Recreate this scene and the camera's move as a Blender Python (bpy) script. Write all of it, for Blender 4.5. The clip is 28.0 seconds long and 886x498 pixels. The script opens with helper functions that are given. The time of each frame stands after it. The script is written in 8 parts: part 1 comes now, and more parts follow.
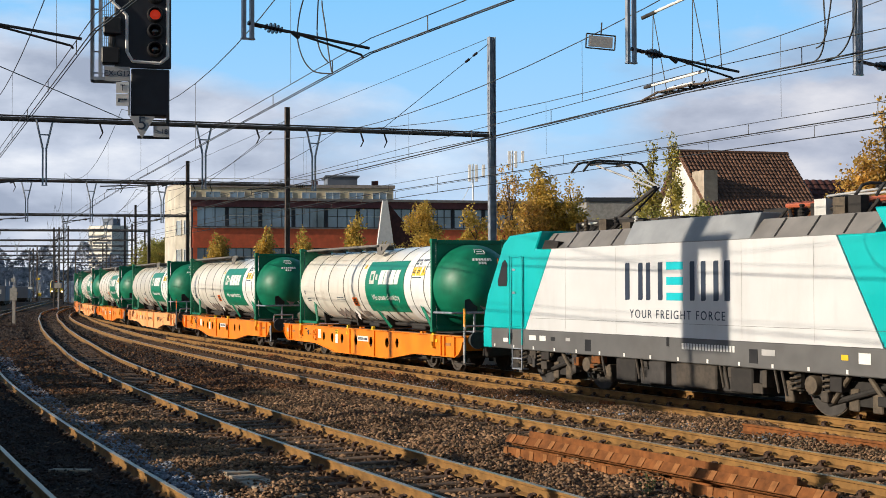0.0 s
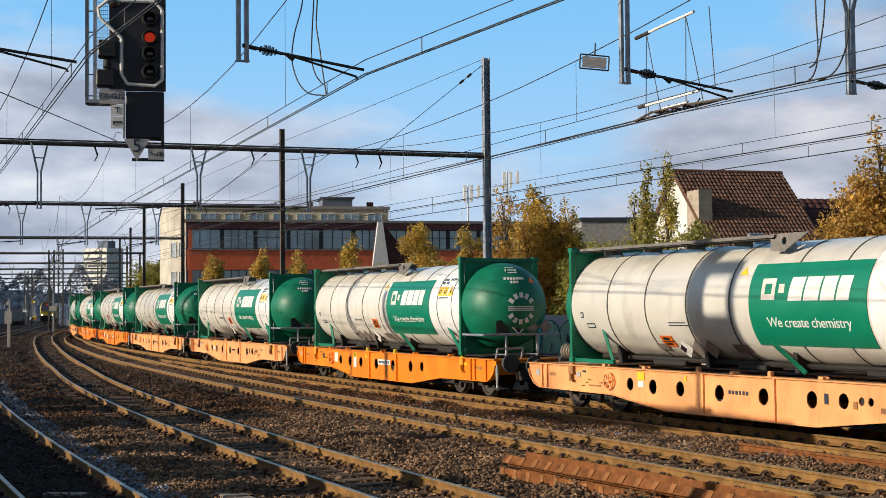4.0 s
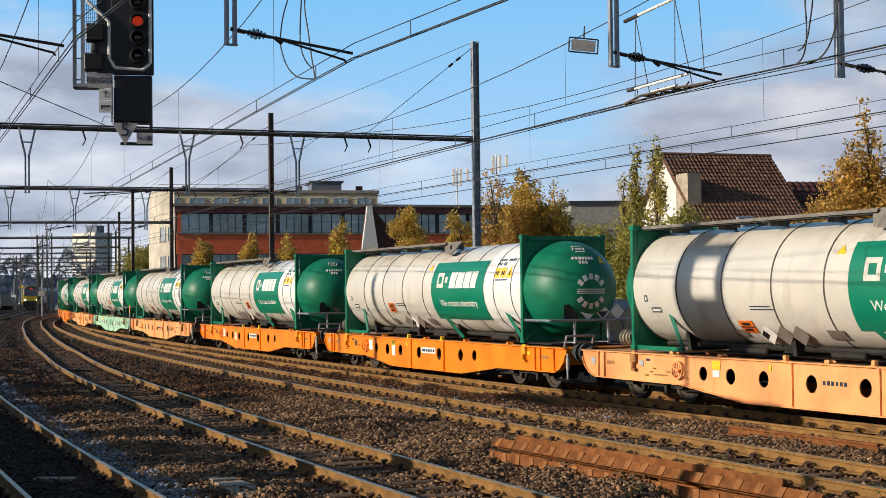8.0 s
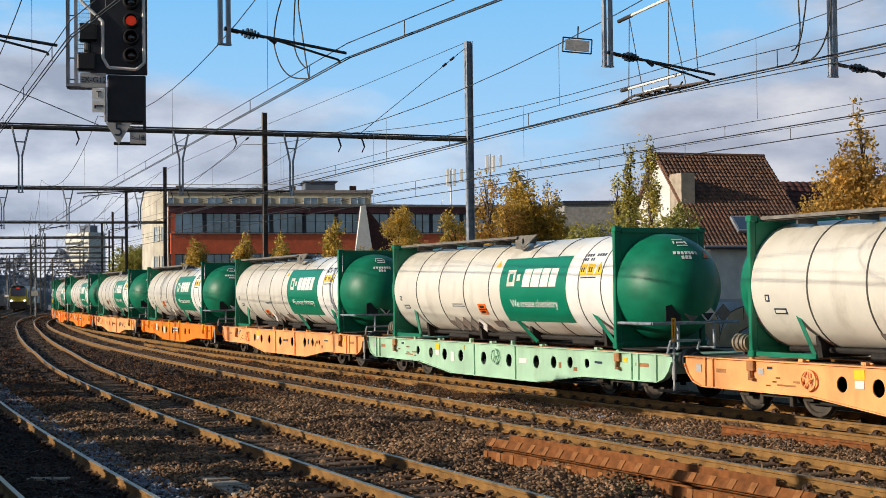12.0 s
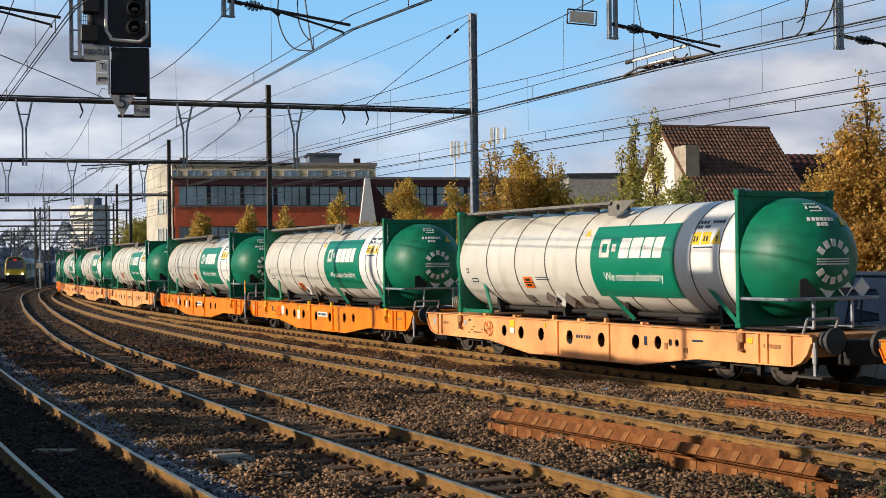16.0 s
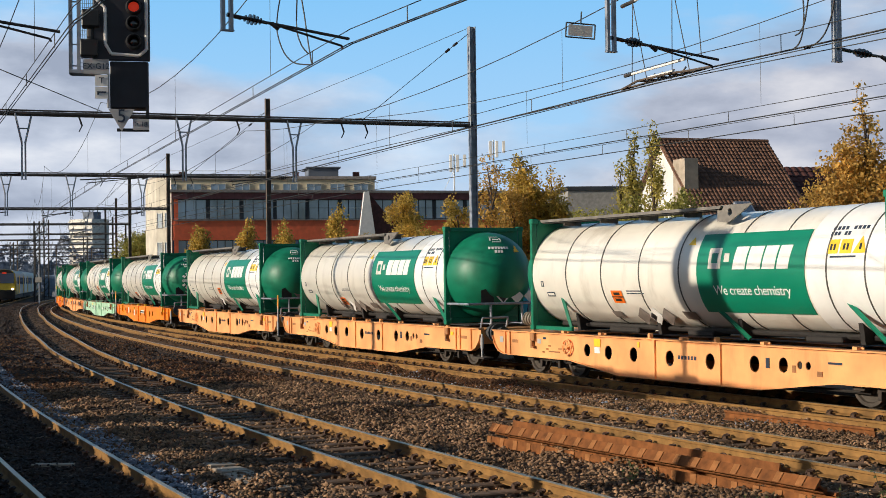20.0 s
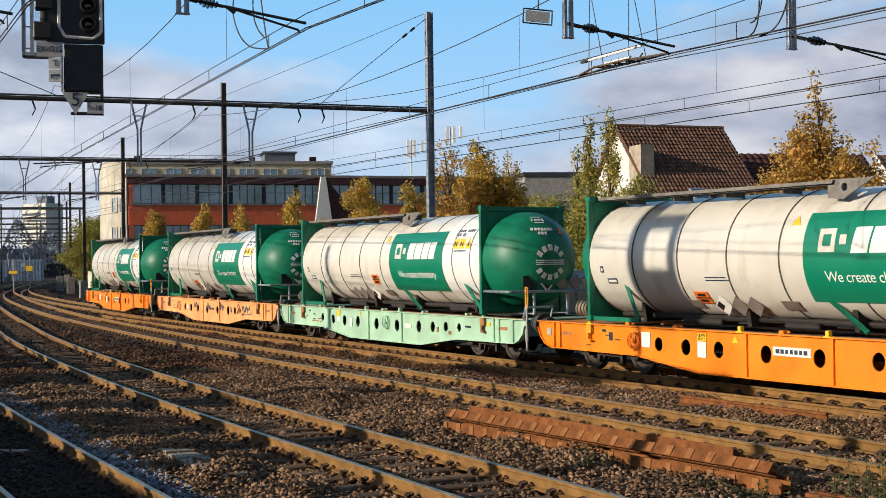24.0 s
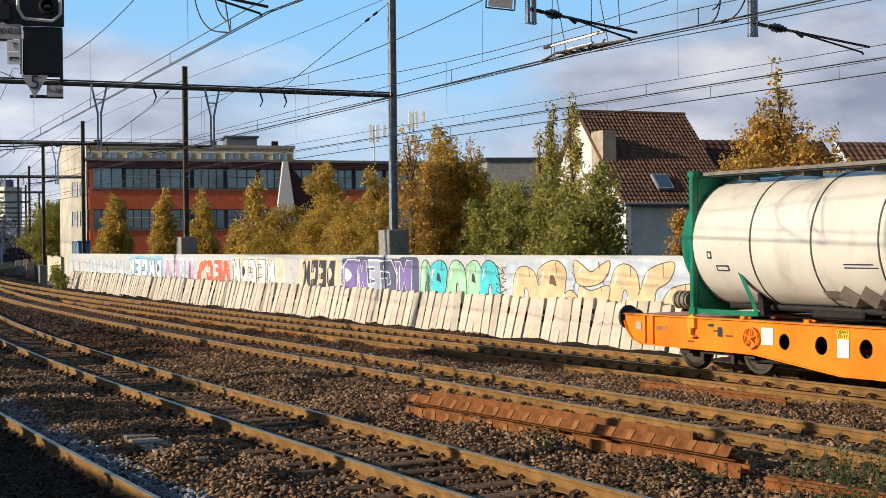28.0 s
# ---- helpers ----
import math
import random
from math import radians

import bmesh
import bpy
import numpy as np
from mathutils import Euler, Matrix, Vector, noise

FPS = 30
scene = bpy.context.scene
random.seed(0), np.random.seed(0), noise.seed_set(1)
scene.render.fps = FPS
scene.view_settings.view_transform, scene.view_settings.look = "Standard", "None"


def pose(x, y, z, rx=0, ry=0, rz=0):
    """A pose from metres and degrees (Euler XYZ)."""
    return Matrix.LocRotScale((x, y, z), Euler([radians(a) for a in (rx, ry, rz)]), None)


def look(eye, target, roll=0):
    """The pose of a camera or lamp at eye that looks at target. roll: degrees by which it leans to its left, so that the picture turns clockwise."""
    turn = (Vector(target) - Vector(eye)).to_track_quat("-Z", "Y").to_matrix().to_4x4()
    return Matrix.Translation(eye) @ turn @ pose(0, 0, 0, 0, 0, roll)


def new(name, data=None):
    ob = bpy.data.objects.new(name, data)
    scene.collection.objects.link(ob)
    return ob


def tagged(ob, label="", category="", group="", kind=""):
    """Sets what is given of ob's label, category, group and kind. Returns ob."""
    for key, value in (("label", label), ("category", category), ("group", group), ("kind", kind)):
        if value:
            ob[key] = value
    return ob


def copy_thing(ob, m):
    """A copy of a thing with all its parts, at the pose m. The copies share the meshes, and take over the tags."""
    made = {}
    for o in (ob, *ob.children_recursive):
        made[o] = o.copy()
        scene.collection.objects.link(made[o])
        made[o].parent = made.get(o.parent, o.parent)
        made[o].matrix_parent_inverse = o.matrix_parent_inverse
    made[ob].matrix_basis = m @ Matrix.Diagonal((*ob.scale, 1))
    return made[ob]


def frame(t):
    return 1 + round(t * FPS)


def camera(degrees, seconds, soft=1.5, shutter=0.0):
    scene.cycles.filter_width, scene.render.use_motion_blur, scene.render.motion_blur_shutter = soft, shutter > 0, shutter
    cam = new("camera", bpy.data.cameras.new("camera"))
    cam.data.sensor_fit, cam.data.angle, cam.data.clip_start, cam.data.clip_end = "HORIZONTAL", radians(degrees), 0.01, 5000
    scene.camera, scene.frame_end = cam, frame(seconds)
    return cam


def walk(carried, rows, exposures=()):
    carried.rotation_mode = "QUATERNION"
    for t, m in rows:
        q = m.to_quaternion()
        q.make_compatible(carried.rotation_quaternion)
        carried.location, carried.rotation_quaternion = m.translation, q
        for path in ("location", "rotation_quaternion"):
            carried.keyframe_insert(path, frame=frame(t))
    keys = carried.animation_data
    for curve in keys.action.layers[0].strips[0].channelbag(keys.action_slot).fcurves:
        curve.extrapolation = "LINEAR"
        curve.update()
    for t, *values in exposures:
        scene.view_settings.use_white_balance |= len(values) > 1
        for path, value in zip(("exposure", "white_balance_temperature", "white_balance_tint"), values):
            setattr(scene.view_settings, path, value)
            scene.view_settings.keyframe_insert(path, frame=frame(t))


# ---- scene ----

cam = camera(36.2, 28.0, soft=0.7)
EYE = 2.545
TURNS = [
    (0, 91.544, 0.231, -0.834),
    (0.5, 91.533, 0.245, -0.904),
    (1, 91.663, 0.362, -1.041),
    (1.5, 91.935, 0.386, -0.982),
    (2, 91.982, 0.402, -0.951),
    (2.5, 92.071, 0.487, -0.942),
    (3, 92.208, 0.436, -0.948),
    (3.5, 92.305, 0.544, -0.975),
    (4, 92.423, 0.545, -1.023),
    (4.5, 92.528, 0.538, -1.099),
    (6.5, 92.776, 0.600, -1.642),
    (7, 92.762, 0.602, -1.988),
    (7.5, 92.441, 0.720, -1.696),
    (8, 91.730, 0.690, -1.468),
    (8.5, 91.389, 0.650, -1.385),
    (9, 91.400, 0.658, -1.542),
    (9.5, 91.284, 0.547, -1.658),
    (10, 91.402, 0.509, -1.704),
    (10.5, 91.438, 0.505, -1.734),
    (11, 91.510, 0.505, -1.738),
    (11.5, 91.713, 0.556, -1.801),
    (12, 91.722, 0.701, -1.729),
    (12.5, 91.479, 0.800, -1.667),
    (14.5, 91.267, 0.802, -1.782),
    (15, 91.086, 0.775, -1.663),
    (15.5, 90.836, 0.744, -1.522),
    (16, 90.564, 0.697, -1.553),
    (16.5, 90.295, 0.715, -1.443),
    (17, 90.300, 0.860, -1.276),
    (17.5, 90.484, 0.757, -1.336),
    (18, 90.557, 0.820, -1.361),
    (18.5, 90.766, 0.850, -1.403),
    (19, 90.958, 0.824, -1.487),
    (19.5, 91.189, 0.808, -1.513),
    (20, 91.128, 0.795, -1.586),
    (20.5, 91.263, 0.806, -1.589),
    (21, 91.204, 0.845, -1.471),
    (21.5, 91.234, 0.941, -1.517),
    (23.5, 90.543, 0.789, -2.275),
    (24, 90.488, 0.703, -3.411),
    (24.5, 90.530, 0.830, -4.373),
    (25, 90.592, 0.753, -4.348),
    (25.5, 90.489, 0.792, -4.106),
    (26, 90.303, 0.688, -4.337),
    (26.5, 90.144, 0.680, -4.420),
    (27, 90.118, 0.579, -4.926),
    (27.5, 90.040, 0.644, -4.875),
    (28, 89.840, 0.586, -5.000),
]
PATH = [(t, pose(0, 0, EYE, rx, ry, rz)) for t, rx, ry, rz in TURNS]
walk(cam, PATH, exposures=[(0.0, 0.08), (3.0, 0.0), (8.0, -0.02), (10.0, 0.05), (12.0, -0.02), (17.0, -0.02), (26.0, 0.03), (28.0, 0.03)])

# ---- light ----
SUN_TO = Vector((-0.9525, -0.302, 0.30)).normalized()
world = bpy.data.worlds.new("world")
scene.world = world
world.use_nodes = True
wn = world.node_tree.nodes
sky = wn.new("ShaderNodeTexSky")
sky.sky_type = "NISHITA"
sky.sun_disc = False
sky.sun_elevation = math.asin(SUN_TO.z)
sky.sun_rotation = math.atan2(SUN_TO.x, SUN_TO.y)
sky.altitude = 50
sky.air_density = 1.0
sky.dust_density = 0.6
sky.ozone_density = 1.6
wn["Background"].inputs["Strength"].default_value = 0.085
world.node_tree.links.new(sky.outputs[0], wn["Background"].inputs["Color"])
sun = new("sun", bpy.data.lights.new("sun", "SUN"))
sun.data.energy = 4.75
sun.data.angle = radians(0.5)
sun.data.color = (1.0, 0.87, 0.70)
sun.matrix_world = look(SUN_TO * 100, (0, 0, 0))

# ---- materials ----


def material(name, color, rough=0.6, metal=0.0, scale=6.0, vary=0.25, bump=0.0, bump_scale=60.0,
             second=None, stain=0.0, stain_scale=0.8, streak=0.0, per_object=0.0, per_island=0.0, spec=0.5, stretch=(1, 1, 1)):
    m = bpy.data.materials.new(name)
    m.use_nodes = True
    nt = m.node_tree
    n, link = nt.nodes, nt.links.new
    bsdf = n["Principled BSDF"]
    bsdf.inputs["Metallic"].default_value = metal
    bsdf.inputs["Specular IOR Level"].default_value = spec
    tc = n.new("ShaderNodeTexCoord")
    mp = n.new("ShaderNodeMapping")
    mp.inputs["Scale"].default_value = stretch
    link(tc.outputs["Object"], mp.inputs["Vector"])
    n1 = n.new("ShaderNodeTexNoise")
    n1.inputs["Scale"].default_value = scale
    n1.inputs["Detail"].default_value = 6
    link(mp.outputs[0], n1.inputs["Vector"])
    dark = tuple(c * (1 - vary) for c in color)
    lite = tuple(min(1, c * (1 + vary)) for c in color)
    if second:
        dark, lite = second, color
    ramp = n.new("ShaderNodeValToRGB")
    ramp.color_ramp.elements[0].position = 0.3
    ramp.color_ramp.elements[1].position = 0.7
    ramp.color_ramp.elements[0].color = (*dark, 1)
    ramp.color_ramp.elements[1].color = (*lite, 1)
    link(n1.outputs["Fac"], ramp.inputs[0])
    out = ramp.outputs[0]
    if stain:
        n2 = n.new("ShaderNodeTexNoise")
        n2.inputs["Scale"].default_value = stain_scale
        n2.inputs["Detail"].default_value = 8
        n2.inputs["Roughness"].default_value = 0.65
        mp2 = n.new("ShaderNodeMapping")
        mp2.inputs["Scale"].default_value = (1, 1, 0.25) if streak else (1, 1, 1)
        link(tc.outputs["Object"], mp2.inputs["Vector"])
        link(mp2.outputs[0], n2.inputs["Vector"])
        r2 = n.new("ShaderNodeValToRGB")
        r2.color_ramp.elements[0].position = 0.52
        r2.color_ramp.elements[1].position = 0.78
        link(n2.outputs["Fac"], r2.inputs[0])
        mul = n.new("ShaderNodeMath")
        mul.operation = "MULTIPLY"
        mul.inputs[1].default_value = stain
        link(r2.outputs[0], mul.inputs[0])
        mx = n.new("ShaderNodeMix")
        mx.data_type = "RGBA"
        mx.blend_type = "MIX"
        link(mul.outputs[0], mx.inputs["Factor"])
        link(out, mx.inputs["A"])
        mx.inputs["B"].default_value = (color[0] * 0.35 + 0.02, color[1] * 0.3 + 0.015, color[2] * 0.25 + 0.01, 1)
        out = mx.outputs["Result"]
    if per_object or per_island:
        if per_object:
            src = n.new("ShaderNodeObjectInfo").outputs["Random"]
        else:
            src = n.new("ShaderNodeNewGeometry").outputs["Random Per Island"]
        amount = per_object or per_island
        mr = n.new("ShaderNodeMapRange")
        mr.inputs["To Min"].default_value = 1 - amount
        mr.inputs["To Max"].default_value = 1 + amount
        link(src, mr.inputs["Value"])
        mx = n.new("ShaderNodeMix")
        mx.data_type = "RGBA"
        mx.blend_type = "MULTIPLY"
        mx.inputs["Factor"].default_value = 1
        link(out, mx.inputs["A"])
        link(mr.outputs[0], mx.inputs["B"])
        out = mx.outputs["Result"]
    link(out, bsdf.inputs["Base Color"])
    rr = n.new("ShaderNodeMapRange")
    rr.inputs["To Min"].default_value = max(0.02, rough - 0.12)
    rr.inputs["To Max"].default_value = min(1, rough + 0.12)
    link(n1.outputs["Fac"], rr.inputs["Value"])
    link(rr.outputs[0], bsdf.inputs["Roughness"])
    if bump:
        n3 = n.new("ShaderNodeTexNoise")
        n3.inputs["Scale"].default_value = bump_scale
        n3.inputs["Detail"].default_value = 5
        link(tc.outputs["Object"], n3.inputs["Vector"])
        bp = n.new("ShaderNodeBump")
        bp.inputs["Strength"].default_value = bump
        bp.inputs["Distance"].default_value = 0.03
        link(n3.outputs["Fac"], bp.inputs["Height"])
        link(bp.outputs[0], bsdf.inputs["Normal"])
    return m


def glow(name, color, strength):
    m = bpy.data.materials.new(name)
    m.use_nodes = True
    b = m.node_tree.nodes["Principled BSDF"]
    b.inputs["Base Color"].default_value = (*color, 1)
    b.inputs["Emission Color"].default_value = (*color, 1)
    b.inputs["Emission Strength"].default_value = strength
    return m


def glass(name, color, rough=0.05):
    m = material(name, color, rough=rough, vary=0.35, scale=0.4, spec=1.0)
    return m


M = {}
M["ballast"] = material("ballast", (0.085, 0.051, 0.030), 0.95, scale=26, second=(0.027, 0.017, 0.011), bump=1.0, bump_scale=34, stain=0.7, stain_scale=0.35, spec=0.1)
M["stone_brown"] = material("dark brown ballast stone", (0.20, 0.10, 0.047), 0.95, scale=0.9, second=(0.075, 0.038, 0.021), per_island=0.6, stain=0.8, stain_scale=0.3, spec=0.2)
M["stone"] = material("ballast stone", (0.355, 0.217, 0.123), 0.95, scale=0.9, second=(0.115, 0.068, 0.038), per_island=0.55, stain=0.8, stain_scale=0.35, spec=0.2)
M["stone_grey"] = material("clean grey stone", (0.22, 0.24, 0.28), 0.9, scale=3, vary=0.3, per_island=0.4)
M["earth"] = material("earth", (0.036, 0.025, 0.018), 0.95, scale=0.6, second=(0.012, 0.011, 0.008), stain=0.5, stain_scale=0.08, spec=0.05)
M["rail"] = material("rusty rail side", (0.23, 0.124, 0.040), 0.85, scale=4, vary=0.35, stain=0.4, stain_scale=1.2, spec=0.25)
M["rail_top"] = material("worn rail head", (0.31, 0.235, 0.14), 0.42, metal=0.5, scale=3, vary=0.35)
M["rust"] = material("orange rust", (0.20, 0.075, 0.024), 0.88, scale=7, vary=0.4, stain=0.5, stain_scale=2.0, spec=0.2)
M["sleeper"] = material("weathered sleeper", (0.145, 0.092, 0.056), 0.9, scale=8, vary=0.35, stain=0.5, stain_scale=2, per_object=0.3, spec=0.2)
M["clip"] = material("rusty clip", (0.062, 0.032, 0.019), 0.75, scale=20, vary=0.3)
M["concrete"] = material("grey concrete", (0.30, 0.29, 0.27), 0.9, scale=5, vary=0.2, bump=0.3, stain=0.5, stain_scale=1.0, streak=1)
M["slab"] = material("pale concrete slab", (0.60, 0.53, 0.43), 0.9, scale=3, vary=0.16, bump=0.3, stain=0.65, stain_scale=1.6, streak=1, per_object=0.16)
M["steel"] = material("galvanised steel", (0.29, 0.32, 0.37), 0.5, metal=0.25, scale=5, vary=0.3, stain=0.3, stain_scale=0.8)
M["dark_steel"] = material("dark weathered steel", (0.055, 0.05, 0.047), 0.7, metal=0.2, scale=6, vary=0.35)
M["mast_rust"] = material("brown mast steel", (0.12, 0.09, 0.07), 0.7, metal=0.2, scale=2, vary=0.4)
M["wire"] = material("dull copper wire", (0.045, 0.045, 0.045), 0.6, metal=0.3, scale=5, vary=0.2)
M["insulator"] = material("brown insulator", (0.035, 0.022, 0.018), 0.25, scale=5, vary=0.2)
M["signal"] = material("dull blue black paint", (0.017, 0.019, 0.027), 0.55, scale=5, vary=0.35, stain=0.3, stain_scale=3)
M["black"] = material("black paint", (0.012, 0.012, 0.014), 0.5, scale=5, vary=0.3)
M["white"] = material("white paint", (0.78, 0.77, 0.74), 0.55, scale=5, vary=0.06)
M["grey_plate"] = material("grey plate", (0.42, 0.42, 0.42), 0.6, scale=5, vary=0.1)
M["tank"] = material("cream tank cladding", (0.70, 0.67, 0.60), 0.34, scale=1.2, vary=0.09, stain=0.62, stain_scale=1.3, streak=1, per_object=0.10)
M["tank_white"] = material("repainted white cladding", (0.84, 0.84, 0.82), 0.4, scale=1.2, vary=0.05, stain=0.2, stain_scale=0.9)
M["green"] = material("green paint", (0.003, 0.175, 0.095), 0.46, spec=0.4, scale=2.5, vary=0.2, stain=0.35, stain_scale=1.2, streak=1)
M["logo_green"] = material("logo green", (0.002, 0.20, 0.115), 0.38, scale=2, vary=0.06)
M["walkway"] = material("dull weathered aluminium", (0.20, 0.185, 0.165), 0.6, metal=0.2, scale=4, vary=0.3, stain=0.4, stain_scale=1.5)
M["valve"] = material("dull silver casting", (0.36, 0.31, 0.24), 0.45, metal=0.4, scale=8, vary=0.3, stain=0.5, stain_scale=4)
M["band"] = material("dark strap", (0.10, 0.095, 0.085), 0.5, metal=0.4, scale=6, vary=0.3)
M["orange"] = material("bright orange paint", (0.84, 0.235, 0.004), 0.45, scale=1.5, vary=0.15, stain=0.5, stain_scale=1.4, streak=1)
M["pale_orange"] = material("faded orange paint", (0.83, 0.38, 0.14), 0.6, scale=1.5, vary=0.16, stain=0.6, stain_scale=1.2, streak=1)
M["mint"] = material("faded mint paint", (0.38, 0.60, 0.43), 0.6, scale=1.5, vary=0.12, stain=0.45, stain_scale=1.2, streak=1)
M["under"] = material("black underframe", (0.022, 0.019, 0.017), 0.8, scale=8, vary=0.4)
M["wheel"] = material("wheel steel", (0.066, 0.054, 0.043), 0.75, metal=0.2, scale=8, vary=0.35)
M["bogie"] = material("dusty bogie steel", (0.046, 0.036, 0.028), 0.8, scale=8, vary=0.45, stain=0.4, stain_scale=3)
M["teal"] = material("teal paint", (0.0, 0.46, 0.47), 0.35, scale=1.2, vary=0.06, stain=0.15, stain_scale=0.8)
M["loco_white"] = material("cool white paint", (0.64, 0.655, 0.67), 0.4, scale=1.0, vary=0.05, stain=0.25, stain_scale=0.7, streak=1)
M["loco_grey"] = material("grey sill paint", (0.12, 0.12, 0.12), 0.5, scale=2.0, vary=0.12, stain=0.3, stain_scale=1.2)
M["roof_grey"] = material("dusty grey roof", (0.20, 0.19, 0.18), 0.7, scale=2, vary=0.2, stain=0.4, stain_scale=0.7)
M["ink"] = material("dark blue lettering", (0.02, 0.035, 0.065), 0.5, scale=5, vary=0.1)
M["cyan"] = material("cyan mark", (0.0, 0.50, 0.58), 0.45, scale=5, vary=0.06)
M["yellow"] = material("yellow paint", (0.85, 0.55, 0.02), 0.5, scale=5, vary=0.12)
M["amber"] = material("amber paint", (0.80, 0.36, 0.02), 0.5, scale=5, vary=0.2, stain=0.4, stain_scale=3)
M["worn_edge"] = material("rubbed rusty edge", (0.34, 0.15, 0.055), 0.75, scale=6, vary=0.45)
M["buffer"] = material("greasy grey steel", (0.07, 0.069, 0.068), 0.6, metal=0.3, scale=5, vary=0.3)
M["hazard_orange"] = material("orange plate", (0.80, 0.16, 0.01), 0.5, scale=5, vary=0.1)
M["placard"] = material("dull brown placard", (0.20, 0.17, 0.15), 0.5, scale=5, vary=0.2)
M["brick"] = material("painted red facade", (0.83, 0.165, 0.07), 0.85, scale=2.0, vary=0.12, bump=0.2, bump_scale=30)
M["window"] = glass("window glass", (0.07, 0.12, 0.20))
# pale blue base colour paints the sky's reflection into the panes
M["window_sky"] = material("window glass coloured as reflected sky", (0.26, 0.35, 0.50), 0.12, metal=0.4, scale=0.35, vary=0.45, spec=1.0)
M["loco_gear"] = material("dusty brown running gear", (0.105, 0.082, 0.058), 0.75, metal=0.15, scale=8, vary=0.4, stain=0.4, stain_scale=3)
M["roof_panel"] = material("pale grey roof panel", (0.27, 0.285, 0.30), 0.6, scale=2, vary=0.15, stain=0.3, stain_scale=0.9)
M["busbar"] = material("orange red busbar", (0.45, 0.11, 0.05), 0.6, scale=5, vary=0.2)
M["frame_white"] = material("pale window frame", (0.55, 0.55, 0.53), 0.6, scale=5, vary=0.1)
M["frame_dark"] = material("dark window frame", (0.03, 0.035, 0.045), 0.6, scale=5, vary=0.2)
M["render"] = material("pale render", (0.74, 0.72, 0.68), 0.9, scale=1.5, vary=0.12, bump=0.2, stain=0.3, stain_scale=0.4, streak=1)
M["old_render"] = material("weathered cream render", (0.56, 0.52, 0.44), 0.9, scale=0.7, vary=0.22, bump=0.2, stain=0.7, stain_scale=0.5, streak=1)
M["beige"] = material("beige render", (0.62, 0.54, 0.38), 0.9, scale=1.0, vary=0.12, stain=0.25, stain_scale=0.3)
M["tile"] = material("brown roof tile", (0.16, 0.082, 0.05), 0.75, scale=6, vary=0.3, per_island=0.3)
M["tile_dark"] = material("dark red roof", (0.085, 0.03, 0.025), 0.85, scale=4, vary=0.3, per_island=0.2)
M["fascia"] = material("dull purple red cladding", (0.17, 0.06, 0.065), 0.7, scale=3, vary=0.2)
M["roof_felt"] = material("roof edge", (0.30, 0.27, 0.25), 0.8, scale=3, vary=0.2)
M["bark"] = material("bark", (0.09, 0.065, 0.045), 0.9, scale=8, vary=0.3)
M["leaf_ochre"] = material("ochre leaf", (0.683, 0.447, 0.088), 0.7, scale=1.2, second=(0.378, 0.284, 0.057), per_island=0.4)
M["leaf_green"] = material("yellow green autumn leaf", (0.56, 0.46, 0.12), 0.7, scale=1.2, second=(0.36, 0.31, 0.07), per_island=0.4)
M["leaf_bush_green"] = material("fresh green leaf", (0.45, 0.41, 0.10), 0.7, scale=1.2, second=(0.25, 0.245, 0.055), per_island=0.4)
M["leaf_gold"] = material("golden leaf", (0.659, 0.400, 0.094), 0.7, scale=1.2, second=(0.403, 0.255, 0.061), per_island=0.4)
M["weed"] = material("weed", (0.12, 0.14, 0.05), 0.8, scale=3, vary=0.3, per_island=0.4)
M["paving"] = material("platform paving", (0.26, 0.25, 0.24), 0.9, scale=3, vary=0.2, stain=0.3)
M["lamp_red"] = glow("red signal lamp", (0.8, 0.05, 0.02), 0.35)
M["lens"] = glass("dark lens", (0.02, 0.015, 0.012))
M["headlamp"] = glow("warm headlamp", (1.0, 0.88, 0.68), 4.0)
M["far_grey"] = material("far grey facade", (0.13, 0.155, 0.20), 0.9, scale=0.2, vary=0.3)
M["far_white"] = material("far white tower", (0.72, 0.70, 0.64), 0.8, scale=0.3, vary=0.08)
M["chimney"] = material("stained brown render", (0.40, 0.335, 0.26), 0.9, scale=2.5, vary=0.25, stain=0.5, stain_scale=1.0)
# near-black stone: cast shade is put into the colour, besides oil
M["stone_shade"] = material("oily stone darkened for shade", (0.055, 0.033, 0.022), 0.95, scale=0.9, second=(0.02, 0.014, 0.011), per_island=0.5)
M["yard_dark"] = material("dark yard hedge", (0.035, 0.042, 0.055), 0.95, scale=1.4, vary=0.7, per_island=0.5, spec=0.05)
# distance haze is put into this pale bluish base colour
M["far_wood"] = material("far wood with painted haze", (0.27, 0.31, 0.39), 0.95, scale=0.8, vary=0.6, per_island=0.5, spec=0.05)
# lighter copy of the rust, for blocks that look sunlit
M["rust_lit"] = material("sunlit rust", (0.29, 0.125, 0.045), 0.88, scale=7, vary=0.3, spec=0.2)
M["coach_yellow"] = material("dull yellow paint", (0.42, 0.33, 0.03), 0.5, scale=3, vary=0.12)
M["board"] = material("weathered board", (0.33, 0.27, 0.20), 0.9, scale=6, vary=0.25)
M["blue_box"] = material("blue box paint", (0.03, 0.16, 0.42), 0.6, scale=4, vary=0.12)
M["blue_faded"] = material("faded blue paint", (0.25, 0.33, 0.45), 0.7, scale=2, vary=0.25, stain=0.4, stain_scale=0.8)

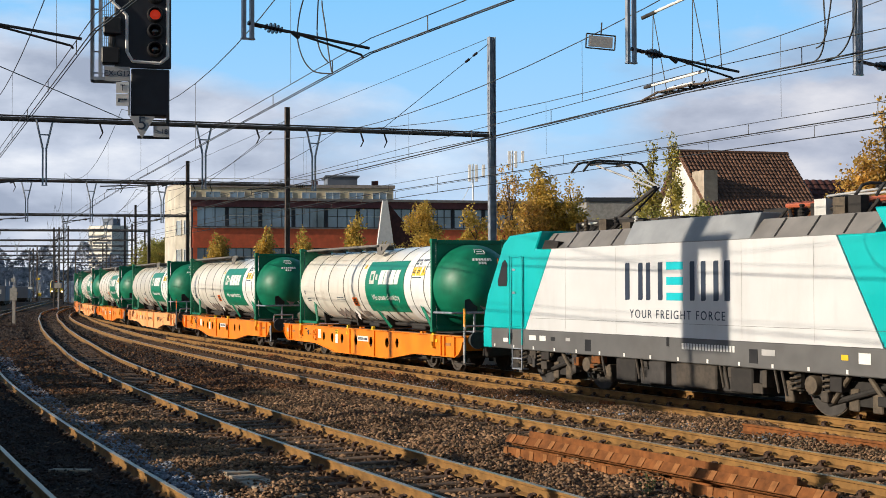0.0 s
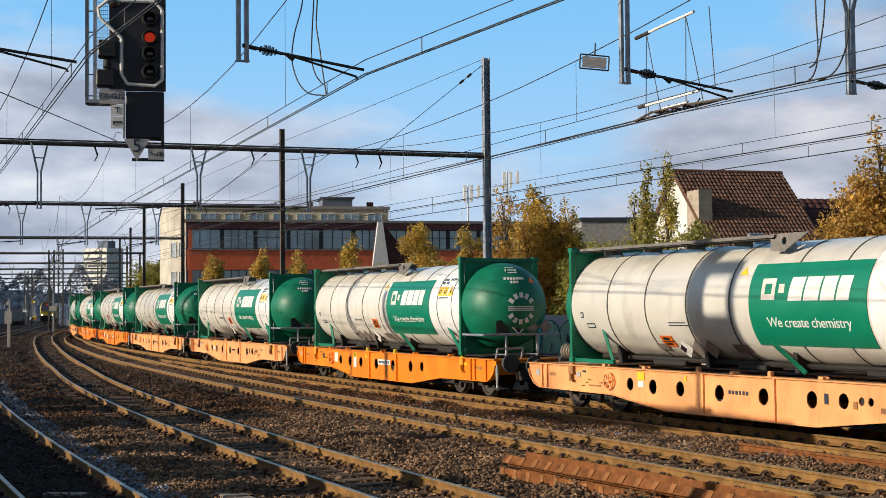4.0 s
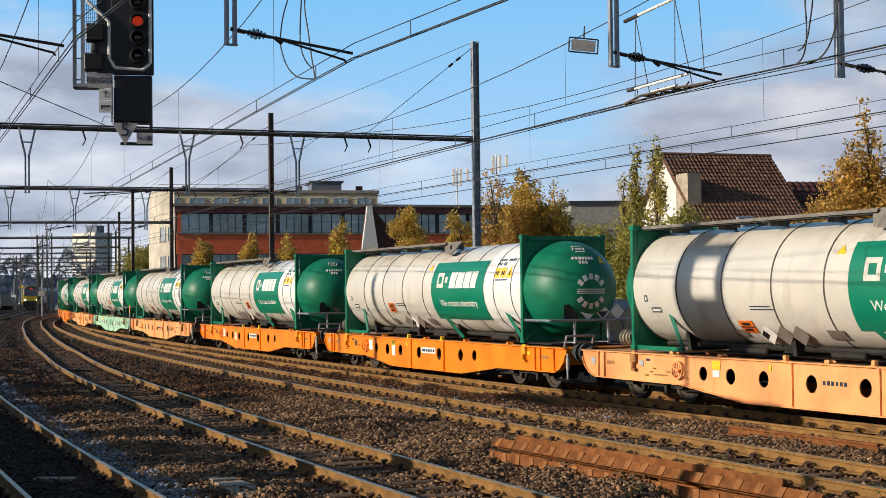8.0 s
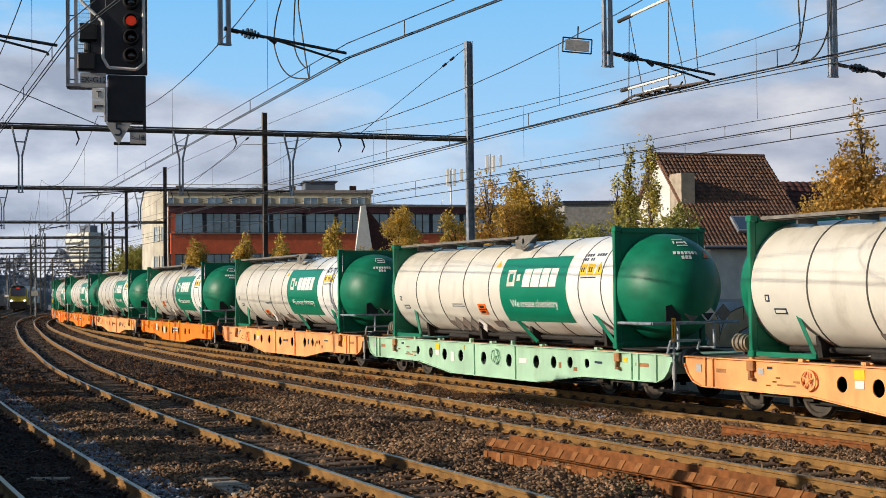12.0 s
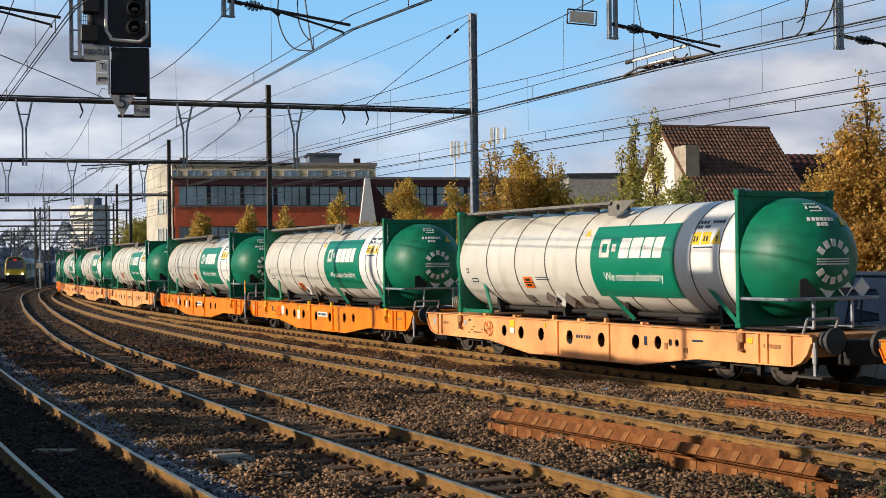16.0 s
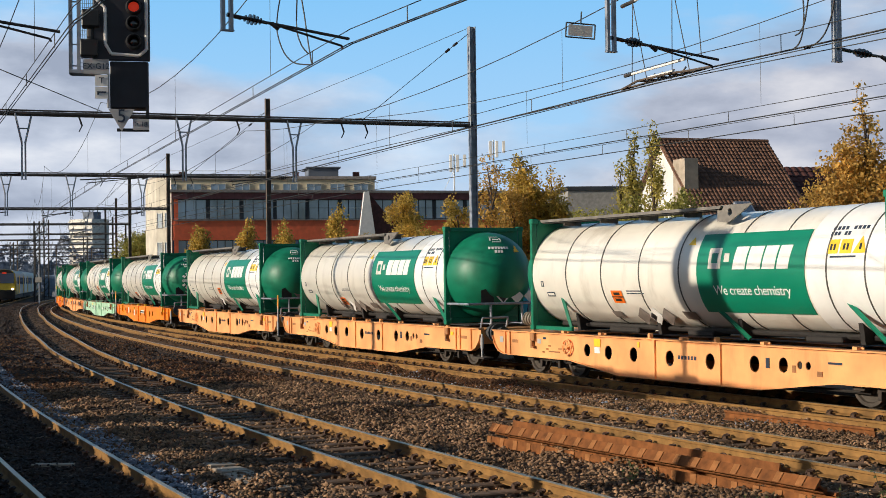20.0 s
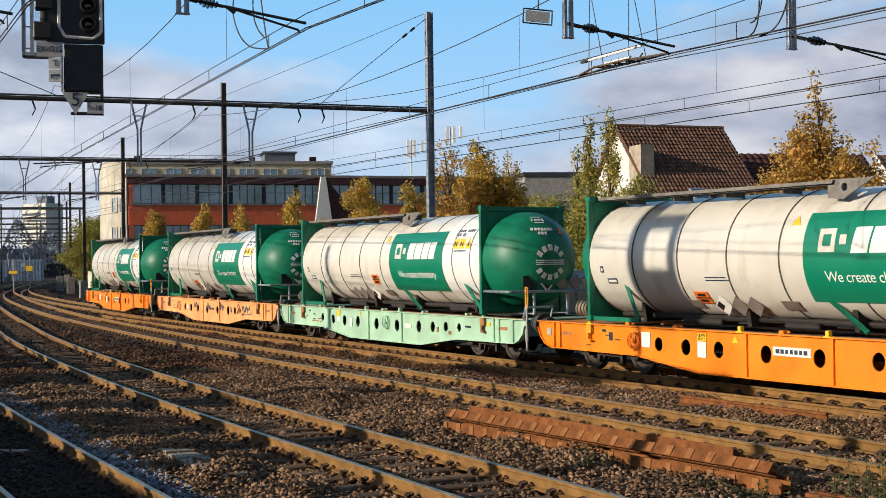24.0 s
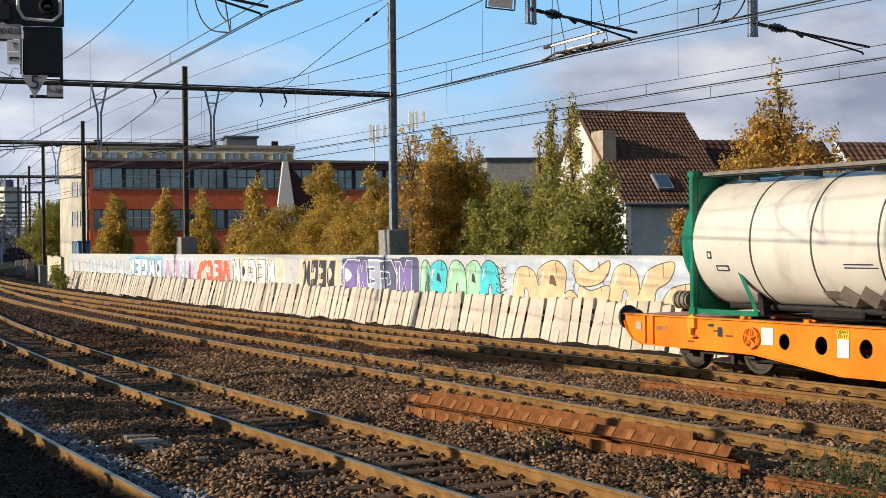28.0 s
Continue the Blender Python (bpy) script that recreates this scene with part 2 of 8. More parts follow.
for key in ("leaf_ochre", "leaf_green", "leaf_gold", "leaf_bush_green", "weed"):
    nt_ = M[key].node_tree
    base_ = nt_.nodes["Principled BSDF"]
    tl_n = nt_.nodes.new("ShaderNodeBsdfTranslucent")
    mx_n = nt_.nodes.new("ShaderNodeMixShader")
    mx_n.inputs[0].default_value = 0.42
    nt_.links.new(base_.inputs["Base Color"].links[0].from_socket, tl_n.inputs["Color"])
    nt_.links.new(base_.outputs[0], mx_n.inputs[1])
    nt_.links.new(tl_n.outputs[0], mx_n.inputs[2])
    nt_.links.new(mx_n.outputs[0], nt_.nodes["Material Output"].inputs["Surface"])

# ---- building helpers ----


class Build:
    """Collects simple solids into one mesh."""

    def __init__(self):
        self.v, self.f, self.m = [], [], []

    def add(self, verts, faces, slot=0):
        b = len(self.v)
        self.v.extend(tuple(p) for p in verts)
        self.f.extend(tuple(i + b for i in q) for q in faces)
        self.m.extend([slot] * len(faces))
        return self

    def box(self, x0, x1, y0, y1, z0, z1, slot=0, m=None):
        vs = [Vector((x, y, z)) for x in (x0, x1) for y in (y0, y1) for z in (z0, z1)]
        if m is not None:
            vs = [m @ p for p in vs]
        return self.add(vs, [(0, 1, 3, 2), (4, 6, 7, 5), (0, 4, 5, 1), (2, 3, 7, 6), (0, 2, 6, 4), (1, 5, 7, 3)], slot)

    def rod(self, a, b, r, n=8, r2=None, slot=0, caps=True):
        a, b = Vector(a), Vector(b)
        r2 = r if r2 is None else r2
        d = (b - a)
        if d.length < 1e-6:
            return self
        q = d.to_track_quat("Z", "Y").to_matrix()
        vs = []
        for c, rad in ((a, r), (b, r2)):
            for i in range(n):
                t = 2 * math.pi * i / n
                vs.append(c + q @ Vector((rad * math.cos(t), rad * math.sin(t), 0)))
        fs = [(i, (i + 1) % n, n + (i + 1) % n, n + i) for i in range(n)]
        if caps:
            fs += [tuple(range(n - 1, -1, -1)), tuple(range(n, 2 * n))]
        return self.add(vs, fs, slot)

    def prism(self, outline, axis, t0, t1, slot=0, m=None):
        """A closed outline in the plane square to axis ('x': (y, z), 'y': (x, z), 'z': (x, y)), drawn from t0 to t1."""
        n = len(outline)
        vs = []
        for t in (t0, t1):
            for a, b in outline:
                vs.append(Vector((t, a, b) if axis == "x" else (a, t, b) if axis == "y" else (a, b, t)))
        if m is not None:
            vs = [m @ p for p in vs]
        fs = [(i, (i + 1) % n, n + (i + 1) % n, n + i) for i in range(n)]
        fs += [tuple(range(n - 1, -1, -1)), tuple(range(n, 2 * n))]
        return self.add(vs, fs, slot)

    def lathe(self, prof, n=32, axis="x", slot=0, caps=True):
        """Rings (t, r) about an axis."""
        vs, fs = [], []
        for t, r in prof:
            for i in range(n):
                a = 2 * math.pi * i / n
                c, s = r * math.cos(a), r * math.sin(a)
                vs.append((t, c, s) if axis == "x" else (c, t, s) if axis == "y" else (c, s, t))
        for k in range(len(prof) - 1):
            for i in range(n):
                j = (i + 1) % n
                fs.append((k * n + i, k * n + j, (k + 1) * n + j, (k + 1) * n + i))
        if caps:
            fs.append(tuple(range(n - 1, -1, -1)))
            fs.append(tuple((len(prof) - 1) * n + i for i in range(n)))
        return self.add(vs, fs, slot)

    def tube(self, pts, r, n=5):
        """One connected wire along points."""
        vs, fs = [], []
        for i, p in enumerate(pts):
            d = (pts[min(i + 1, len(pts) - 1)] - pts[max(i - 1, 0)]).normalized()
            side = d.cross(Vector((0, 0, 1))).normalized()
            up = side.cross(d)
            for k in range(n):
                a = 2 * math.pi * k / n
                vs.append(p + side * (r * math.cos(a)) + up * (r * math.sin(a)))
        for i in range(len(pts) - 1):
            for k in range(n):
                j = (k + 1) % n
                fs.append((i * n + k, i * n + j, (i + 1) * n + j, (i + 1) * n + k))
        fs.append(tuple(range(n - 1, -1, -1)))
        fs.append(tuple((len(pts) - 1) * n + k for k in range(n)))
        return self.add(vs, fs)

    def mesh(self, name, mats, smooth=False, bevel=0.0):
        me = bpy.data.meshes.new(name)
        me.from_pydata([tuple(p) for p in self.v], [], self.f)
        bm = bmesh.new()
        bm.from_mesh(me)
        if len(mats) > 1:
            for face, s in zip(bm.faces, self.m):
                face.material_index = s
        bmesh.ops.recalc_face_normals(bm, faces=bm.faces)
        if bevel:
            edges = [e for e in bm.edges if len(e.link_faces) == 2 and e.calc_face_angle(0) > 0.6]
            bmesh.ops.bevel(bm, geom=edges, offset=bevel, segments=1, affect="EDGES", clamp_overlap=True)
        if smooth:
            for face in bm.faces:
                face.smooth = True
            for e in bm.edges:
                if len(e.link_faces) == 2 and e.calc_face_angle(0) > 0.6:
                    e.smooth = False
        bm.to_mesh(me)
        bm.free()
        for mt in mats:
            me.materials.append(mt)
        return me


def part(name, build, mat, parent=None, label="", smooth=False, bevel=0.0, at=None):
    mats = mat if isinstance(mat, (list, tuple)) else [mat]
    me = build if isinstance(build, bpy.types.Mesh) else build.mesh(name, mats, smooth, bevel)
    ob = new(name, me)
    if parent is not None:
        ob.parent = parent
    if at is not None:
        ob.matrix_basis = at
    if label:
        ob["label"] = label
    return ob


def thing(name, label, category, group="", kind="", at=None):
    ob = new(name)
    ob.empty_display_size = 0.2
    if at is not None:
        ob.matrix_basis = at
    return tagged(ob, label, category, group, kind)


def words(text, size, mat, parent, at, name="lettering", spacing=1.0, depth=0.002, align="CENTER"):
    cu = bpy.data.curves.new(name, "FONT")
    cu.body, cu.size, cu.extrude, cu.align_x, cu.align_y = text, size, depth, align, "CENTER"
    cu.space_character = spacing
    tmp = bpy.data.objects.new(name, cu)
    me = bpy.data.meshes.new_from_object(tmp)
    me.materials.clear()
    me.materials.append(mat)
    bpy.data.objects.remove(tmp)
    ob = new(name, me)
    ob.parent = parent
    ob.matrix_basis = at
    return ob


# ---- the line of the railway: s runs along the main track, away from the platform ----
STEP = 0.5
S0, S1 = -420.0, 520.0
_n = int((S1 - S0) / STEP) + 1
_s = np.linspace(S0, S1, _n)
_sc = np.clip(_s, -45, 310)
_head = math.radians(25.345) - (0.00168 * _sc - 0.00053 * _sc * np.maximum(_sc, 0) / 200) - 0.001 * np.clip(_sc - 80, 0, 150)
_x = np.concatenate([[0], np.cumsum(-np.sin((_head[1:] + _head[:-1]) / 2) * STEP)])
_y = np.concatenate([[0], np.cumsum(np.cos((_head[1:] + _head[:-1]) / 2) * STEP)])
_x += 4.31 - np.interp(0, _s, _x)
_y += 35.0 - np.interp(0, _s, _y)


def line(s, lat=0.0, z=0.0):
    """A place beside the main track: lat metres towards the platform."""
    h = float(np.interp(s, _s, _head))
    return Vector((float(np.interp(s, _s, _x)) - lat * math.cos(h), float(np.interp(s, _s, _y)) - lat * math.sin(h), z))


def heading(s):
    return math.degrees(float(np.interp(s, _s, _head)))


def along(s, lat=0.0, z=0.0):
    """A pose beside the track: its x axis points along the line towards the station, its y axis away from the platform."""
    return Matrix.Translation(line(s, lat, z)) @ pose(0, 0, 0, 0, 0, heading(s) - 90)


TRACKS = {
    "main": [(-60, 0.0), (300, 0.0)],
    "second": [(-60, 7.6), (-17, 5.8), (-5, 5.25), (5, 4.9), (20, 4.35), (40, 3.6), (60, 2.7), (90, 1.5), (125, 0.0)],
    "third": [(-60, 13.9), (-15, 11.1), (-5, 10.6), (0, 10.3), (10, 9.6), (20, 8.8), (31, 7.7), (49, 6.3), (70, 4.9), (93, 3.9), (130, 3.4), (300, 3.4)],
    "fourth": [(-60, 17.8), (-15, 15.35), (-8, 15.0), (0, 14.55), (11, 13.85), (30, 12.3), (60, 10.2), (80, 9.3), (100, 8.75), (124, 8.1), (136, 8.2), (148, 8.6), (160, 9.3), (172, 10.2), (184, 11.4), (196, 12.8), (208, 14.5), (220, 16.3), (232, 18.4), (300, 24.0)],
}


def smooth_table(table):
    xs, ys = np.array([a for a, _ in table]), np.array([b for _, b in table])
    fine = np.arange(xs[0], xs[-1] + 0.01, 1.0)
    vals = np.interp(fine, xs, ys)
    kern = np.hanning(15)
    kern /= kern.sum()
    pad = np.concatenate([vals[0] + (np.arange(-7, 0)) * (vals[1] - vals[0]), vals, vals[-1] + np.arange(1, 8) * (vals[-1] - vals[-2])])
    return fine, np.convolve(pad, kern, "valid")


LATS = {k: smooth_table(v) for k, v in TRACKS.items()}


def lat_of(track, s):
    f, v = LATS[track]
    return float(np.interp(s, f, v))

# ---- ground ----
gm = Build()
gm.add([(-2500, -900, -0.62), (2500, -900, -0.62), (2500, 4500, -0.62), (-2500, 4500, -0.62)], [(0, 1, 2, 3)])
tagged(part("ground", gm, M["earth"]), "dark earth and grass beside the railway", "ground", kind="structure")

# ballast bed, uneven, in the line's own coordinates
sv = np.concatenate([np.arange(-60, -20, 1.0), np.arange(-20, 30, 0.22), np.arange(30, 70, 0.6), np.arange(70, 301, 4.0)])
lv = np.concatenate([[-3.05, -2.75], np.arange(-2.6, 19.0, 0.16), [19.6, 22.0, 26.0]])
bx, by, bh = np.interp(sv, _s, _x), np.interp(sv, _s, _y), np.interp(sv, _s, _head)
X = bx[:, None] - lv[None, :] * np.cos(bh)[:, None]
Y = by[:, None] - lv[None, :] * np.sin(bh)[:, None]
rng = np.random.default_rng(7)
HUMPS = [(rng.uniform(0.7, 4.5), rng.uniform(0.7, 4.5), rng.uniform(0, 6.28)) for _ in range(14)]


def bed_height(s, lat, near):
    """The uneven top of the ballast: level under the rails, heaped between the tracks."""
    h = np.zeros(np.broadcast(s, lat).shape)
    for a, b_, c in HUMPS:
        h = h + np.sin(s * a + lat * b_ + c)
    return -0.205 + 0.05 * np.clip((near - 1.3) / 0.6, 0, 1) + 0.011 * np.clip(h, -3, 5) * np.clip((near - 1.15) / 0.5, 0, 1) + 0.003 * h + np.where(lat < (np.interp(s, *LATS["third"]) + np.interp(s, *LATS["fourth"])) / 2, -0.022, 0.035) * (near < 1.25)


tl = {k: np.interp(sv, *LATS[k]) for k in LATS}
tl["second"] = np.where(sv > 120, 0.0, tl["second"])
near_track = np.min([np.abs(lv[None, :] - tl[k][:, None]) for k in tl], axis=0)
Z = bed_height(sv[:, None], lv[None, :], near_track)
Z = Z + rng.normal(0, 0.012, Z.shape)
Z[:, 0] = -0.6
Z[:, -1] = -0.6
nv, nl = len(sv), len(lv)
verts = np.stack([X, Y, Z], -1).reshape(-1, 3)
idx = np.arange(nv * nl).reshape(nv, nl)
quads = np.stack([idx[:-1, :-1], idx[:-1, 1:], idx[1:, 1:], idx[1:, :-1]], -1).reshape(-1, 4)


def raw_mesh(name, verts, faces, mat, smooth=False):
    me = bpy.data.meshes.new(name)
    faces = np.asarray(faces)
    k = faces.shape[1]
    me.vertices.add(len(verts))
    me.vertices.foreach_set("co", np.asarray(verts, np.float32).ravel())
    me.loops.add(faces.size)
    me.loops.foreach_set("vertex_index", faces.astype(np.int32).ravel())
    me.polygons.add(len(faces))
    me.polygons.foreach_set("loop_start", np.arange(0, faces.size, k, dtype=np.int32))
    me.polygons.foreach_set("loop_total", np.full(len(faces), k, np.int32))
    if smooth:
        me.polygons.foreach_set("use_smooth", np.ones(len(faces), bool))
    me.update(calc_edges=True)
    me.validate()
    for m in (mat if isinstance(mat, list) else [mat]):
        me.materials.append(m)
    return me


tagged(new("ballast_bed", raw_mesh("ballast_bed", verts, quads, M["ballast"], True)), "brown stained track ballast under the rails", "ballast", kind="structure")

# loose stones on the bed
STONE = np.array([(1, 0, -0.3), (-0.2, 0.9, -0.35), (-0.9, -0.3, -0.3), (0.3, -0.9, -0.3), (0.35, 0.35, 0.6), (-0.5, 0.2, 0.7), (0.05, -0.5, 0.65)])
STONE_F = np.array([(0, 1, 4), (1, 5, 4), (1, 2, 5), (2, 6, 5), (2, 3, 6), (3, 0, 4), (3, 4, 6), (4, 5, 6)])


def stones(name, count, s_lo, s_hi, l_lo, l_hi, size, mat, label, seed, power=1.0, rel=None):
    r = np.random.default_rng(seed)
    s = s_lo + (s_hi - s_lo) * r.random(count) ** power
    la = l_lo + (l_hi - l_lo) * r.random(count)
    if rel:
        la = la + np.interp(s, *LATS[rel])
    keep = np.ones(count, bool)
    for k in LATS:
        off = np.abs(la - np.interp(s, *LATS[k]))
        keep &= ~((np.abs(off - 0.753) < 0.10) & (s < 125))
    s, la = s[keep], la[keep]
    n = len(s)
    hh = np.interp(s, _s, _head)
    px = np.interp(s, _s, _x) - la * np.cos(hh)
    py = np.interp(s, _s, _y) - la * np.sin(hh)
    nt = np.min([np.abs(la - np.interp(s, *LATS[k])) for k in LATS], axis=0)
    pz = bed_height(s, la, nt) + 0.012 + r.normal(0, 0.024, n)
    sz = size * (0.6 + 0.8 * r.random(n))
    a = r.random(n) * 6.283
    t = (r.random(n) - 0.5) * 2.4
    base = STONE[None] * (0.7 + 0.6 * r.random((n, 7, 1)))
    base = base * sz[:, None, None]
    bx_, by_, bz_ = base[..., 0] * 1.3, base[..., 1] * 0.8, base[..., 2] * 0.75
    y1 = by_ * np.cos(t)[:, None] - bz_ * np.sin(t)[:, None]
    z1 = by_ * np.sin(t)[:, None] + bz_ * np.cos(t)[:, None]
    x2 = bx_ * np.cos(a)[:, None] - y1 * np.sin(a)[:, None]
    y2 = bx_ * np.sin(a)[:, None] + y1 * np.cos(a)[:, None]
    v = np.stack([x2 + px[:, None], y2 + py[:, None], z1 + pz[:, None]], -1).reshape(-1, 3)
    f = (STONE_F[None] + (np.arange(n) * 7)[:, None, None]).reshape(-1, 3)
    tagged(new(name, raw_mesh(name, v, f, mat)), label, "ballast", kind="stuff")


stones("ballast_stones", 76000, -21, 4, 4.4, 13.9, 0.031, M["stone"], "loose brown ballast stones between the tracks", 3)
stones("ballast_stones", 26000, -21, -2.5, 1.4, 4.6, 0.028, M["stone"], "pale brown ballast stones along the main track", 31)
# the shaded stretch of this gravel strip gets darker stones
stones("ballast_stones", 10000, -4.5, 4, 1.4, 4.6, 0.0275, M["stone_brown"], "ballast stones along the main track, darker brown for shade", 32)
stones("dark_stones", 34000, -21, 14, -0.75, 2.4, 0.03, M["stone_shade"], "oily ballast stones under the platform track, darkened for shade", 8, rel="fourth")
stones("ballast_stones", 50000, 4, 42, -2.4, 14.2, 0.036, M["stone_brown"], "loose brown ballast stones further along the tracks", 4, 1.4)
stones("dark_stones", 26000, 14, 62, 4.5, 20.0, 0.06, M["stone_shade"], "ballast and soil on the far left tracks, dark colour standing for shade", 12, 1.2)
stones("clean_stones", 11000, -21, 24, -1.5, -0.82, 0.031, M["stone_grey"], "fresh grey ballast stones in a strip beside the rail", 5, rel="fourth")
stones("far_stones", 26000, 40, 135, -2.4, 22.0, 0.085, M["stone_shade"], "rough dark brown stones on the far part of the track bed, darkened for shade", 9, 1.2)
stones("clean_stones", 700, -12, 6, 2.9, 3.9, 0.028, M["stone_grey"], "fresh grey ballast stones between two rails", 6)

# ---- rails, sleepers and clips ----
RAIL = [(-0.075, -0.172), (0.075, -0.172), (0.075, -0.16), (0.012, -0.135), (0.009, -0.05), (0.036, -0.038), (0.036, -0.006),
        (0.03, 0.0), (-0.03, 0.0), (-0.036, -0.006), (-0.036, -0.038), (-0.009, -0.05), (-0.012, -0.135), (-0.075, -0.16)]


def rail_mesh(points, z=0.0, shiny=True, turn=0.0):
    """A rail drawn along points (x, y, heading), turned on its side by an angle."""
    c_, s_ = math.cos(radians(turn)), math.sin(radians(turn))
    prof = RAIL if not turn else [(a * c_ + (b + 0.086) * s_, -a * s_ + (b + 0.086) * c_) for a, b in RAIL]
    v, f = [], []
    k = len(RAIL)
    for x, y, h in points:
        for a, b in prof:
            v.append((x + a * math.cos(h), y + a * math.sin(h), z + b))
    for i in range(len(points) - 1):
        for j in range(k):
            f.append((i * k + j, i * k + (j + 1) % k, (i + 1) * k + (j + 1) % k, (i + 1) * k + j))
    me = bpy.data.meshes.new("rail")
    f.append(tuple(range(k)))
    f.append(tuple((len(points) - 1) * k + j for j in range(k - 1, -1, -1)))
    me.from_pydata(v, [], f)
    me.materials.append(M["rail"])
    me.materials.append(M["rail_top"])
    for p in me.polygons:
        j = p.index % k
        if shiny and p.index < (len(points) - 1) * k and j in (6, 7, 8):
            p.material_index = 1
    bm = bmesh.new()
    bm.from_mesh(me)
    bmesh.ops.recalc_face_normals(bm, faces=bm.faces)
    bm.to_mesh(me)
    bm.free()
    return me


SLEEPER = Build().prism([(-0.13, -0.30), (0.13, -0.30), (0.13, -0.19), (0.105, -0.175), (-0.105, -0.175), (-0.13, -0.19)], "y", -1.25, 1.25).mesh("sleeper", [M["sleeper"]])


def clip_build(b, m):
    """A bent spring clip on its base plate, on both sides of a rail at the pose m."""
    for side in (-1, 1):
        b.box(-0.07, 0.07, side * 0.075, side * 0.17, -0.176, -0.158, m=m)
        b.box(-0.03, 0.03, side * 0.12, side * 0.175, -0.16, -0.115, m=m)
        pts = [(-0.06, side * 0.175, -0.15), (-0.065, side * 0.145, -0.11), (-0.03, side * 0.10, -0.09), (0.02, side * 0.09, -0.098), (0.055, side * 0.12, -0.11), (0.066, side * 0.16, -0.10), (0.04, side * 0.185, -0.085), (0.005, side * 0.165, -0.10)]
        for a, c in zip(pts, pts[1:]):
            b.rod(m @ Vector(a), m @ Vector(c), 0.014, 5, caps=False)


def make_track(track, label, s_lo, s_hi, shiny=True, sleepers=(-22, 60), clips=(-22, 34)):
    root = thing("track", label, "railway track", group="railway tracks", kind="structure")
    ss = np.concatenate([np.arange(s_lo, 60, 1.0), np.arange(60, s_hi, 4.0)])
    for side in (-1, 1):
        pts = []
        for s in ss:
            l0, l1 = lat_of(track, s - 1), lat_of(track, s + 1)
            slope = math.atan2(l1 - l0, 2)
            q = line(s, lat_of(track, s) + side * 0.753)
            pts.append((q.x, q.y, math.radians(heading(s)) + slope))
        part("rail", rail_mesh(pts, shiny=shiny), None, root)
    cb = Build()
    rest = Build()
    for i in range(int((s_hi - sleepers[0]) / 0.62)):
        s = sleepers[0] + i * 0.62
        if s > 150:
            break
        turn = math.degrees(math.atan2(lat_of(track, s + 1) - lat_of(track, s - 1), 2))
        m = along(s, lat_of(track, s)) @ pose(0, 0, 0, 0, 0, turn + random.uniform(-0.6, 0.6))
        if s < sleepers[1]:
            ob = new("sleeper", SLEEPER)
            ob.parent = root
            ob.matrix_basis = m
        else:
            rest.box(-0.13, 0.13, -1.25, 1.25, -0.30, -0.178, m=m)
        if s < clips[1]:
            for side in (-1, 1):
                clip_build(cb, m @ Matrix.Translation((0, side * 0.753, 0)))
    tagged(part("rail_clips", cb, M["clip"], root), kind="stuff")
    if rest.v:
        tagged(part("far_sleepers", rest, M["sleeper"], root), kind="stuff")
    return root


make_track("main", "main railway track with worn rails on concrete sleepers", -58, 298)
make_track("second", "railway track with rusty rails joining the main track", -58, 122, shiny=True)
make_track("third", "curving railway track with polished rails", -58, 298)
make_track("fourth", "railway track in shade beside the platform", -58, 118, clips=(-22, 14))

# the straight far part of the platform track, on which the passenger train comes
FAR_A, FAR_B = Vector((-76.84, 285.6, 0)), Vector((-20.06, 40.8, 0))
far_head = math.atan2(-(FAR_A - FAR_B).x, (FAR_A - FAR_B).y)
far_root = thing("track", "straight far part of the platform track", "railway track", group="railway tracks", kind="structure")
for side in (-1, 1):
    pts = []
    for i in range(40):
        q = FAR_B.lerp(FAR_A, 0.412 + i / 39 * 0.94) + Vector((math.cos(far_head), math.sin(far_head), 0)) * side * 0.753
        pts.append((q.x, q.y, far_head))
    part("rail", rail_mesh(pts), None, far_root)

# spare rails lying by the main track and the rusty pile of old rail
def loose_rail(pts, label, z=-0.02, mat="rust", name="spare_rail", group="spare rails", turn=0.0):
    me = rail_mesh(pts, z=z, shiny=False, turn=turn)
    me.materials[0] = M[mat]
    ob = new(name, me)
    return tagged(ob, label, "rail", group=group)


pts = []
for s in np.arange(-40, 40, 1.0):
    q = line(s, 2.1)
    pts.append((q.x, q.y, math.radians(heading(s))))
long_rail = loose_rail(pts, "long brown spare rail fixed beside the main track", z=-0.01, mat="rail")
for s_ in (-28.0, -16.0, -4.0, 8.0, 20.0):
    for side in (-1, 1):
        b = Build()
        b.box(-0.3, 0.3, *sorted((side * 0.012, side * 0.04)), -0.14, -0.055, m=along(s_, 2.1))
        for dx in (-0.2, -0.07, 0.07, 0.2):
            b.rod(along(s_, 2.1) @ Vector((dx, side * 0.03, -0.1)), along(s_, 2.1) @ Vector((dx, side * 0.065, -0.1)), 0.02, 6)
        part("fishplate", b, M["rust"], long_rail, "rusty bolted fishplate")
pts = []
for s in np.arange(-13.6, -9.4, 0.6):
    q = line(s, 3.2)
    pts.append((q.x, q.y, math.radians(heading(s))))
loose_rail(pts, "short rusty cut rail lying on grey stones", z=0.03)
a0, a1 = Vector((1.45, 21.9)), Vector((4.9, 15.3))
ang = math.atan2(-(a0 - a1).x, (a0 - a1).y)
nrm = Vector((math.cos(ang), math.sin(ang)))
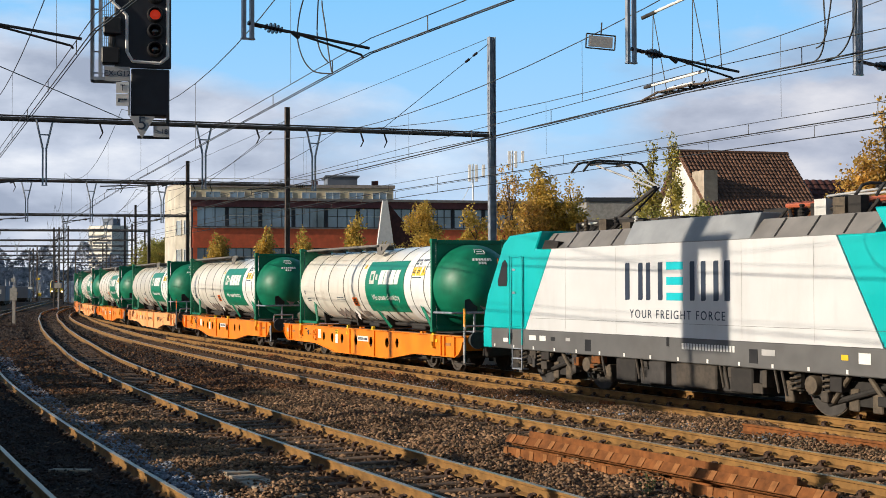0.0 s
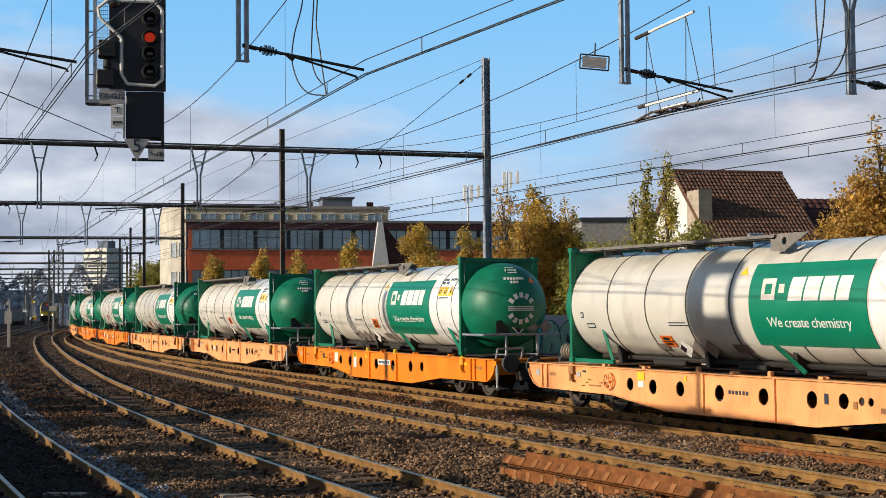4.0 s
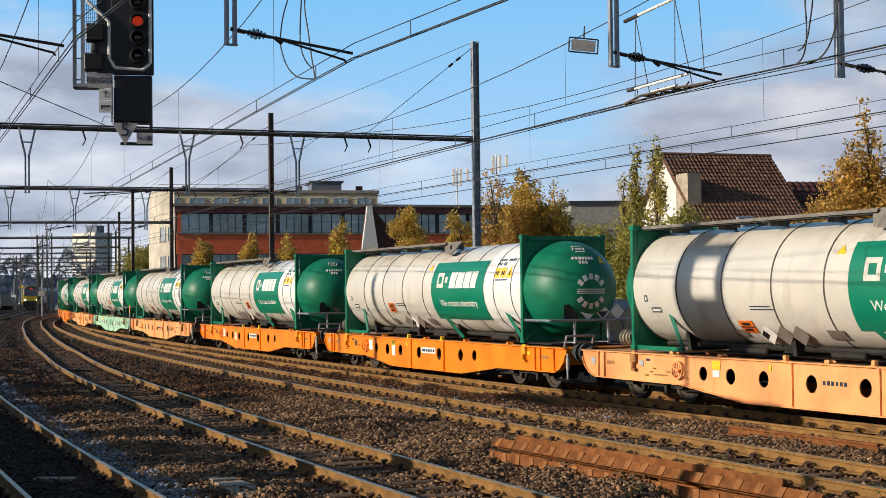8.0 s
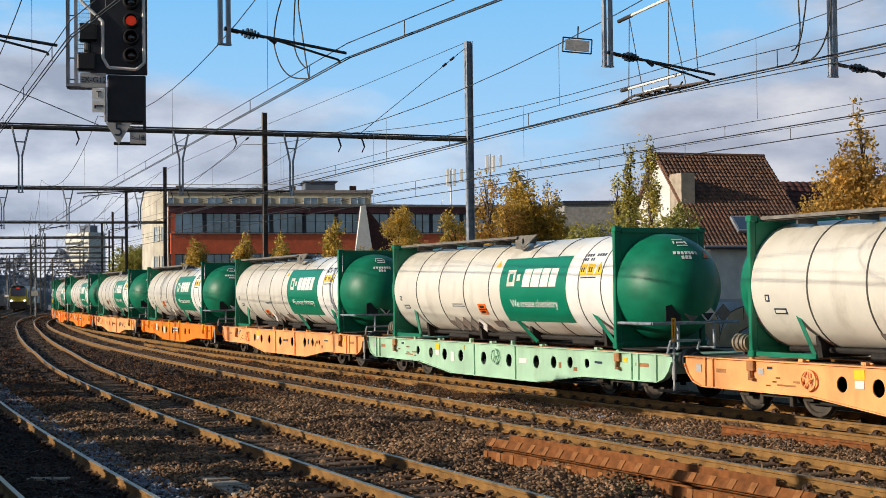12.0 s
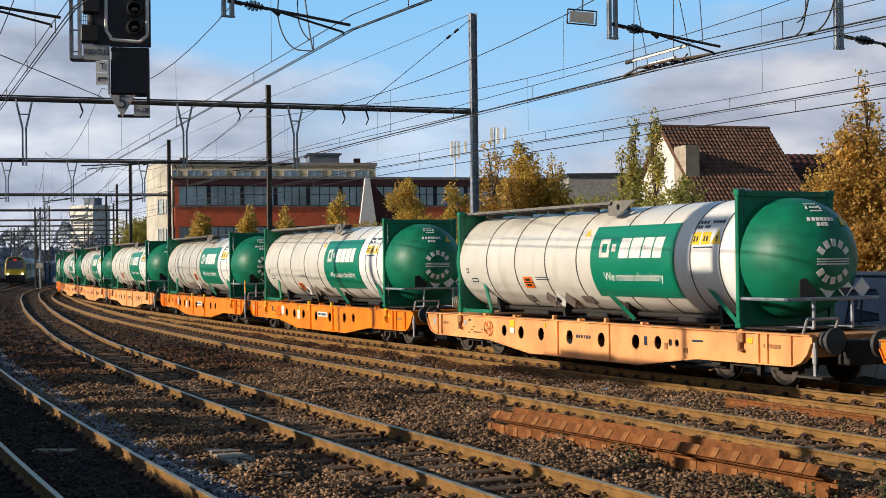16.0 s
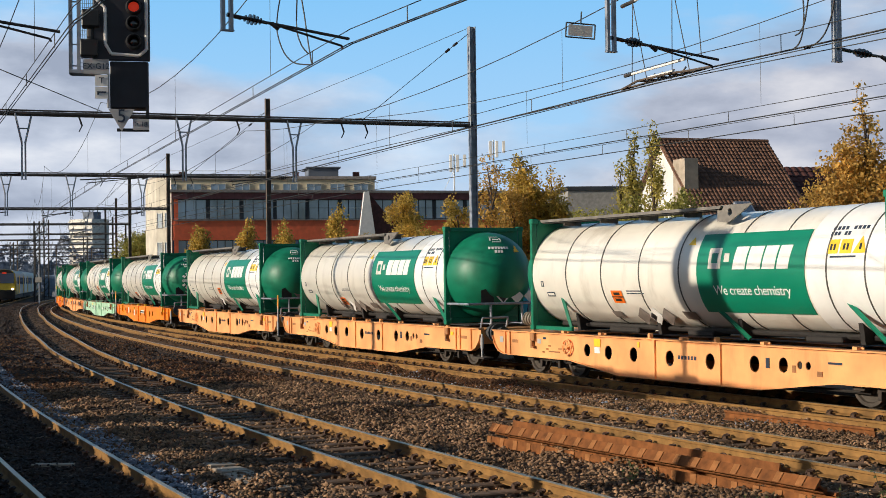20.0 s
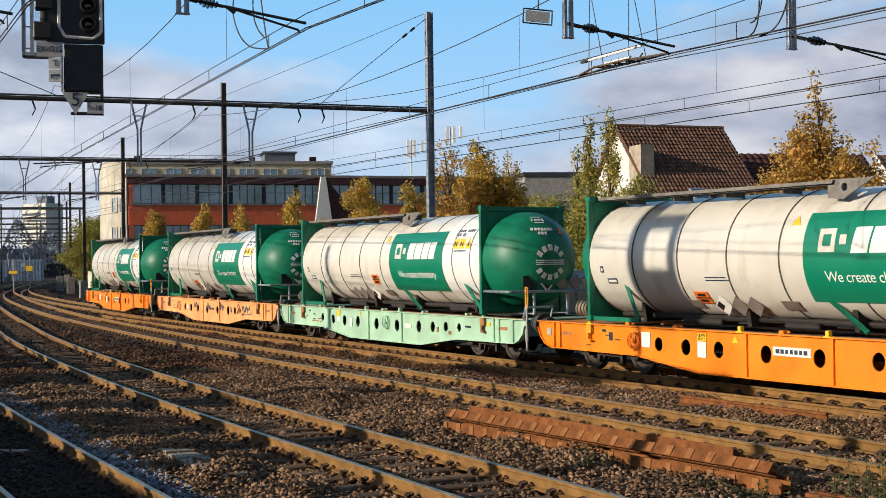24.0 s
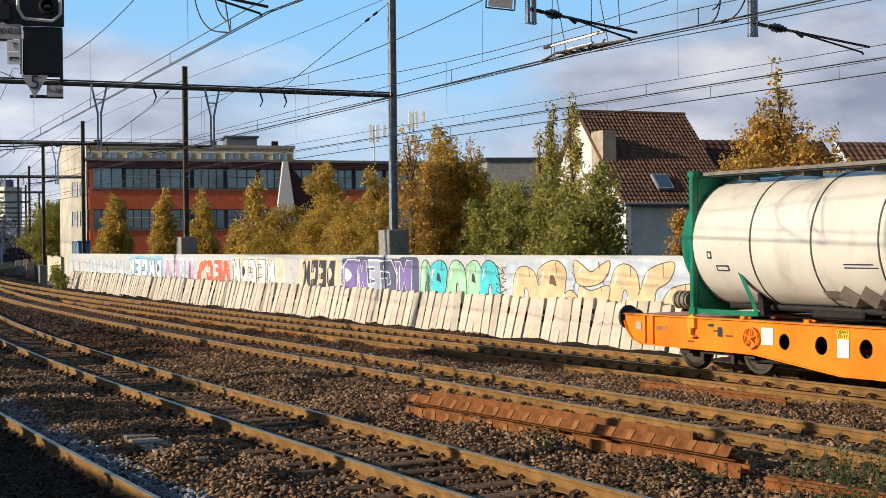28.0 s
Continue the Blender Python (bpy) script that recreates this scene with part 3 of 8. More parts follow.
for j, (off, z, e0, e1, turn_) in enumerate(((-0.10, -0.115, 0.0, 1.0, 96), (-0.06, 0.05, 0.0, 0.97, 128), (0.12, -0.03, 0.02, 0.98, 0), (0.28, -0.03, 0.03, 0.93, 0), (0.14, 0.14, 0.05, 0.86, 100))):
    pts = []
    for i in range(7):
        q = a0.lerp(a1, e0 + (e1 - e0) * i / 6) + nrm * off
        pts.append((q.x, q.y, ang))
    pr_ = loose_rail(pts, "old rusty rail stacked in a pile on the ballast", z=z + (0.0 if turn_ else 0.02), name="pile_rail", group="rails in the pile", turn=turn_)
    c_, s_ = math.cos(radians(turn_)), math.sin(radians(turn_))
    # paler plates paint the row of lit blocks along the pile
    for k in range(19 if j < 2 else 0):
        q_ = a0.lerp(a1, e0 + (e1 - e0) * (k + (0.5 if j else 0.15)) / 19.2)
        mm = Matrix.Translation((q_.x + nrm.x * off, q_.y + nrm.y * off, z)) @ pose(0, 0, 0, 0, 0, math.degrees(ang))
        pb = Build()
        quad = [(a * c_ + b_ * s_, -a * s_ + b_ * c_) for a, b_ in ((-0.07, -0.098), (0.07, -0.098), (0.07, -0.07), (-0.07, -0.07))]
        pb.prism(quad, "y", -0.055, 0.055, m=mm)
        part("tie_plate", pb, M["rust_lit"], pr_)
a2, a3 = Vector((4.75, 14.35)), Vector((5.6, 13.0))
for off in (0.0, 0.16):
    pts = [(*(a2.lerp(a3, i / 3) + nrm * off), ang) for i in range(4)]
    loose_rail(pts, "short rusty rail end lying in weeds", z=0.0, name="pile_rail", group="rails in the pile")

# ---- retaining wall with graffiti and leaning slabs ----
wall_root = thing("wall_track", "concrete wall covered in graffiti behind the tracks", "wall", kind="structure")
PAINT = [material("spray paint", c, 0.7, scale=2, vary=0.2) for c in
         ((0.55, 0.62, 0.70), (0.05, 0.05, 0.06), (0.65, 0.60, 0.50), (0.22, 0.17, 0.42), (0.08, 0.58, 0.66), (0.38, 0.68, 0.46), (0.74, 0.55, 0.33), (0.60, 0.16, 0.10), (0.78, 0.78, 0.76), (0.40, 0.44, 0.58))]
M["wall"] = material("painted wall", (0.62, 0.60, 0.58), 0.85, scale=0.8, second=(0.46, 0.52, 0.58), bump=0.2, stain=0.4, stain_scale=0.8)
WALL = -3.55
for i in range(37):
    s = -24 + i * 2.5
    wb = Build()
    for k in range(1):
        m0, m1 = line(s, WALL), line(s + 2.49, WALL)
        n0 = (along(s, WALL).to_3x3() @ Vector((0, 1, 0))) * 0.25
        v = [m0, m1, m1 + n0, m0 + n0]
        wb.add([(p.x, p.y, -0.6) for p in v] + [(p.x, p.y, 2.22) for p in v],
               [(0, 1, 2, 3), (4, 7, 6, 5), (0, 4, 5, 1), (1, 5, 6, 2), (2, 6, 7, 3), (3, 7, 4, 0)])
    part("panel", wb, M["wall"], wall_root)

# graffiti: fat letter-like shapes without words


def rounded(w, h, top, low, slant=0.0, n=7):
    """A shape with soft corners: top and low are the corner radii."""
    pts = []
    for cx, cz, r, a0 in ((w / 2 - low, -h / 2 + low, low, -90), (w / 2 - top, h / 2 - top, top, 0), (-w / 2 + top, h / 2 - top, top, 90), (-w / 2 + low, -h / 2 + low, low, 180)):
        for i in range(n):
            a = radians(a0 + 90 * i / (n - 1))
            x, z = cx + r * math.cos(a), cz + r * math.sin(a)
            pts.append((x + slant * z, z))
    return pts


def spray(name, outline, m, y0, y1, paint):
    b = Build()
    b.prism(outline, "y", y0, y1, m=m)
    return part(name, b, paint, wall_root)


# letter-like shapes in a unit square; the soft ones are drawn as smooth curves
SOFT = {
    "hump": [(0.02, 0), (0.0, 0.5), (0.16, 0.9), (0.5, 1.0), (0.86, 0.82), (1.0, 0.4), (0.97, 0), (0.66, 0), (0.6, 0.34), (0.46, 0.38), (0.36, 0)],
    "ring": [(0.1, 0), (0.04, 0.45), (0.0, 0.75), (0.3, 0.94), (0.68, 1.0), (0.98, 0.8), (0.96, 0.45), (0.84, 0.1), (0.5, 0.0)],
    "crown": [(0, 1), (0.22, 0.86), (0.48, 0.6), (0.72, 0.8), (1, 1), (0.96, 0.55), (0.72, 0.2), (0.3, 0.1), (0.06, 0.3)],
    "foot": [(0.02, 0), (0.0, 0.9), (0.4, 0.7), (0.97, 1.0), (1.0, 0.5), (0.9, 0), (0.45, 0.05)],
    "tail": [(0, 0), (0.12, 0.5), (0.45, 1.0), (0.82, 0.75), (1, 0), (0.6, 0.1)],
    "slant": [(0.02, 0), (0.06, 0.5), (0.32, 0.86), (1.0, 1.0), (0.9, 0.62), (0.52, 0.4), (0.44, 0.02)],
}
HARD = {
    "wild": [(0, 0), (0.12, 1), (0.36, 0.96), (0.5, 0.58), (0.72, 1), (1, 0.92), (0.82, 0.46), (1, 0.02), (0.7, 0.05), (0.5, 0.36), (0.3, 0)],
    "comb": [(0, 0), (0.04, 1), (0.92, 1), (1, 0.76), (0.42, 0.7), (0.44, 0.58), (0.9, 0.52), (0.84, 0.32), (0.42, 0.34), (0.5, 0.18), (1, 0.2), (0.94, 0)],
    "wedge": [(0, 0), (0.06, 1), (0.62, 1), (1, 0.72), (0.94, 0.3), (0.55, 0.0)],
    "hook": [(0.04, 0.0), (0, 0.6), (0.3, 1), (0.98, 0.96), (1, 0.7), (0.42, 0.66), (0.36, 0.3), (0.62, 0.24), (0.6, 0.46), (0.96, 0.44), (0.92, 0), (0.3, 0)],
}


def smooth_loop(pts, per=4):
    """A closed smooth curve through points."""
    out, n_ = [], len(pts)
    for i in range(n_):
        p0, p1, p2, p3 = (Vector(pts[(i + k) % n_]) for k in (-1, 0, 1, 2))
        for j in range(per):
            t = j / per
            q = 0.5 * (2 * p1 + (p2 - p0) * t + (2 * p0 - 5 * p1 + 4 * p2 - p3) * t * t + (3 * p1 - p0 - 3 * p2 + p3) * t ** 3)
            out.append((q.x, q.y))
    return out


def grown(pts, k):
    """The outline moved outwards by k."""
    n_ = len(pts)
    area = sum(pts[i][0] * pts[(i + 1) % n_][1] - pts[(i + 1) % n_][0] * pts[i][1] for i in range(n_))
    sign = 1 if area > 0 else -1
    out = []
    for i in range(n_):
        d = Vector(pts[(i + 1) % n_]) - Vector(pts[i - 1])
        d = d.normalized() if d.length > 1e-6 else Vector((1, 0))
        out.append((pts[i][0] + sign * d.y * k, pts[i][1] - sign * d.x * k))
    return out


GRAF_COUNT = [0]


def graffiti(s, w, z0, z1, form, fill, edge, lean=0.0, line_w=0.03):
    """One painted letter-like shape on the wall, centred at s, with an outline, a hole and a shine."""
    GRAF_COUNT[0] += 1
    r = random.Random(GRAF_COUNT[0])
    lift = -0.004 - 0.0016 * (GRAF_COUNT[0] % 7)
    m = along(s, WALL)
    h = z1 - z0
    base = smooth_loop(SOFT[form]) if form in SOFT else [(1 - x, z if GRAF_COUNT[0] % 2 else 1 - z) for x, z in HARD[form]]

    def place(pts, sx=1.0, sz=1.0, ox=0.0, oz=0.0):
        return [((x - 0.5) * w * sx + ox + lean * (z * h * sz + oz), z0 + z * h * sz + oz) for x, z in pts]

    shape = place(base)
    spray("graffiti_outline", grown(shape, line_w), m, lift - 0.002, 0.0, edge)
    spray("graffiti_fill", shape, m, lift - 0.0040, lift - 0.002, fill)
    top = lift - 0.0055
    if form in ("ring", "wedge"):
        hole = smooth_loop([(0.40, 0.46), (0.46, 0.66), (0.58, 0.62), (0.66, 0.40), (0.52, 0.44)] if form != "wedge" else [(0.3, 0.3), (0.32, 0.75), (0.68, 0.52)], 3)
        spray("graffiti_slot", place(hole), m, top, lift - 0.004, edge)
    if form in SOFT:
        spray("graffiti_shine", place(smooth_loop([(0.12, 0.5), (0.16, 0.72), (0.24, 0.80), (0.2, 0.6)], 3)), m, top, lift - 0.004, PAINT[8])
        x0 = r.uniform(0.6, 0.75)
        spray("graffiti_stroke", place([(x0, 0.98), (x0 + 0.03, 0.97), (x0 + 0.05, 0.72), (x0 + 0.035, 0.7)]), m, top, lift - 0.004, edge)
    else:
        x0 = r.uniform(0.12, 0.2)
        spray("graffiti_stroke", place([(x0, 0.12), (x0 + 0.05, 0.12), (x0 + 0.09, 0.86), (x0 + 0.04, 0.86)]), m, top, lift - 0.004, edge)


PAINT += [material("spray paint", c, 0.7, scale=2, vary=0.2) for c in ((0.72, 0.62, 0.45), (0.10, 0.11, 0.20), (0.56, 0.42, 0.58), (0.25, 0.52, 0.72), (0.16, 0.09, 0.05))]
# background washes behind the letters
for lo, hi, z0, z1, pc in ((-3.6, 5.2, 0.75, 2.14, 0), (10.5, 16.9, 0.75, 2.16, 11), (17.0, 20.8, 0.75, 2.15, 10), (22.5, 29.6, 0.75, 2.12, 2), (34.8, 40.6, 0.8, 2.1, 0), (40.9, 49.0, 0.8, 2.12, 13), (-16.0, -4.2, 0.75, 2.16, 11)):
    wr_ = random.Random(int(lo * 10))
    for k_ in range(max(1, int((hi - lo) / 1.2))):
        c = lo + 0.6 + 1.2 * k_
        spray("graffiti_wash", rounded(1.45, (z1 - z0) * wr_.uniform(0.86, 1.0), 0.2, 0.15), along(c, WALL) @ Matrix.Translation((0, 0, (z0 + z1) / 2)), -0.0022 - 0.0006 * (k_ % 2), 0.0, PAINT[pc])
TAN, EDGE = 6, 14
for c, w, z0, z1, form, lean in ((3.72, 1.32, 0.85, 1.88, "hump", 0.0), (3.0, 0.85, 0.8, 1.36, "tail", 0.1), (2.3, 1.4, 0.85, 2.06, "ring", -0.05), (1.45, 0.9, 0.8, 1.22, "tail", 0.0),
                                 (0.45, 1.6, 1.3, 2.06, "crown", 0.05), (0.33, 1.35, 0.85, 1.4, "foot", 0.05), (-1.0, 1.25, 0.85, 1.98, "hump", 0.1), (-1.5, 0.95, 0.8, 1.25, "tail", 0.0),
                                 (-2.3, 1.3, 0.85, 2.04, "slant", 0.1), (-3.1, 1.1, 0.8, 1.5, "slant", 0.3)):
    graffiti(c, w, z0, z1, form, PAINT[TAN], PAINT[EDGE], lean)
for c, w, form, pc in ((9.85, 0.7, "hump", 5), (9.0, 1.15, "ring", 4), (7.75, 1.15, "hump", 5), (6.75, 0.95, "ring", 5), (5.75, 1.15, "hump", 4)):
    graffiti(c, w, 0.85, 2.04, form, PAINT[pc], PAINT[1])
for c, w, form, pc in ((15.9, 1.5, "wedge", 3), (14.75, 0.9, "wild", 3), (13.75, 1.0, "comb", 9), (12.6, 1.25, "hook", 11), (11.4, 1.25, "wild", 3)):
    graffiti(c, w, 0.85, 2.02, form, PAINT[pc], PAINT[8], -0.08, 0.05)
for c, w, form in ((20.1, 0.8, "wild"), (19.3, 0.75, "hook"), (18.5, 0.75, "comb"), (17.7, 0.75, "wedge")):
    graffiti(c, w, 0.9, 2.0, form, PAINT[1], PAINT[10], 0.1, 0.035)
for c, w, form in ((28.5, 1.1, "wild"), (27.4, 1.0, "wedge"), (26.3, 1.0, "hook"), (25.2, 1.0, "comb"), (24.1, 1.1, "wild")):
    graffiti(c, w, 0.9, 2.0, form, PAINT[8], PAINT[1], 0.0, 0.04)
for c, w, form in ((33.8, 1.4, "slant"), (32.5, 1.2, "hook"), (31.2, 1.2, "comb"), (30.0, 1.2, "hump")):
    graffiti(c, w, 0.9, 1.95, form, PAINT[7], PAINT[8], 0.1, 0.05)
for c, w, form, pc in ((39.8, 1.2, "hump", 12), (38.3, 1.3, "comb", 12), (36.9, 1.2, "wild", 9), (35.6, 1.2, "hump", 12), (47.9, 1.4, "wild", 8), (46.3, 1.4, "comb", 8), (44.7, 1.4, "hook", 8), (43.1, 1.3, "wild", 8), (41.7, 1.2, "wedge", 8)):
    graffiti(c, w, 0.95, 1.92, form, PAINT[pc], PAINT[11 if pc == 8 else 8], 0.0, 0.05)
for k_, c in enumerate((50.6, 52.6, 54.4, 56.8, 58.8, 61.0)):
    graffiti(c, 1.3, 1.0, 1.85, ("wild", "comb", "hook")[k_ % 3], PAINT[0], PAINT[9], 0.0, 0.03)
for k_, c in enumerate((-5.4, -7.0, -8.6, -10.2, -11.8, -13.4, -15.0)):
    graffiti(c, 1.5, 0.7, 2.08, ("ring", "comb", "hump")[k_ % 3], PAINT[9], PAINT[1], 0.05, 0.06)
# thin scribbles between the letters
rg2 = random.Random(9)
for c in (4.75, 5.0, 5.15, 1.35, -0.3, 9.4, 16.6, 21.6, 29.6):
    pts_ = []
    m = along(c, WALL) @ Matrix.Translation((0, -0.008, 1.5))
    for i in range(10):
        pts_.append(m @ Vector((rg2.uniform(-0.25, 0.25), 0, -0.5 + 0.1 * i + rg2.uniform(-0.08, 0.08))))
    part("graffiti_line", Build().tube(pts_, 0.014), PAINT[rg2.choice((1, 3, 8))], wall_root)

# leaning concrete slabs in front of the wall
slab_root = thing("slab_row", "row of pale concrete slabs leaning against the wall", "concrete slabs", kind="structure")
rs = random.Random(5)
s = -22.0
while s < 66:
    w = rs.choice((0.42, 0.42, 0.45, 0.4))
    lean = rs.gauss(0, 2.0)
    gap = rs.uniform(0.025, 0.05) if rs.random() > 0.06 else rs.uniform(0.12, 0.3)
    L = 1.38 + rs.uniform(-0.05, 0.03)
    b = Build()
    b.box(-w / 2, w / 2, -0.05, 0.05, 0, L)
    tilt = 17 + rs.uniform(-2, 2)
    for zz, hh in ((L * rs.uniform(0.4, 0.6), 0.09), (L * rs.uniform(0.1, 0.9), 0.06)):
        if rs.random() < 0.7:
            b.box(w / 2 - 0.012, w / 2 + 0.02, -0.045, 0.02, zz, zz + 2 * hh, slot=1)
    kind_ = rs.random()
    ob = part("slab", b, [M["board"] if kind_ < 0.03 else M["tank"] if kind_ < 0.07 else M["slab"], M["under"]], slab_root)
    ob.matrix_basis = along(s, -2.95, -0.30) @ pose(0, 0, 0, -tilt, -7 + lean, 0)
    s += w + gap

# ---- overhead line gantries ----
GANTRY = [13.2, 38.0, 65.3, 86.0, 120.0, 141.0, 165.0, 190.0, 220.0, 255.0, 290.0, 330.0, 375.0, 425.0, 480.0]
CONTACT = 5.68



def h_section(b, m, length, w=0.24, d=0.22, t=0.018):
    x0, x1, c, e = w / 2, w / 2 - t, t / 2, d / 2
    b.prism([(-x0, -e), (-x1, -e), (-x1, -c), (x1, -c), (x1, -e), (x0, -e), (x0, e), (x1, e), (x1, c), (-x1, c), (-x1, e), (-x0, e)], "z", 0, length, m=m)


def steady_arm(root, s, lat_tube, lat_wire, z, toward):
    """Insulator, upper tube and steady arm from a drop tube to the contact wire."""
    b, ins = Build(), Build()
    base = along(s, lat_tube, z + 0.32)
    d = lat_tube - lat_wire
    ins.rod(base @ Vector((0, 0, 0)), base @ Vector((0, d * 0.12, -0.03)), 0.03, 6)
    ins.rod(base @ Vector((0, d * 0.10, -0.02)), base @ Vector((0, d * 0.34, -0.07)), 0.024, 7)
    for i in range(5):
        y = d * (0.15 + 0.032 * i)
        ins.rod(base @ Vector((0, y, -0.03 - 0.006 * i)), base @ Vector((0, y + math.copysign(0.016, d), -0.034 - 0.006 * i)), (0.045, 0.07, 0.075, 0.062, 0.045)[i], 12)
    b.rod(base @ Vector((0, d * 0.3, -0.06)), base @ Vector((0, d * 1.07, -0.2)), 0.021, 7)
    b.rod(base @ Vector((0, d * 0.42, -0.09)), base @ Vector((0, d * 1.0, -0.30)), 0.016, 6)
    b.rod(base @ Vector((0, d * 1.0, -0.30)), base @ Vector((0, d * 1.01, -0.34)), 0.016, 6)
    b.rod(base @ Vector((0, d * 0.38, -0.07)), base @ Vector((0, d * 0.44, -0.14)), 0.03, 6)
    part("insulator", ins, M["insulator"], root)
    part("registration_arm", b, M["dark_steel"], root)


def v_bracket(root, s, lat, z_beam, z_low, mat, fork=0.95, spread=0.26):
    b = Build()
    m = along(s, lat)
    zk = z_beam - fork
    for sx in (-1, 1):
        b.rod(m @ Vector((0, sx * spread, z_beam)), m @ Vector((0, sx * 0.05, zk)), 0.035, 6)
        b.box(-0.03, 0.03, sx * 0.055 - 0.025, sx * 0.055 + 0.025, z_low, zk + 0.05, m=m)
    b.box(-0.02, 0.02, -0.17, 0.17, z_beam - 0.5, z_beam - 0.46, m=m)
    b.box(-0.035, 0.035, -0.09, 0.09, z_low - 0.02, z_low, m=m)
    part("drop_bracket", b, mat, root)


def skew(s, lat):
    """The beams run slightly askew of square to the line."""
    return s + 0.095 * (lat + 4.05)


def gantry(s, detail=True, lat_end=27.0):
    root = thing("gantry", "steel overhead line gantry with a mast on a concrete foot", "gantry", group="overhead line gantries")
    b = Build()
    foot = 3.1 if s < 40 else 1.2
    side = -5.15 if 115 < s < 130 else -4.05
    top = {38.0: 11.98}.get(s, 11.5)
    m = along(s, side, foot) @ pose(0, 0, 0, 0, 0, 90)
    h_section(b, m, top - foot)
    part("mast", b, M["steel"] if s < 20 else M["mast_rust"], root)
    f = Build()
    f.box(-0.42, 0.42, -0.42, 0.42, -0.6, foot + 0.02, m=along(s, side))
    part("foundation", f, M["concrete"], root, bevel=0.03)
    b = Build()
    zb = {13.2: 7.93, 38.0: 7.85, 65.3: 7.54, 86.0: 7.3}.get(s, 7.6)
    p0, p1 = line(s, side, zb), line(min(515, skew(s, lat_end)), lat_end, zb)
    b.rod(p0, p1, 0.075, 8)
    b.rod(p0 + Vector((0, 0, 0.11)), p1 + Vector((0, 0, 0.11)), 0.03, 6)
    part("beam", b, M["dark_steel"], root)
    g = Build()
    guy0, guy1 = line(s, -4.0, 11.3), line(s + 0.5, 0.15, zb)
    g.rod(guy0, guy1, 0.012, 5)
    part("guy_wire", g, M["wire"], root)
    if s < 40:
        for t0 in (0.12, 0.19):
            q = Build()
            q.rod(guy0.lerp(guy1, t0), guy0.lerp(guy1, t0 + 0.035), 0.045, 7)
            part("guy_insulator", q, M["insulator"], root)
    if lat_end < 60:
        b2 = Build()
        h_section(b2, along(s, lat_end, -0.6), 11.5)
        part("mast", b2, M["mast_rust"], root)
    tubes = {"second": 2.5, "third": 6.25, "fourth": 11.35}
    if s > 30:
        tubes = {k: lat_of(k, s) - 0.9 for k in ("second", "third", "fourth")}
        if s < 40:
            tubes = {"second": 2.4, "third": 5.9, "fourth": 9.0}
        if s > 100:
            tubes.pop("second")
    for k, lt in tubes.items():
        v_bracket(root, skew(s, lt), lt, zb, CONTACT + 0.15, M["steel"])
        if detail or s < 120:
            steady_arm(root, skew(s, lt), lt, lat_of(k, s) + 0.1, CONTACT, 1)
    if s < 70:
        for lt in (0.0, 0.85, 4.5, 9.65):
            hk = Build()
            mm = along(skew(s, lt), lt)
            hk.rod(mm @ Vector((0, 0, zb)), mm @ Vector((0, 0.12, zb - 0.35)), 0.03, 6)
            hk.rod(mm @ Vector((0, 0.12, zb - 0.35)), mm @ Vector((0, 0.02, zb - 0.55)), 0.02, 6)
            part("hanger", hk, M["dark_steel"], root)
    return root


for gs in GANTRY:
    gantry(gs)
cw = thing("cross_wire", "tensioned cross wire pulling a gantry beam sideways", "overhead wire", group="overhead wires")
b = Build()
b.rod(line(13.35, 9.06, 7.9), line(-3.0, 18.2, 7.9), 0.013, 6)
part("wire", b, M["wire"], cw)

# the near gantry, above the view: only its drop tubes and arms hang into it
NEAR = -12.8
NEAR_WIRE = {"main": 1.5, "second": 5.95, "third": 11.86, "fourth": 15.55}
ng = thing("gantry", "near overhead line gantry with long drop tubes", "gantry", group="overhead line gantries")
b = Build()
b.rod(line(NEAR, -4.05, 9.4), line(NEAR, 24.0, 9.4), 0.09, 8)
part("beam", b, M["dark_steel"], ng)
for lt in (-4.05, 24.0):
    b = Build()
    h_section(b, along(NEAR, lt, -0.6), 12.0)
    part("mast", b, M["steel"], ng)

# ---- wires ----
def sag(a, b, z0, z1, drop, n):
    pts = []
    for i in range(n + 1):
        t = i / n
        p = a.lerp(b, t)
        p.z = z0 + (z1 - z0) * t - 4 * drop * t * (1 - t)
        pts.append(p)
    return pts


HANG = {"main": (7.9, 0.65), "second": (7.45, 0.7), "third": (8.2, 1.05), "fourth": (7.9, 0.8)}
PAIRS = {"main": ((0.8, 0.0, 0.22), (-1.0, 0.02, 0.25)), "second": ((0.0, 0.0, 0.25), (-0.5, 0.08, None)), "third": ((0.0, 0.0, 0.2),), "fourth": ((0.0, 0.0, 0.2),)}


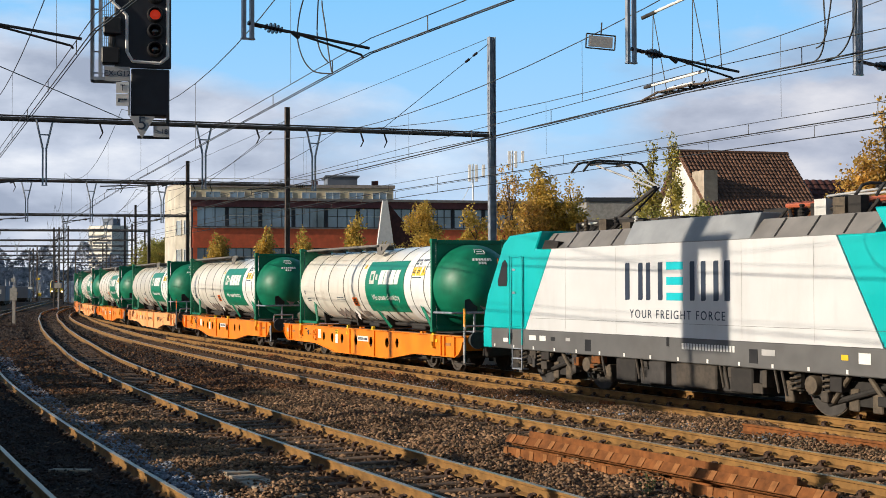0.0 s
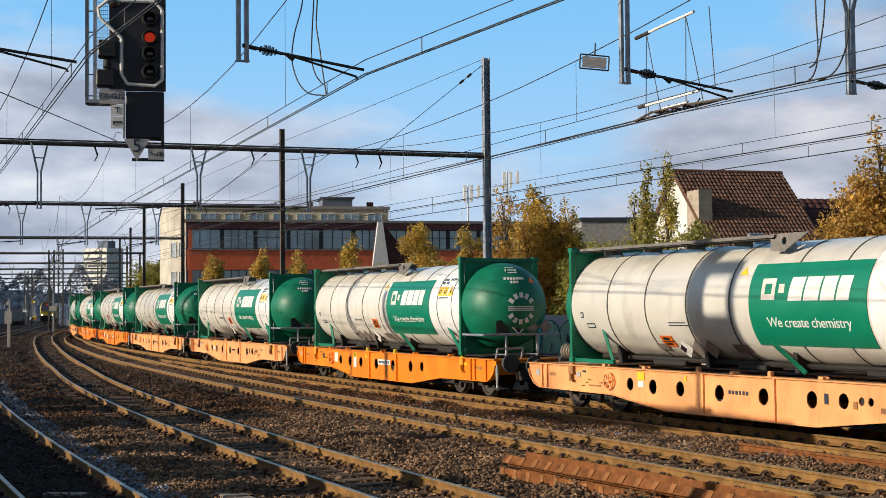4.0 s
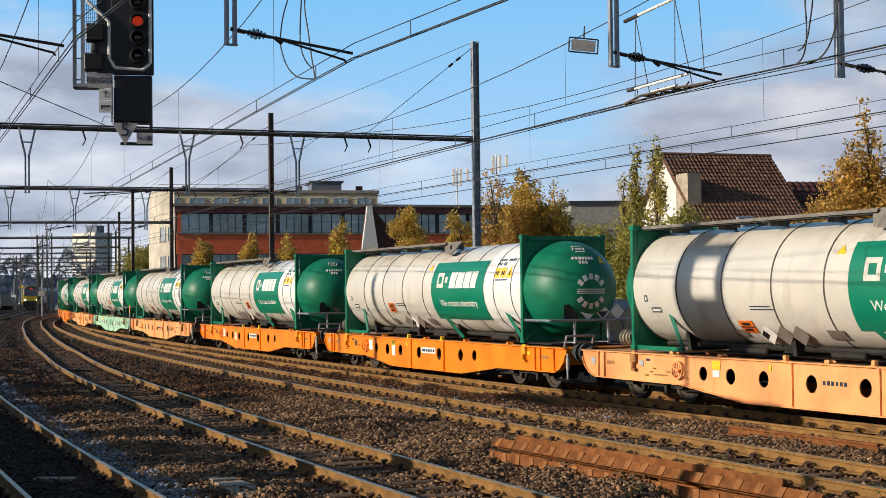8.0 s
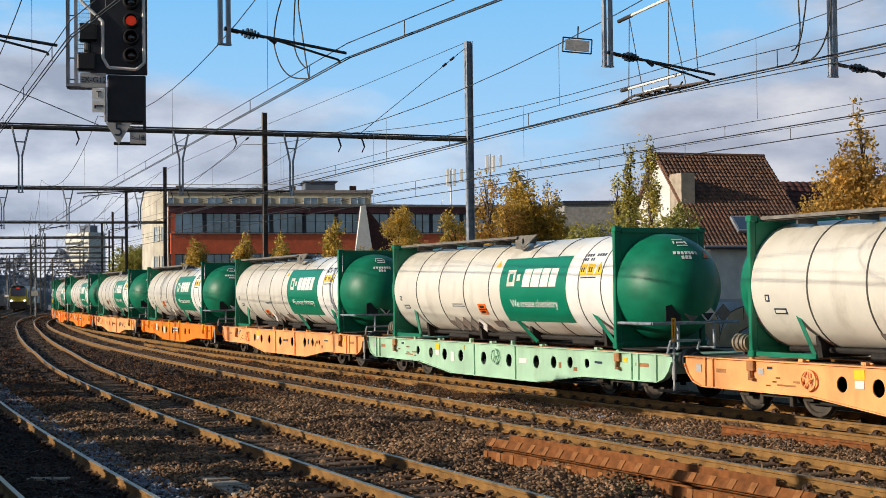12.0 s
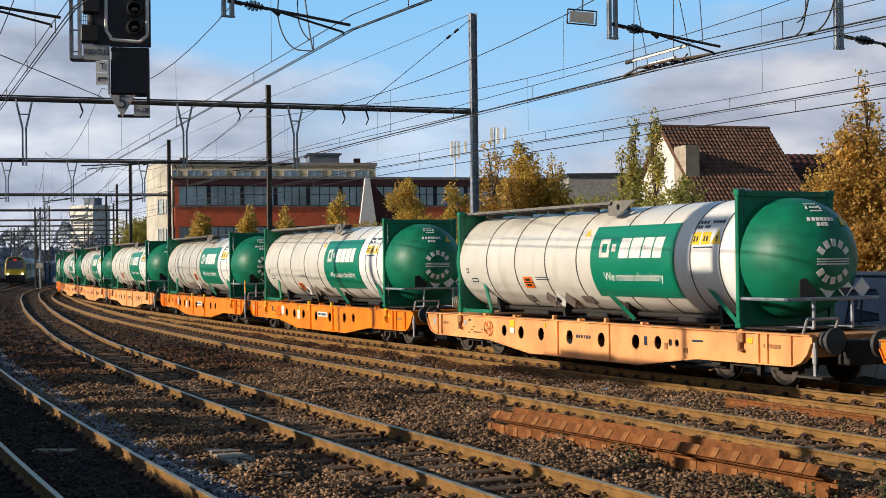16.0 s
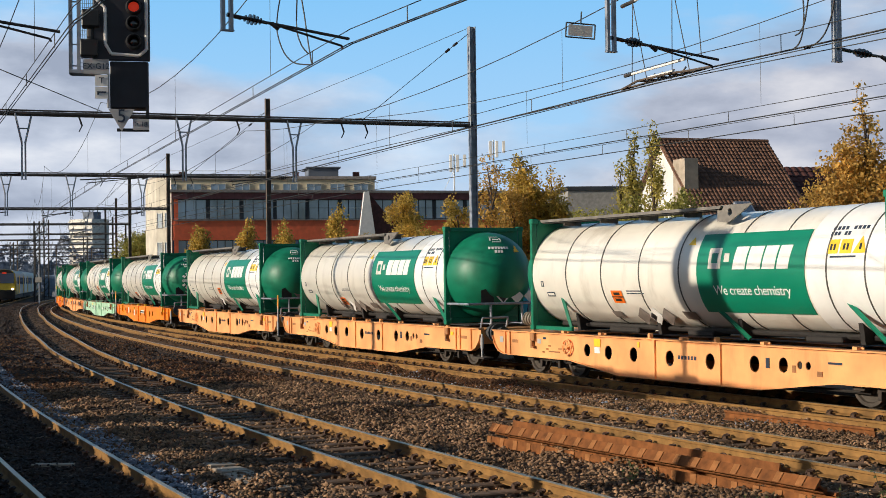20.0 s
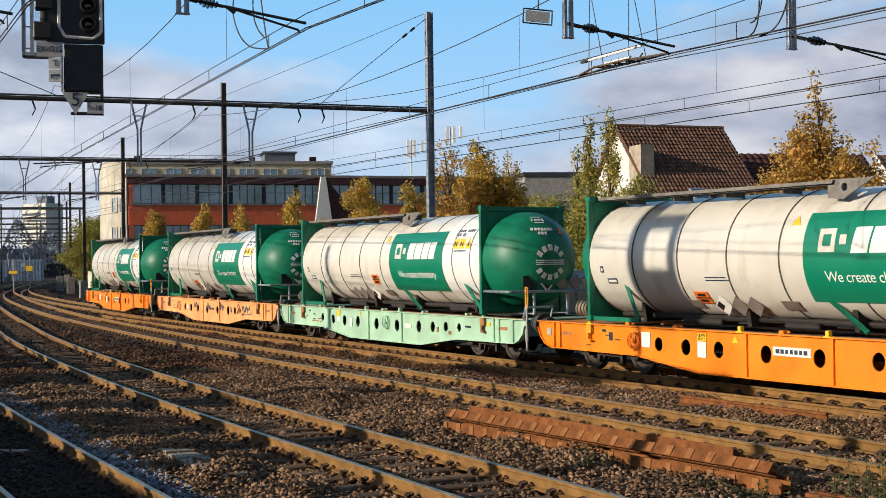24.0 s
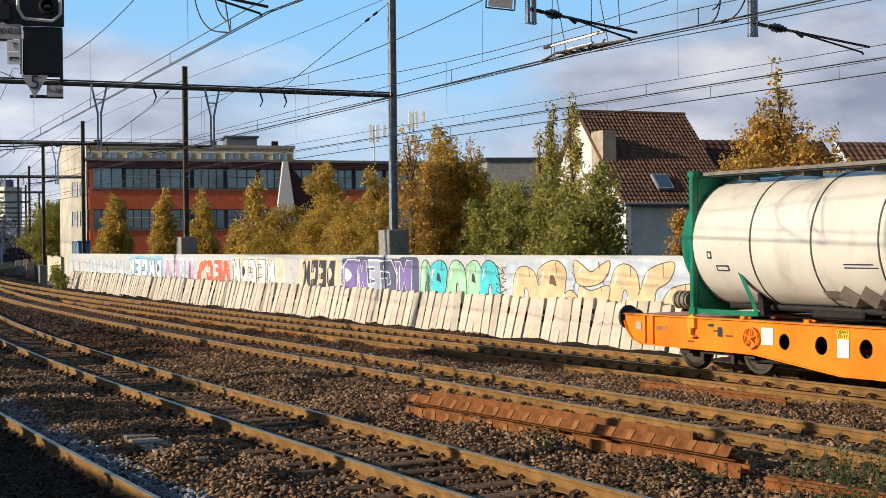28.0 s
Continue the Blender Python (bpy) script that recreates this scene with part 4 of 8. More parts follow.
def wire_run(track, label):
    """Contact wires with an auxiliary wire close above them, and the messenger wire that sags from gantry to gantry."""
    root = thing("catenary", label, "overhead wire", group="overhead wires")
    dro = Build()
    stops = [-60.0, NEAR] + GANTRY
    if track == "second":
        stops = [s_ for s_ in stops if s_ < 125]
    for off, dz, aux in PAIRS[track]:
        low = []
        for i, s0 in enumerate(stops):
            la = lat_of(track, s0) + (off if track == "main" else 0.15 * (1 if i % 2 else -1) + off)
            if s0 == NEAR and track != "main":
                la = NEAR_WIRE[track] + off
            low.append(line(s0, la, CONTACT + dz))
        for tw in (-0.025, 0.025) if aux else (0.0,):
            part("contact_wire", Build().tube([p + Vector((tw, 0, 0)) for p in low], 0.0085), M["wire"], root)
        if aux:
            part("auxiliary_wire", Build().tube([p + Vector((0, 0, aux)) for p in low], 0.007), M["wire"], root)
            for p, q in zip(low, low[1:]):
                n_ = max(2, int((q - p).length / 3.4))
                for k in range(n_):
                    c_ = p.lerp(q, (k + 0.5) / n_)
                    dro.rod(c_, c_ + Vector((0, 0, aux)), 0.007, 4)
        if off <= 0 and track == "main" or not aux:
            continue
        high = []
        ends = list(low)
        if track == "main":
            ends[2] = line(13.2, 1.8, CONTACT)
        for p, q in zip(ends, ends[1:]):
            pts = sag(p, q, HANG[track][0], HANG[track][0], HANG[track][1], 12)
            high += pts[:-1]
            for k in range(2, 12, 4):
                dro.rod(pts[k], Vector((pts[k].x, pts[k].y, CONTACT + aux)), 0.004, 4)
        high.append(pts[-1])
        part("messenger_wire", Build().tube(high, 0.0095), M["wire"], root)
    tagged(part("dropper", dro, M["wire"], root), kind="stuff")


for k, lab in (("main", "contact wire, messenger wire and droppers over the main track"), ("second", "contact wire, messenger wire and droppers over the second track"),
               ("third", "contact wire, messenger wire and droppers over the curving track"), ("fourth", "contact wire, messenger wire and droppers over the platform track")):
    wire_run(k, lab)
sw = thing("single_wire", "single low wire running between two tracks", "overhead wire", group="overhead wires")
part("wire", Build().tube([line(s_, 6.0 + 0.25 * math.sin(0.37 * (s_ + 16.3)) * (s_ < -7.9), 5.55) for s_ in (-50, -16.3, -12.1, -8, 13.2)], 0.008), M["wire"], sw)
fd = thing("feeder_line", "feeder wires running from mast top to mast top", "overhead wire", group="overhead wires")
for lt, z in ((-4.05, 11.3),):
    st = GANTRY
    run = []
    for s0, s1 in zip(st, st[1:]):
        run += sag(line(s0, lt), line(s1, lt), z + (0.2 if s0 < 20 else 0.0), z, 0.03, 5)[:-1]
    part("feeder_wire", Build().tube(run, 0.011), M["wire"], fd)

# ---- the freight train ----
import mathutils


def plate(outline, holes, y0, y1):
    """A plate in the x-z plane with round holes (x, z, r), from y0 to y1."""
    vs = [Vector(p) for p in outline]
    edges = [(i, (i + 1) % len(vs)) for i in range(len(vs))]
    for hx, hz, r in holes:
        b = len(vs)
        n = 16
        for i in range(n):
            a = -2 * math.pi * i / n
            vs.append(Vector((hx + r * math.cos(a), hz + r * 1.15 * math.sin(a))))
        edges += [(b + i, b + (i + 1) % n) for i in range(n)]
    co, ed, fa, *_ = mathutils.geometry.delaunay_2d_cdt(vs, edges, [], 1, 1e-5)

    def solid(f):
        c = sum((co[i] for i in f), Vector((0, 0))) / len(f)
        return all(((c.x - hx) / r) ** 2 + ((c.y - hz) / (r * 1.15)) ** 2 > 0.97 for hx, hz, r in holes)

    fa = [f for f in fa if solid(f)]
    out = Build()
    n = len(co)
    v3 = [(p.x, y0, p.y) for p in co] + [(p.x, y1, p.y) for p in co]
    faces = [tuple(f) for f in fa] + [tuple(i + n for i in reversed(f)) for f in fa]
    count = {}
    for f in fa:
        for i in range(len(f)):
            e = (f[i], f[(i + 1) % len(f)])
            count[e] = 1
    for a, c in count:
        if (c, a) not in count:
            faces.append((a, c, c + n, a + n))
    return out.add(v3, faces)


SILL = [(-8.34, 1.06), (-8.34, 0.92), (-8.24, 0.72), (-8.07, 0.56), (-7.8, 0.47), (-4.6, 0.45), (-2.5, 0.20), (2.3, 0.20), (4.4, 0.45), (7.35, 0.47), (7.6, 0.56), (7.77, 0.72), (7.87, 0.92), (7.87, 1.06)]


def wheelset(parent, x):
    w = Build()
    for sy in (-0.75, 0.75):
        d = 1 if sy > 0 else -1
        prof = [(sy - d * 0.065, 0.10), (sy - d * 0.065, 0.46), (sy - d * 0.035, 0.46), (sy - d * 0.03, 0.43), (sy + d * 0.065, 0.425), (sy + d * 0.065, 0.36), (sy + d * 0.02, 0.34), (sy + d * 0.01, 0.2), (sy + d * 0.06, 0.15), (sy + d * 0.06, 0.08)]
        w.lathe(prof, 28, "y")
    w.rod((0, -0.98, 0), (0, 0.98, 0), 0.08, 10)
    part("wheelset", w, M["wheel"], parent, smooth=True, at=Matrix.Translation((x, 0, 0.46)))


def bogie(parent, x):
    b = Build()
    for sy in (-1, 1):
        y0, y1 = sorted((sy * 0.93, sy * 1.05))
        b.prism([(-1.25, 0.62), (-0.9, 0.74), (-0.45, 0.62), (0.45, 0.62), (0.9, 0.74), (1.25, 0.62), (1.2, 0.5), (0.6, 0.5), (0.4, 0.36), (-0.4, 0.36), (-0.6, 0.5), (-1.2, 0.5)], "y", y0, y1)
        for ax in (-0.9, 0.9):
            b.box(ax - 0.14, ax + 0.14, y0 - 0.02, y1 + 0.02, 0.34, 0.60)
            for dx in (-0.22, 0.22):
                b.rod((ax + dx, sy * 1.0, 0.42), (ax + dx, sy * 1.0, 0.64), 0.07, 8)
        for bx_ in (-0.42, 0.42):
            b.box(bx_ - 0.05, bx_ + 0.05, y0, y1, 0.2, 0.5)
    b.box(-0.25, 0.25, -0.95, 0.95, 0.45, 0.7)
    bo = part("bogie", b, M["bogie"], parent, bevel=0.01, at=Matrix.Translation((x, 0, 0)))
    for ax in (-0.9, 0.9):
        wheelset(bo, ax)


def slack(pts, per=6):
    """A smooth open curve through the points, for a hanging cable."""
    q = [pts[0], *pts, pts[-1]]
    out = []
    for p0, p1, p2, p3 in zip(q, q[1:], q[2:], q[3:]):
        for k_ in range(per):
            t_ = k_ / per
            out.append(tuple(0.5 * (2 * b_ + (c_ - a_) * t_ + (2 * a_ - 5 * b_ + 4 * c_ - d_) * t_ ** 2 + (3 * b_ - a_ - 3 * c_ + d_) * t_ ** 3) for a_, b_, c_, d_ in zip(p0, p1, p2, p3)))
    return out + [pts[-1]]


def make_wagon(paint, label, style):
    root = thing("container_wagon", label, "freight wagon", group="wagons of the freight train")
    holes = [(-3.84, 0.72, 0.13), (-2.96, 0.70, 0.145), (-1.96, 0.70, 0.145), (-0.62, 0.68, 0.15), (0.76, 0.68, 0.15), (2.15, 0.70, 0.145), (2.99, 0.72, 0.13)]
    if style == "g":
        holes += [(-4.7, 0.76, 0.11), (3.75, 0.75, 0.12), (4.5, 0.76, 0.10)]
    if style == "a":
        holes += [(3.45, 0.74, 0.07), (3.68, 0.74, 0.07)]
    for sy in (-1, 1):
        y0, y1 = sorted((sy * 1.16, sy * 1.19))
        part("side_sill", plate(SILL, holes, y0, y1), paint, root)
        fl = Build()
        yy0, yy1 = sorted((sy * 1.08, sy * 1.25))
        fl.box(-8.34, 7.87, yy0, yy1, 1.06, 1.085)
        part("top_flange", fl, paint, root)
        fl = Build()
        for (xa, za), (xb, zb) in zip(SILL[1:12], SILL[2:13]):
            d = math.hypot(xb - xa, zb - za)
            mm = Matrix.Translation(((xa + xb) / 2, (yy0 + yy1) / 2, (za + zb) / 2)) @ pose(0, 0, 0, 0, -math.degrees(math.atan2(zb - za, xb - xa)), 0)
            fl.box(-d / 2 - 0.004, d / 2 + 0.004, -0.075, 0.075, -0.012, 0.012, m=mm)
        part("bottom_flange", fl, paint, root)
        for x in (-7.69, -7.45, -1.14, 1.11, 6.36, 6.62, 7.3):
            rb = Build()
            low = 0.21 if abs(x) < 2.4 else 0.46
            a0_, a1_ = sorted((sy * 1.19, sy * 1.235))
            rb.box(x - 0.03, x + 0.03, a0_, a1_, low, 1.06)
            part("rib", rb, paint, root)
    bar = [(-7.9, 0.84, 0.16, 0.16, "grey_plate"), (-6.35, 0.95, 0.1, 0.16, "yellow"), (-5.75, 0.94, 0.14, 0.05, "ink")]
    if style == "o":
        bar += [(-4.25, 0.8, 0.30, 0.32, "white"), (-2.45, 0.68, 0.26, 0.32, "white"), (-2.45, 0.93, 0.28, 0.15, "yellow"), (0.07, 0.76, 0.98, 0.17, "white"), (6.0, 0.9, 0.2, 0.1, "yellow"), (-5.5, 0.82, 0.12, 0.18, "ink")]
    elif style == "a":
        bar += [(-6.0, 0.86, 0.16, 0.12, "grey_plate"), (2.55, 0.74, 0.1, 0.2, "ink"), (4.4, 0.82, 0.35, 0.04, "ink"), (5.8, 0.8, 0.12, 0.12, "grey_plate")]
    else:
        bar += [(-2.45, 0.66, 0.2, 0.26, "white"), (1.5, 0.7, 0.4, 0.12, "white"), (5.0, 0.8, 0.3, 0.05, "ink")]
    for x, z, w, h, mt in bar:
        b = Build()
        b.box(x - w / 2, x + w / 2, -1.205, -1.188, z - h / 2, z + h / 2)
        part("plate" if mt != "ink" else "lettering_bar", b, M[mt], root)
    if style == "o":
        for i, w in enumerate((0.10, 0.09, 0.07, 0.07, 0.08, 0.07, 0.09)):
            b = Build()
            x = -0.29 + i * 0.12
            b.box(x - w / 2, x + w / 2, -1.21, -1.204, 0.72, 0.80)
            part("logo_mark", b, M["ink"], root)
        words("HEAVY", 0.085, M["black"], root, pose(-2.45, -1.208, 0.965, 90), spacing=0.9)
        words("DUTY", 0.085, M["black"], root, pose(-2.45, -1.208, 0.895, 90), spacing=0.9)
        b = Build()
        b.prism([(-1.55, 0.86), (-1.37, 0.86), (-1.46, 1.0)], "y", -1.205, -1.188)
        part("warning_triangle", b, M["yellow"], root)
    elif style == "a":
        for i, w in enumerate((0.06, 0.07, 0.07, 0.05, 0.06, 0.07)):
            b = Build()
            x = -0.28 + i * 0.11
            b.box(x - w / 2, x + w / 2, -1.2, -1.188, 0.68, 0.76)
            part("logo_mark", b, M["ink"], root)
    hw = Build()
    hw.lathe([(-1.27, 0.17), (-1.27, 0.205), (-1.24, 0.205), (-1.24, 0.17), (-1.27, 0.17)], 20, "y", caps=False)
    for a in (0.3, 1.56, 2.8, 4.05, 5.3):
        hw.rod((0, -1.255, 0), (0.19 * math.cos(a), -1.255, 0.19 * math.sin(a)), 0.02, 6)
    hw.rod((0, -1.18, 0), (0, -1.28, 0), 0.045, 8)
    part("hand_brake_wheel", hw, paint, root, at=Matrix.Translation((-4.64 if style != "g" else 0.1, 0, 0.76)))
    fr = Build()
    fr.box(-8.2, 7.75, -0.35, 0.35, 0.62, 1.0)
    part("centre_sill", fr, M["under"], root)
    for x in (-7.6, -5.9, -3.5, 0, 3.5, 5.9, 7.5):
        fr = Build()
        fr.box(x - 0.1, x + 0.1, -1.16, 1.16, 0.66, 1.05)
        part("cross_member", fr, M["under"], root)
    for sy in (-1, 1):
        dk = Build()
        dk.box(-5.88, 5.78, *sorted((sy * 0.45, sy * 1.07)), 1.0, 1.045)
        part("inner_deck", dk, M["rust"], root)
    if style != "o":
        for x, z, w, h, mt in ((-3.4, 0.92, 0.26, 0.18, "yellow"), (-3.4, 0.74, 0.22, 0.14, "white"), (-1.75, 0.93, 0.06, 0.12, "yellow"), (6.1, 0.9, 0.16, 0.1, "yellow"), (3.3, 0.66, 0.1, 0.14, "worn_edge"), (-4.95, 0.7, 0.3, 0.04, "worn_edge"), (-5.3, 0.62, 0.5, 0.03, "worn_edge"), (4.0, 0.6, 0.14, 0.1, "worn_edge")):
            b = Build()
            b.box(x - w / 2, x + w / 2, -1.206, -1.188, z - h / 2, z + h / 2)
            part("plate" if mt != "worn_edge" else "worn_patch", b, M[mt], root)
    for x in (-6.95, 6.85):
        dk = Build()
        dk.box(x - 1.05, x + 1.05, -1.08, 1.08, 1.05, 1.082)
        part("end_deck", dk, paint, root)
    for sx in (-1, 1):
        xe = 8.32 if sx < 0 else 7.85
        eb = Build()
        eb.box(*sorted((sx * (xe - 0.08), sx * xe)), -1.15, 1.15, 0.66, 1.05)
        part("headstock", eb, paint, root)
        for sy in (-0.88, 0.88):
            bf = Build()
            bf.rod((sx * xe, sy, 0.98), (sx * (xe + 0.26), sy, 0.98), 0.13, 14)
            bf.rod((sx * (xe + 0.26), sy, 0.98), (sx * (xe + 0.33), sy, 0.98), 0.25, 18)
            bf.rod((sx * (xe - 0.02), sy, 0.98), (sx * (xe + 0.1), sy, 0.98), 0.17, 14)
            part("buffer", bf, M["buffer"], root, smooth=True)
        cp = Build()
        cp.rod((sx * 7.97, 0, 0.95), (sx * 8.7, 0, 0.8), 0.06, 8)
        part("coupling", cp, M["under"], root)
        cp = Build()
        cp.rod((sx * 7.97, 0.3, 0.9), (sx * 8.2, 0.28, 0.5), 0.03, 6)
        cp.rod((sx * 8.2, 0.28, 0.5), (sx * 8.62, 0.2, 0.62), 0.03, 6)
        part("brake_hose", cp, M["under"], root)
        bogie(root, sx * 5.75)
    st = Build()
    st.rod((7.95, -1.2, 0.3), (7.95, -1.2, 0.95), 0.03, 7)
    st.rod((7.95, -1.2, 0.55), (7.95, -1.2, 0.85), 0.048, 9)
    part("post_socket", st, M["grey_plate"], root)
    st = Build()
    st.box(7.5, 8.25, -1.32, -1.0, 0.28, 0.32)
    part("step", st, M["wheel"], root)
    hr = Build()
    for a, c in (((7.3, -0.9, 1.08), (7.42, -0.9, 1.36)), ((7.42, -0.9, 1.36), (7.42, -0.1, 1.36)), ((7.42, -0.1, 1.36), (7.3, -0.1, 1.08))):
        hr.rod(a, c, 0.028, 7)
    part("handrail", hr, M["steel"], root)
    for x in (-6.25, -1.3, 1.0, 5.85):
        tl_ = Build()
        tl_.box(x - 0.10, x + 0.10, -1.26, -1.12, 1.06, 1.10)
        tl_.box(x - 0.045, x + 0.045, -1.25, -1.14, 1.09, 1.2 if abs(x) < 2 else 1.13)
        part("twist_lock", tl_, M["yellow"] if style == "o" else paint, root, bevel=0.015)
    for x in (-6.25, 5.85):
        br = Build()
        br.box(x - 0.10, x + 0.10, -1.275, -1.19, 0.86, 1.06)
        br.box(x - 0.035, x + 0.035, -1.30, -1.2, 0.72, 0.88)
        br.box(x - 0.035, x + 0.10, -1.30, -1.2, 0.68, 0.73)
        part("spigot_bracket", br, M["amber"] if style == "o" else M["worn_edge"], root, bevel=0.012)
    for x0, x1 in ((-8.3, -4.2), (-3.7, 0.9), (1.2, 5.7), (6.0, 7.8)):
        br = Build()
        br.box(x0, x1, -1.253, -1.06, 1.086, 1.092 + 0.004 * (x0 > 0))
        part("worn_flange_strip", br, M["worn_edge"], root)
    for x in (-4.9, -3.3, -0.2, 2.4, 4.9):
        br = Build()
        br.box(x - 0.06, x + 0.06, -1.2, -1.05, 1.09, 1.15)
        br.rod((x - 0.14, -1.1, 1.13), (x + 0.14, -1.1, 1.12), 0.02, 6)
        part("lashing_lug", br, paint, root)
    for x, w_ in ((6.75, 0.5), (-7.2, 0.3)):
        br = Build()
        br.box(x - w_ / 2, x + w_ / 2, -1.197, -1.188, 0.78, 0.86)
        part("lettering_bar", br, M["worn_edge"], root)
    for x0, x1 in ((7.88, 8.2), (-8.62, -8.36)):
        br = Build()
        br.box(x0, x1, -0.6, 0.6, 0.5, 0.98)
        part("end_gear", br, M["under"], root, bevel=0.03)
    rl_ = random.Random(len(label))
    for k_ in range(5):
        b = Build()
        x, z, w = -6.0 + rl_.uniform(-0.4, 1.3), 0.58 + 0.08 * k_, rl_.uniform(0.06, 0.22)
        b.box(x - w / 2, x + w / 2, -1.196, -1.188, z, z + 0.03)
        part("lettering_bar", b, M["rust"], root)
    for k_, (x, y, l) in enumerate(((-3.2, -0.7, 0.7), (2.6, -0.75, 0.6))):
        br = Build()
        br.rod((x, y, 0.42), (x + l, y, 0.42), 0.17, 12)
        part("air_tank", br, M["under"], root)
    br = Build()
    br.rod((-5.0, -0.9, 0.3), (5.0, -0.9, 0.3), 0.03, 6)
    part("brake_rod", br, M["under"], root)
    return root


def raise_post(root, mat):
    """The brake hand post pulled up at the end of a wagon."""
    hp = Build()
    hp.rod((7.95, -1.2, 0.9), (7.95, -1.2, 1.45), 0.028, 7)
    post = part("post", hp, M["grey_plate"], root)
    hp = Build()
    for dx in (-0.045, 0.045):
        hp.rod((7.95 + dx, -1.2, 1.38), (7.95 + dx, -1.2, 1.86), 0.022, 7)
    hp.rod((7.9, -1.2, 1.86), (8.0, -1.2, 1.86), 0.022, 7)
    hp.rod((7.9, -1.2, 1.38), (8.0, -1.2, 1.38), 0.022, 7)
    part("post_handle", hp, M[mat], post, "amber painted handle loop")


TANK_R = 1.268
TANK_Z = 1.405
TOP = 2.81
DOME0, DOME1 = 6.2, 7.52


def on_tank(b, x0, x1, a0, a1, r, n=10, slot=0, inset=0.004):
    """A patch on the tank's side: angles in degrees above the horizontal on the visible side."""
    vs, fs = [], []
    for r_ in (r - inset, r):
        for x in (x0, x1):
            for i in range(n + 1):
                a = math.radians(a0 + (a1 - a0) * i / n)
                vs.append((x, -r_ * math.cos(a), TANK_Z + r_ * math.sin(a)))
    k = n + 1
    for i in range(n):
        fs.append((2 * k + i, 2 * k + i + 1, 3 * k + i + 1, 3 * k + i))
        fs.append((i, k + i, k + i + 1, i + 1))
        fs.append((i, i + 1, 2 * k + i + 1, 2 * k + i))
        fs.append((k + i, 3 * k + i, 3 * k + i + 1, k + i + 1))
    fs.append((0, 2 * k, 3 * k, k))
    fs.append((n, k + n, 3 * k + n, 2 * k + n))
    b.add(vs, fs, slot)


def flat_to_tank(me, r, x_mid, a_mid):
    """Bends a flat mesh in x-z round the tank's side."""
    for v in me.vertices:
        a = a_mid + v.co.y / r
        rr = r + v.co.z
        v.co = Vector((x_mid + v.co.x, -rr * math.cos(a), TANK_Z + rr * math.sin(a)))


def tank_words(text, size, x, ang, mat, root, spacing=1.0, name="slogan_word"):
    cu = bpy.data.curves.new(name, "FONT")
    cu.body, cu.size, cu.align_x, cu.align_y, cu.space_character = text, size, "CENTER", "CENTER", spacing
    cu.extrude = 0.001
    tmp = bpy.data.objects.new(name, cu)
    me = bpy.data.meshes.new_from_object(tmp)
    bpy.data.objects.remove(tmp)
    xs = sorted(v.co.x for v in me.vertices)
    gaps = sorted(range(1, len(xs)), key=lambda k_: xs[k_ - 1] - xs[k_])[:text.count(" ")]
    cuts = [-1e3] + sorted((xs[k_] + xs[k_ - 1]) / 2 for k_ in gaps) + [1e3]
    for lo, hi in zip(cuts, cuts[1:]):
        bm = bmesh.new()
        bm.from_mesh(me)
        bmesh.ops.delete(bm, geom=[v for v in bm.verts if not lo < v.co.x < hi], context="VERTS")
        word = bpy.data.meshes.new(name)
        bm.to_mesh(word)
        bm.free()
        flat_to_tank(word, TANK_R + 0.020, x, math.radians(ang))
        word.materials.clear()
        word.materials.append(mat)
        part(name, word, None, root)


def slope_patch(q, corners, r):
    """A thin slanted patch on the tank, from corners (x, angle) going round."""
    n = 6
    (xa, lo), (xb, _), (xc, hi), (xd, _) = corners
    vs, fs = [], []
    for rad in (r, r + 0.003):
        for i in range(n + 1):
            t = i / n
            a = math.radians(lo + (hi - lo) * t)
            for x in (xa + (xd - xa) * t, xb + (xc - xb) * t):
                vs.append((x, -rad * math.cos(a), TANK_Z + rad * math.sin(a)))
    k = 2 * (n + 1)
    for i in range(n):
        fs.append((k + 2 * i, k + 2 * i + 1, k + 2 * i + 3, k + 2 * i + 2))
        fs.append((2 * i, 2 * i + 2, k + 2 * i + 2, k + 2 * i))
        fs.append((2 * i + 1, k + 2 * i + 1, k + 2 * i + 3, 2 * i + 3))
    fs.append((0, k, k + 1, 1))
    fs.append((2 * n, 2 * n + 1, k + 2 * n + 1, k + 2 * n))
    return q.add(vs, fs)


def dome_x(y, z):
    """How far the front dome reaches at a place on it."""
    q = min(1.0, math.hypot(y, z - TANK_Z) / (TANK_R - 0.03))
    return DOME0 + (DOME1 - DOME0) * math.sqrt(max(0.0, 1 - q ** 2.4))


def dome_patch(name, y, z, w, h, mat, root, turn=0.0, lift=0.012):
    """A small flat plate lying on the front dome."""
    e = 0.03
    gy = (dome_x(y + e, z) - dome_x(y - e, z)) / (2 * e)
    gz = (dome_x(y, z + e) - dome_x(y, z - e)) / (2 * e)
    nx = Vector((1, -gy, -gz)).normalized()
    up = (Vector((0, 0, 1)) - nx * nx.z).normalized()
    side = up.cross(nx)
    m = Matrix.Translation(Vector((dome_x(y, z), y, z)) + nx * lift) @ Matrix((side, nx, up)).transposed().to_4x4() @ pose(0, 0, 0, 0, turn, 0)
    q = Build()
    q.box(-w / 2, w / 2, -0.006, 0.006, -h / 2, h / 2, m=m)
    return part(name, q, M[mat] if isinstance(mat, str) else mat, root)


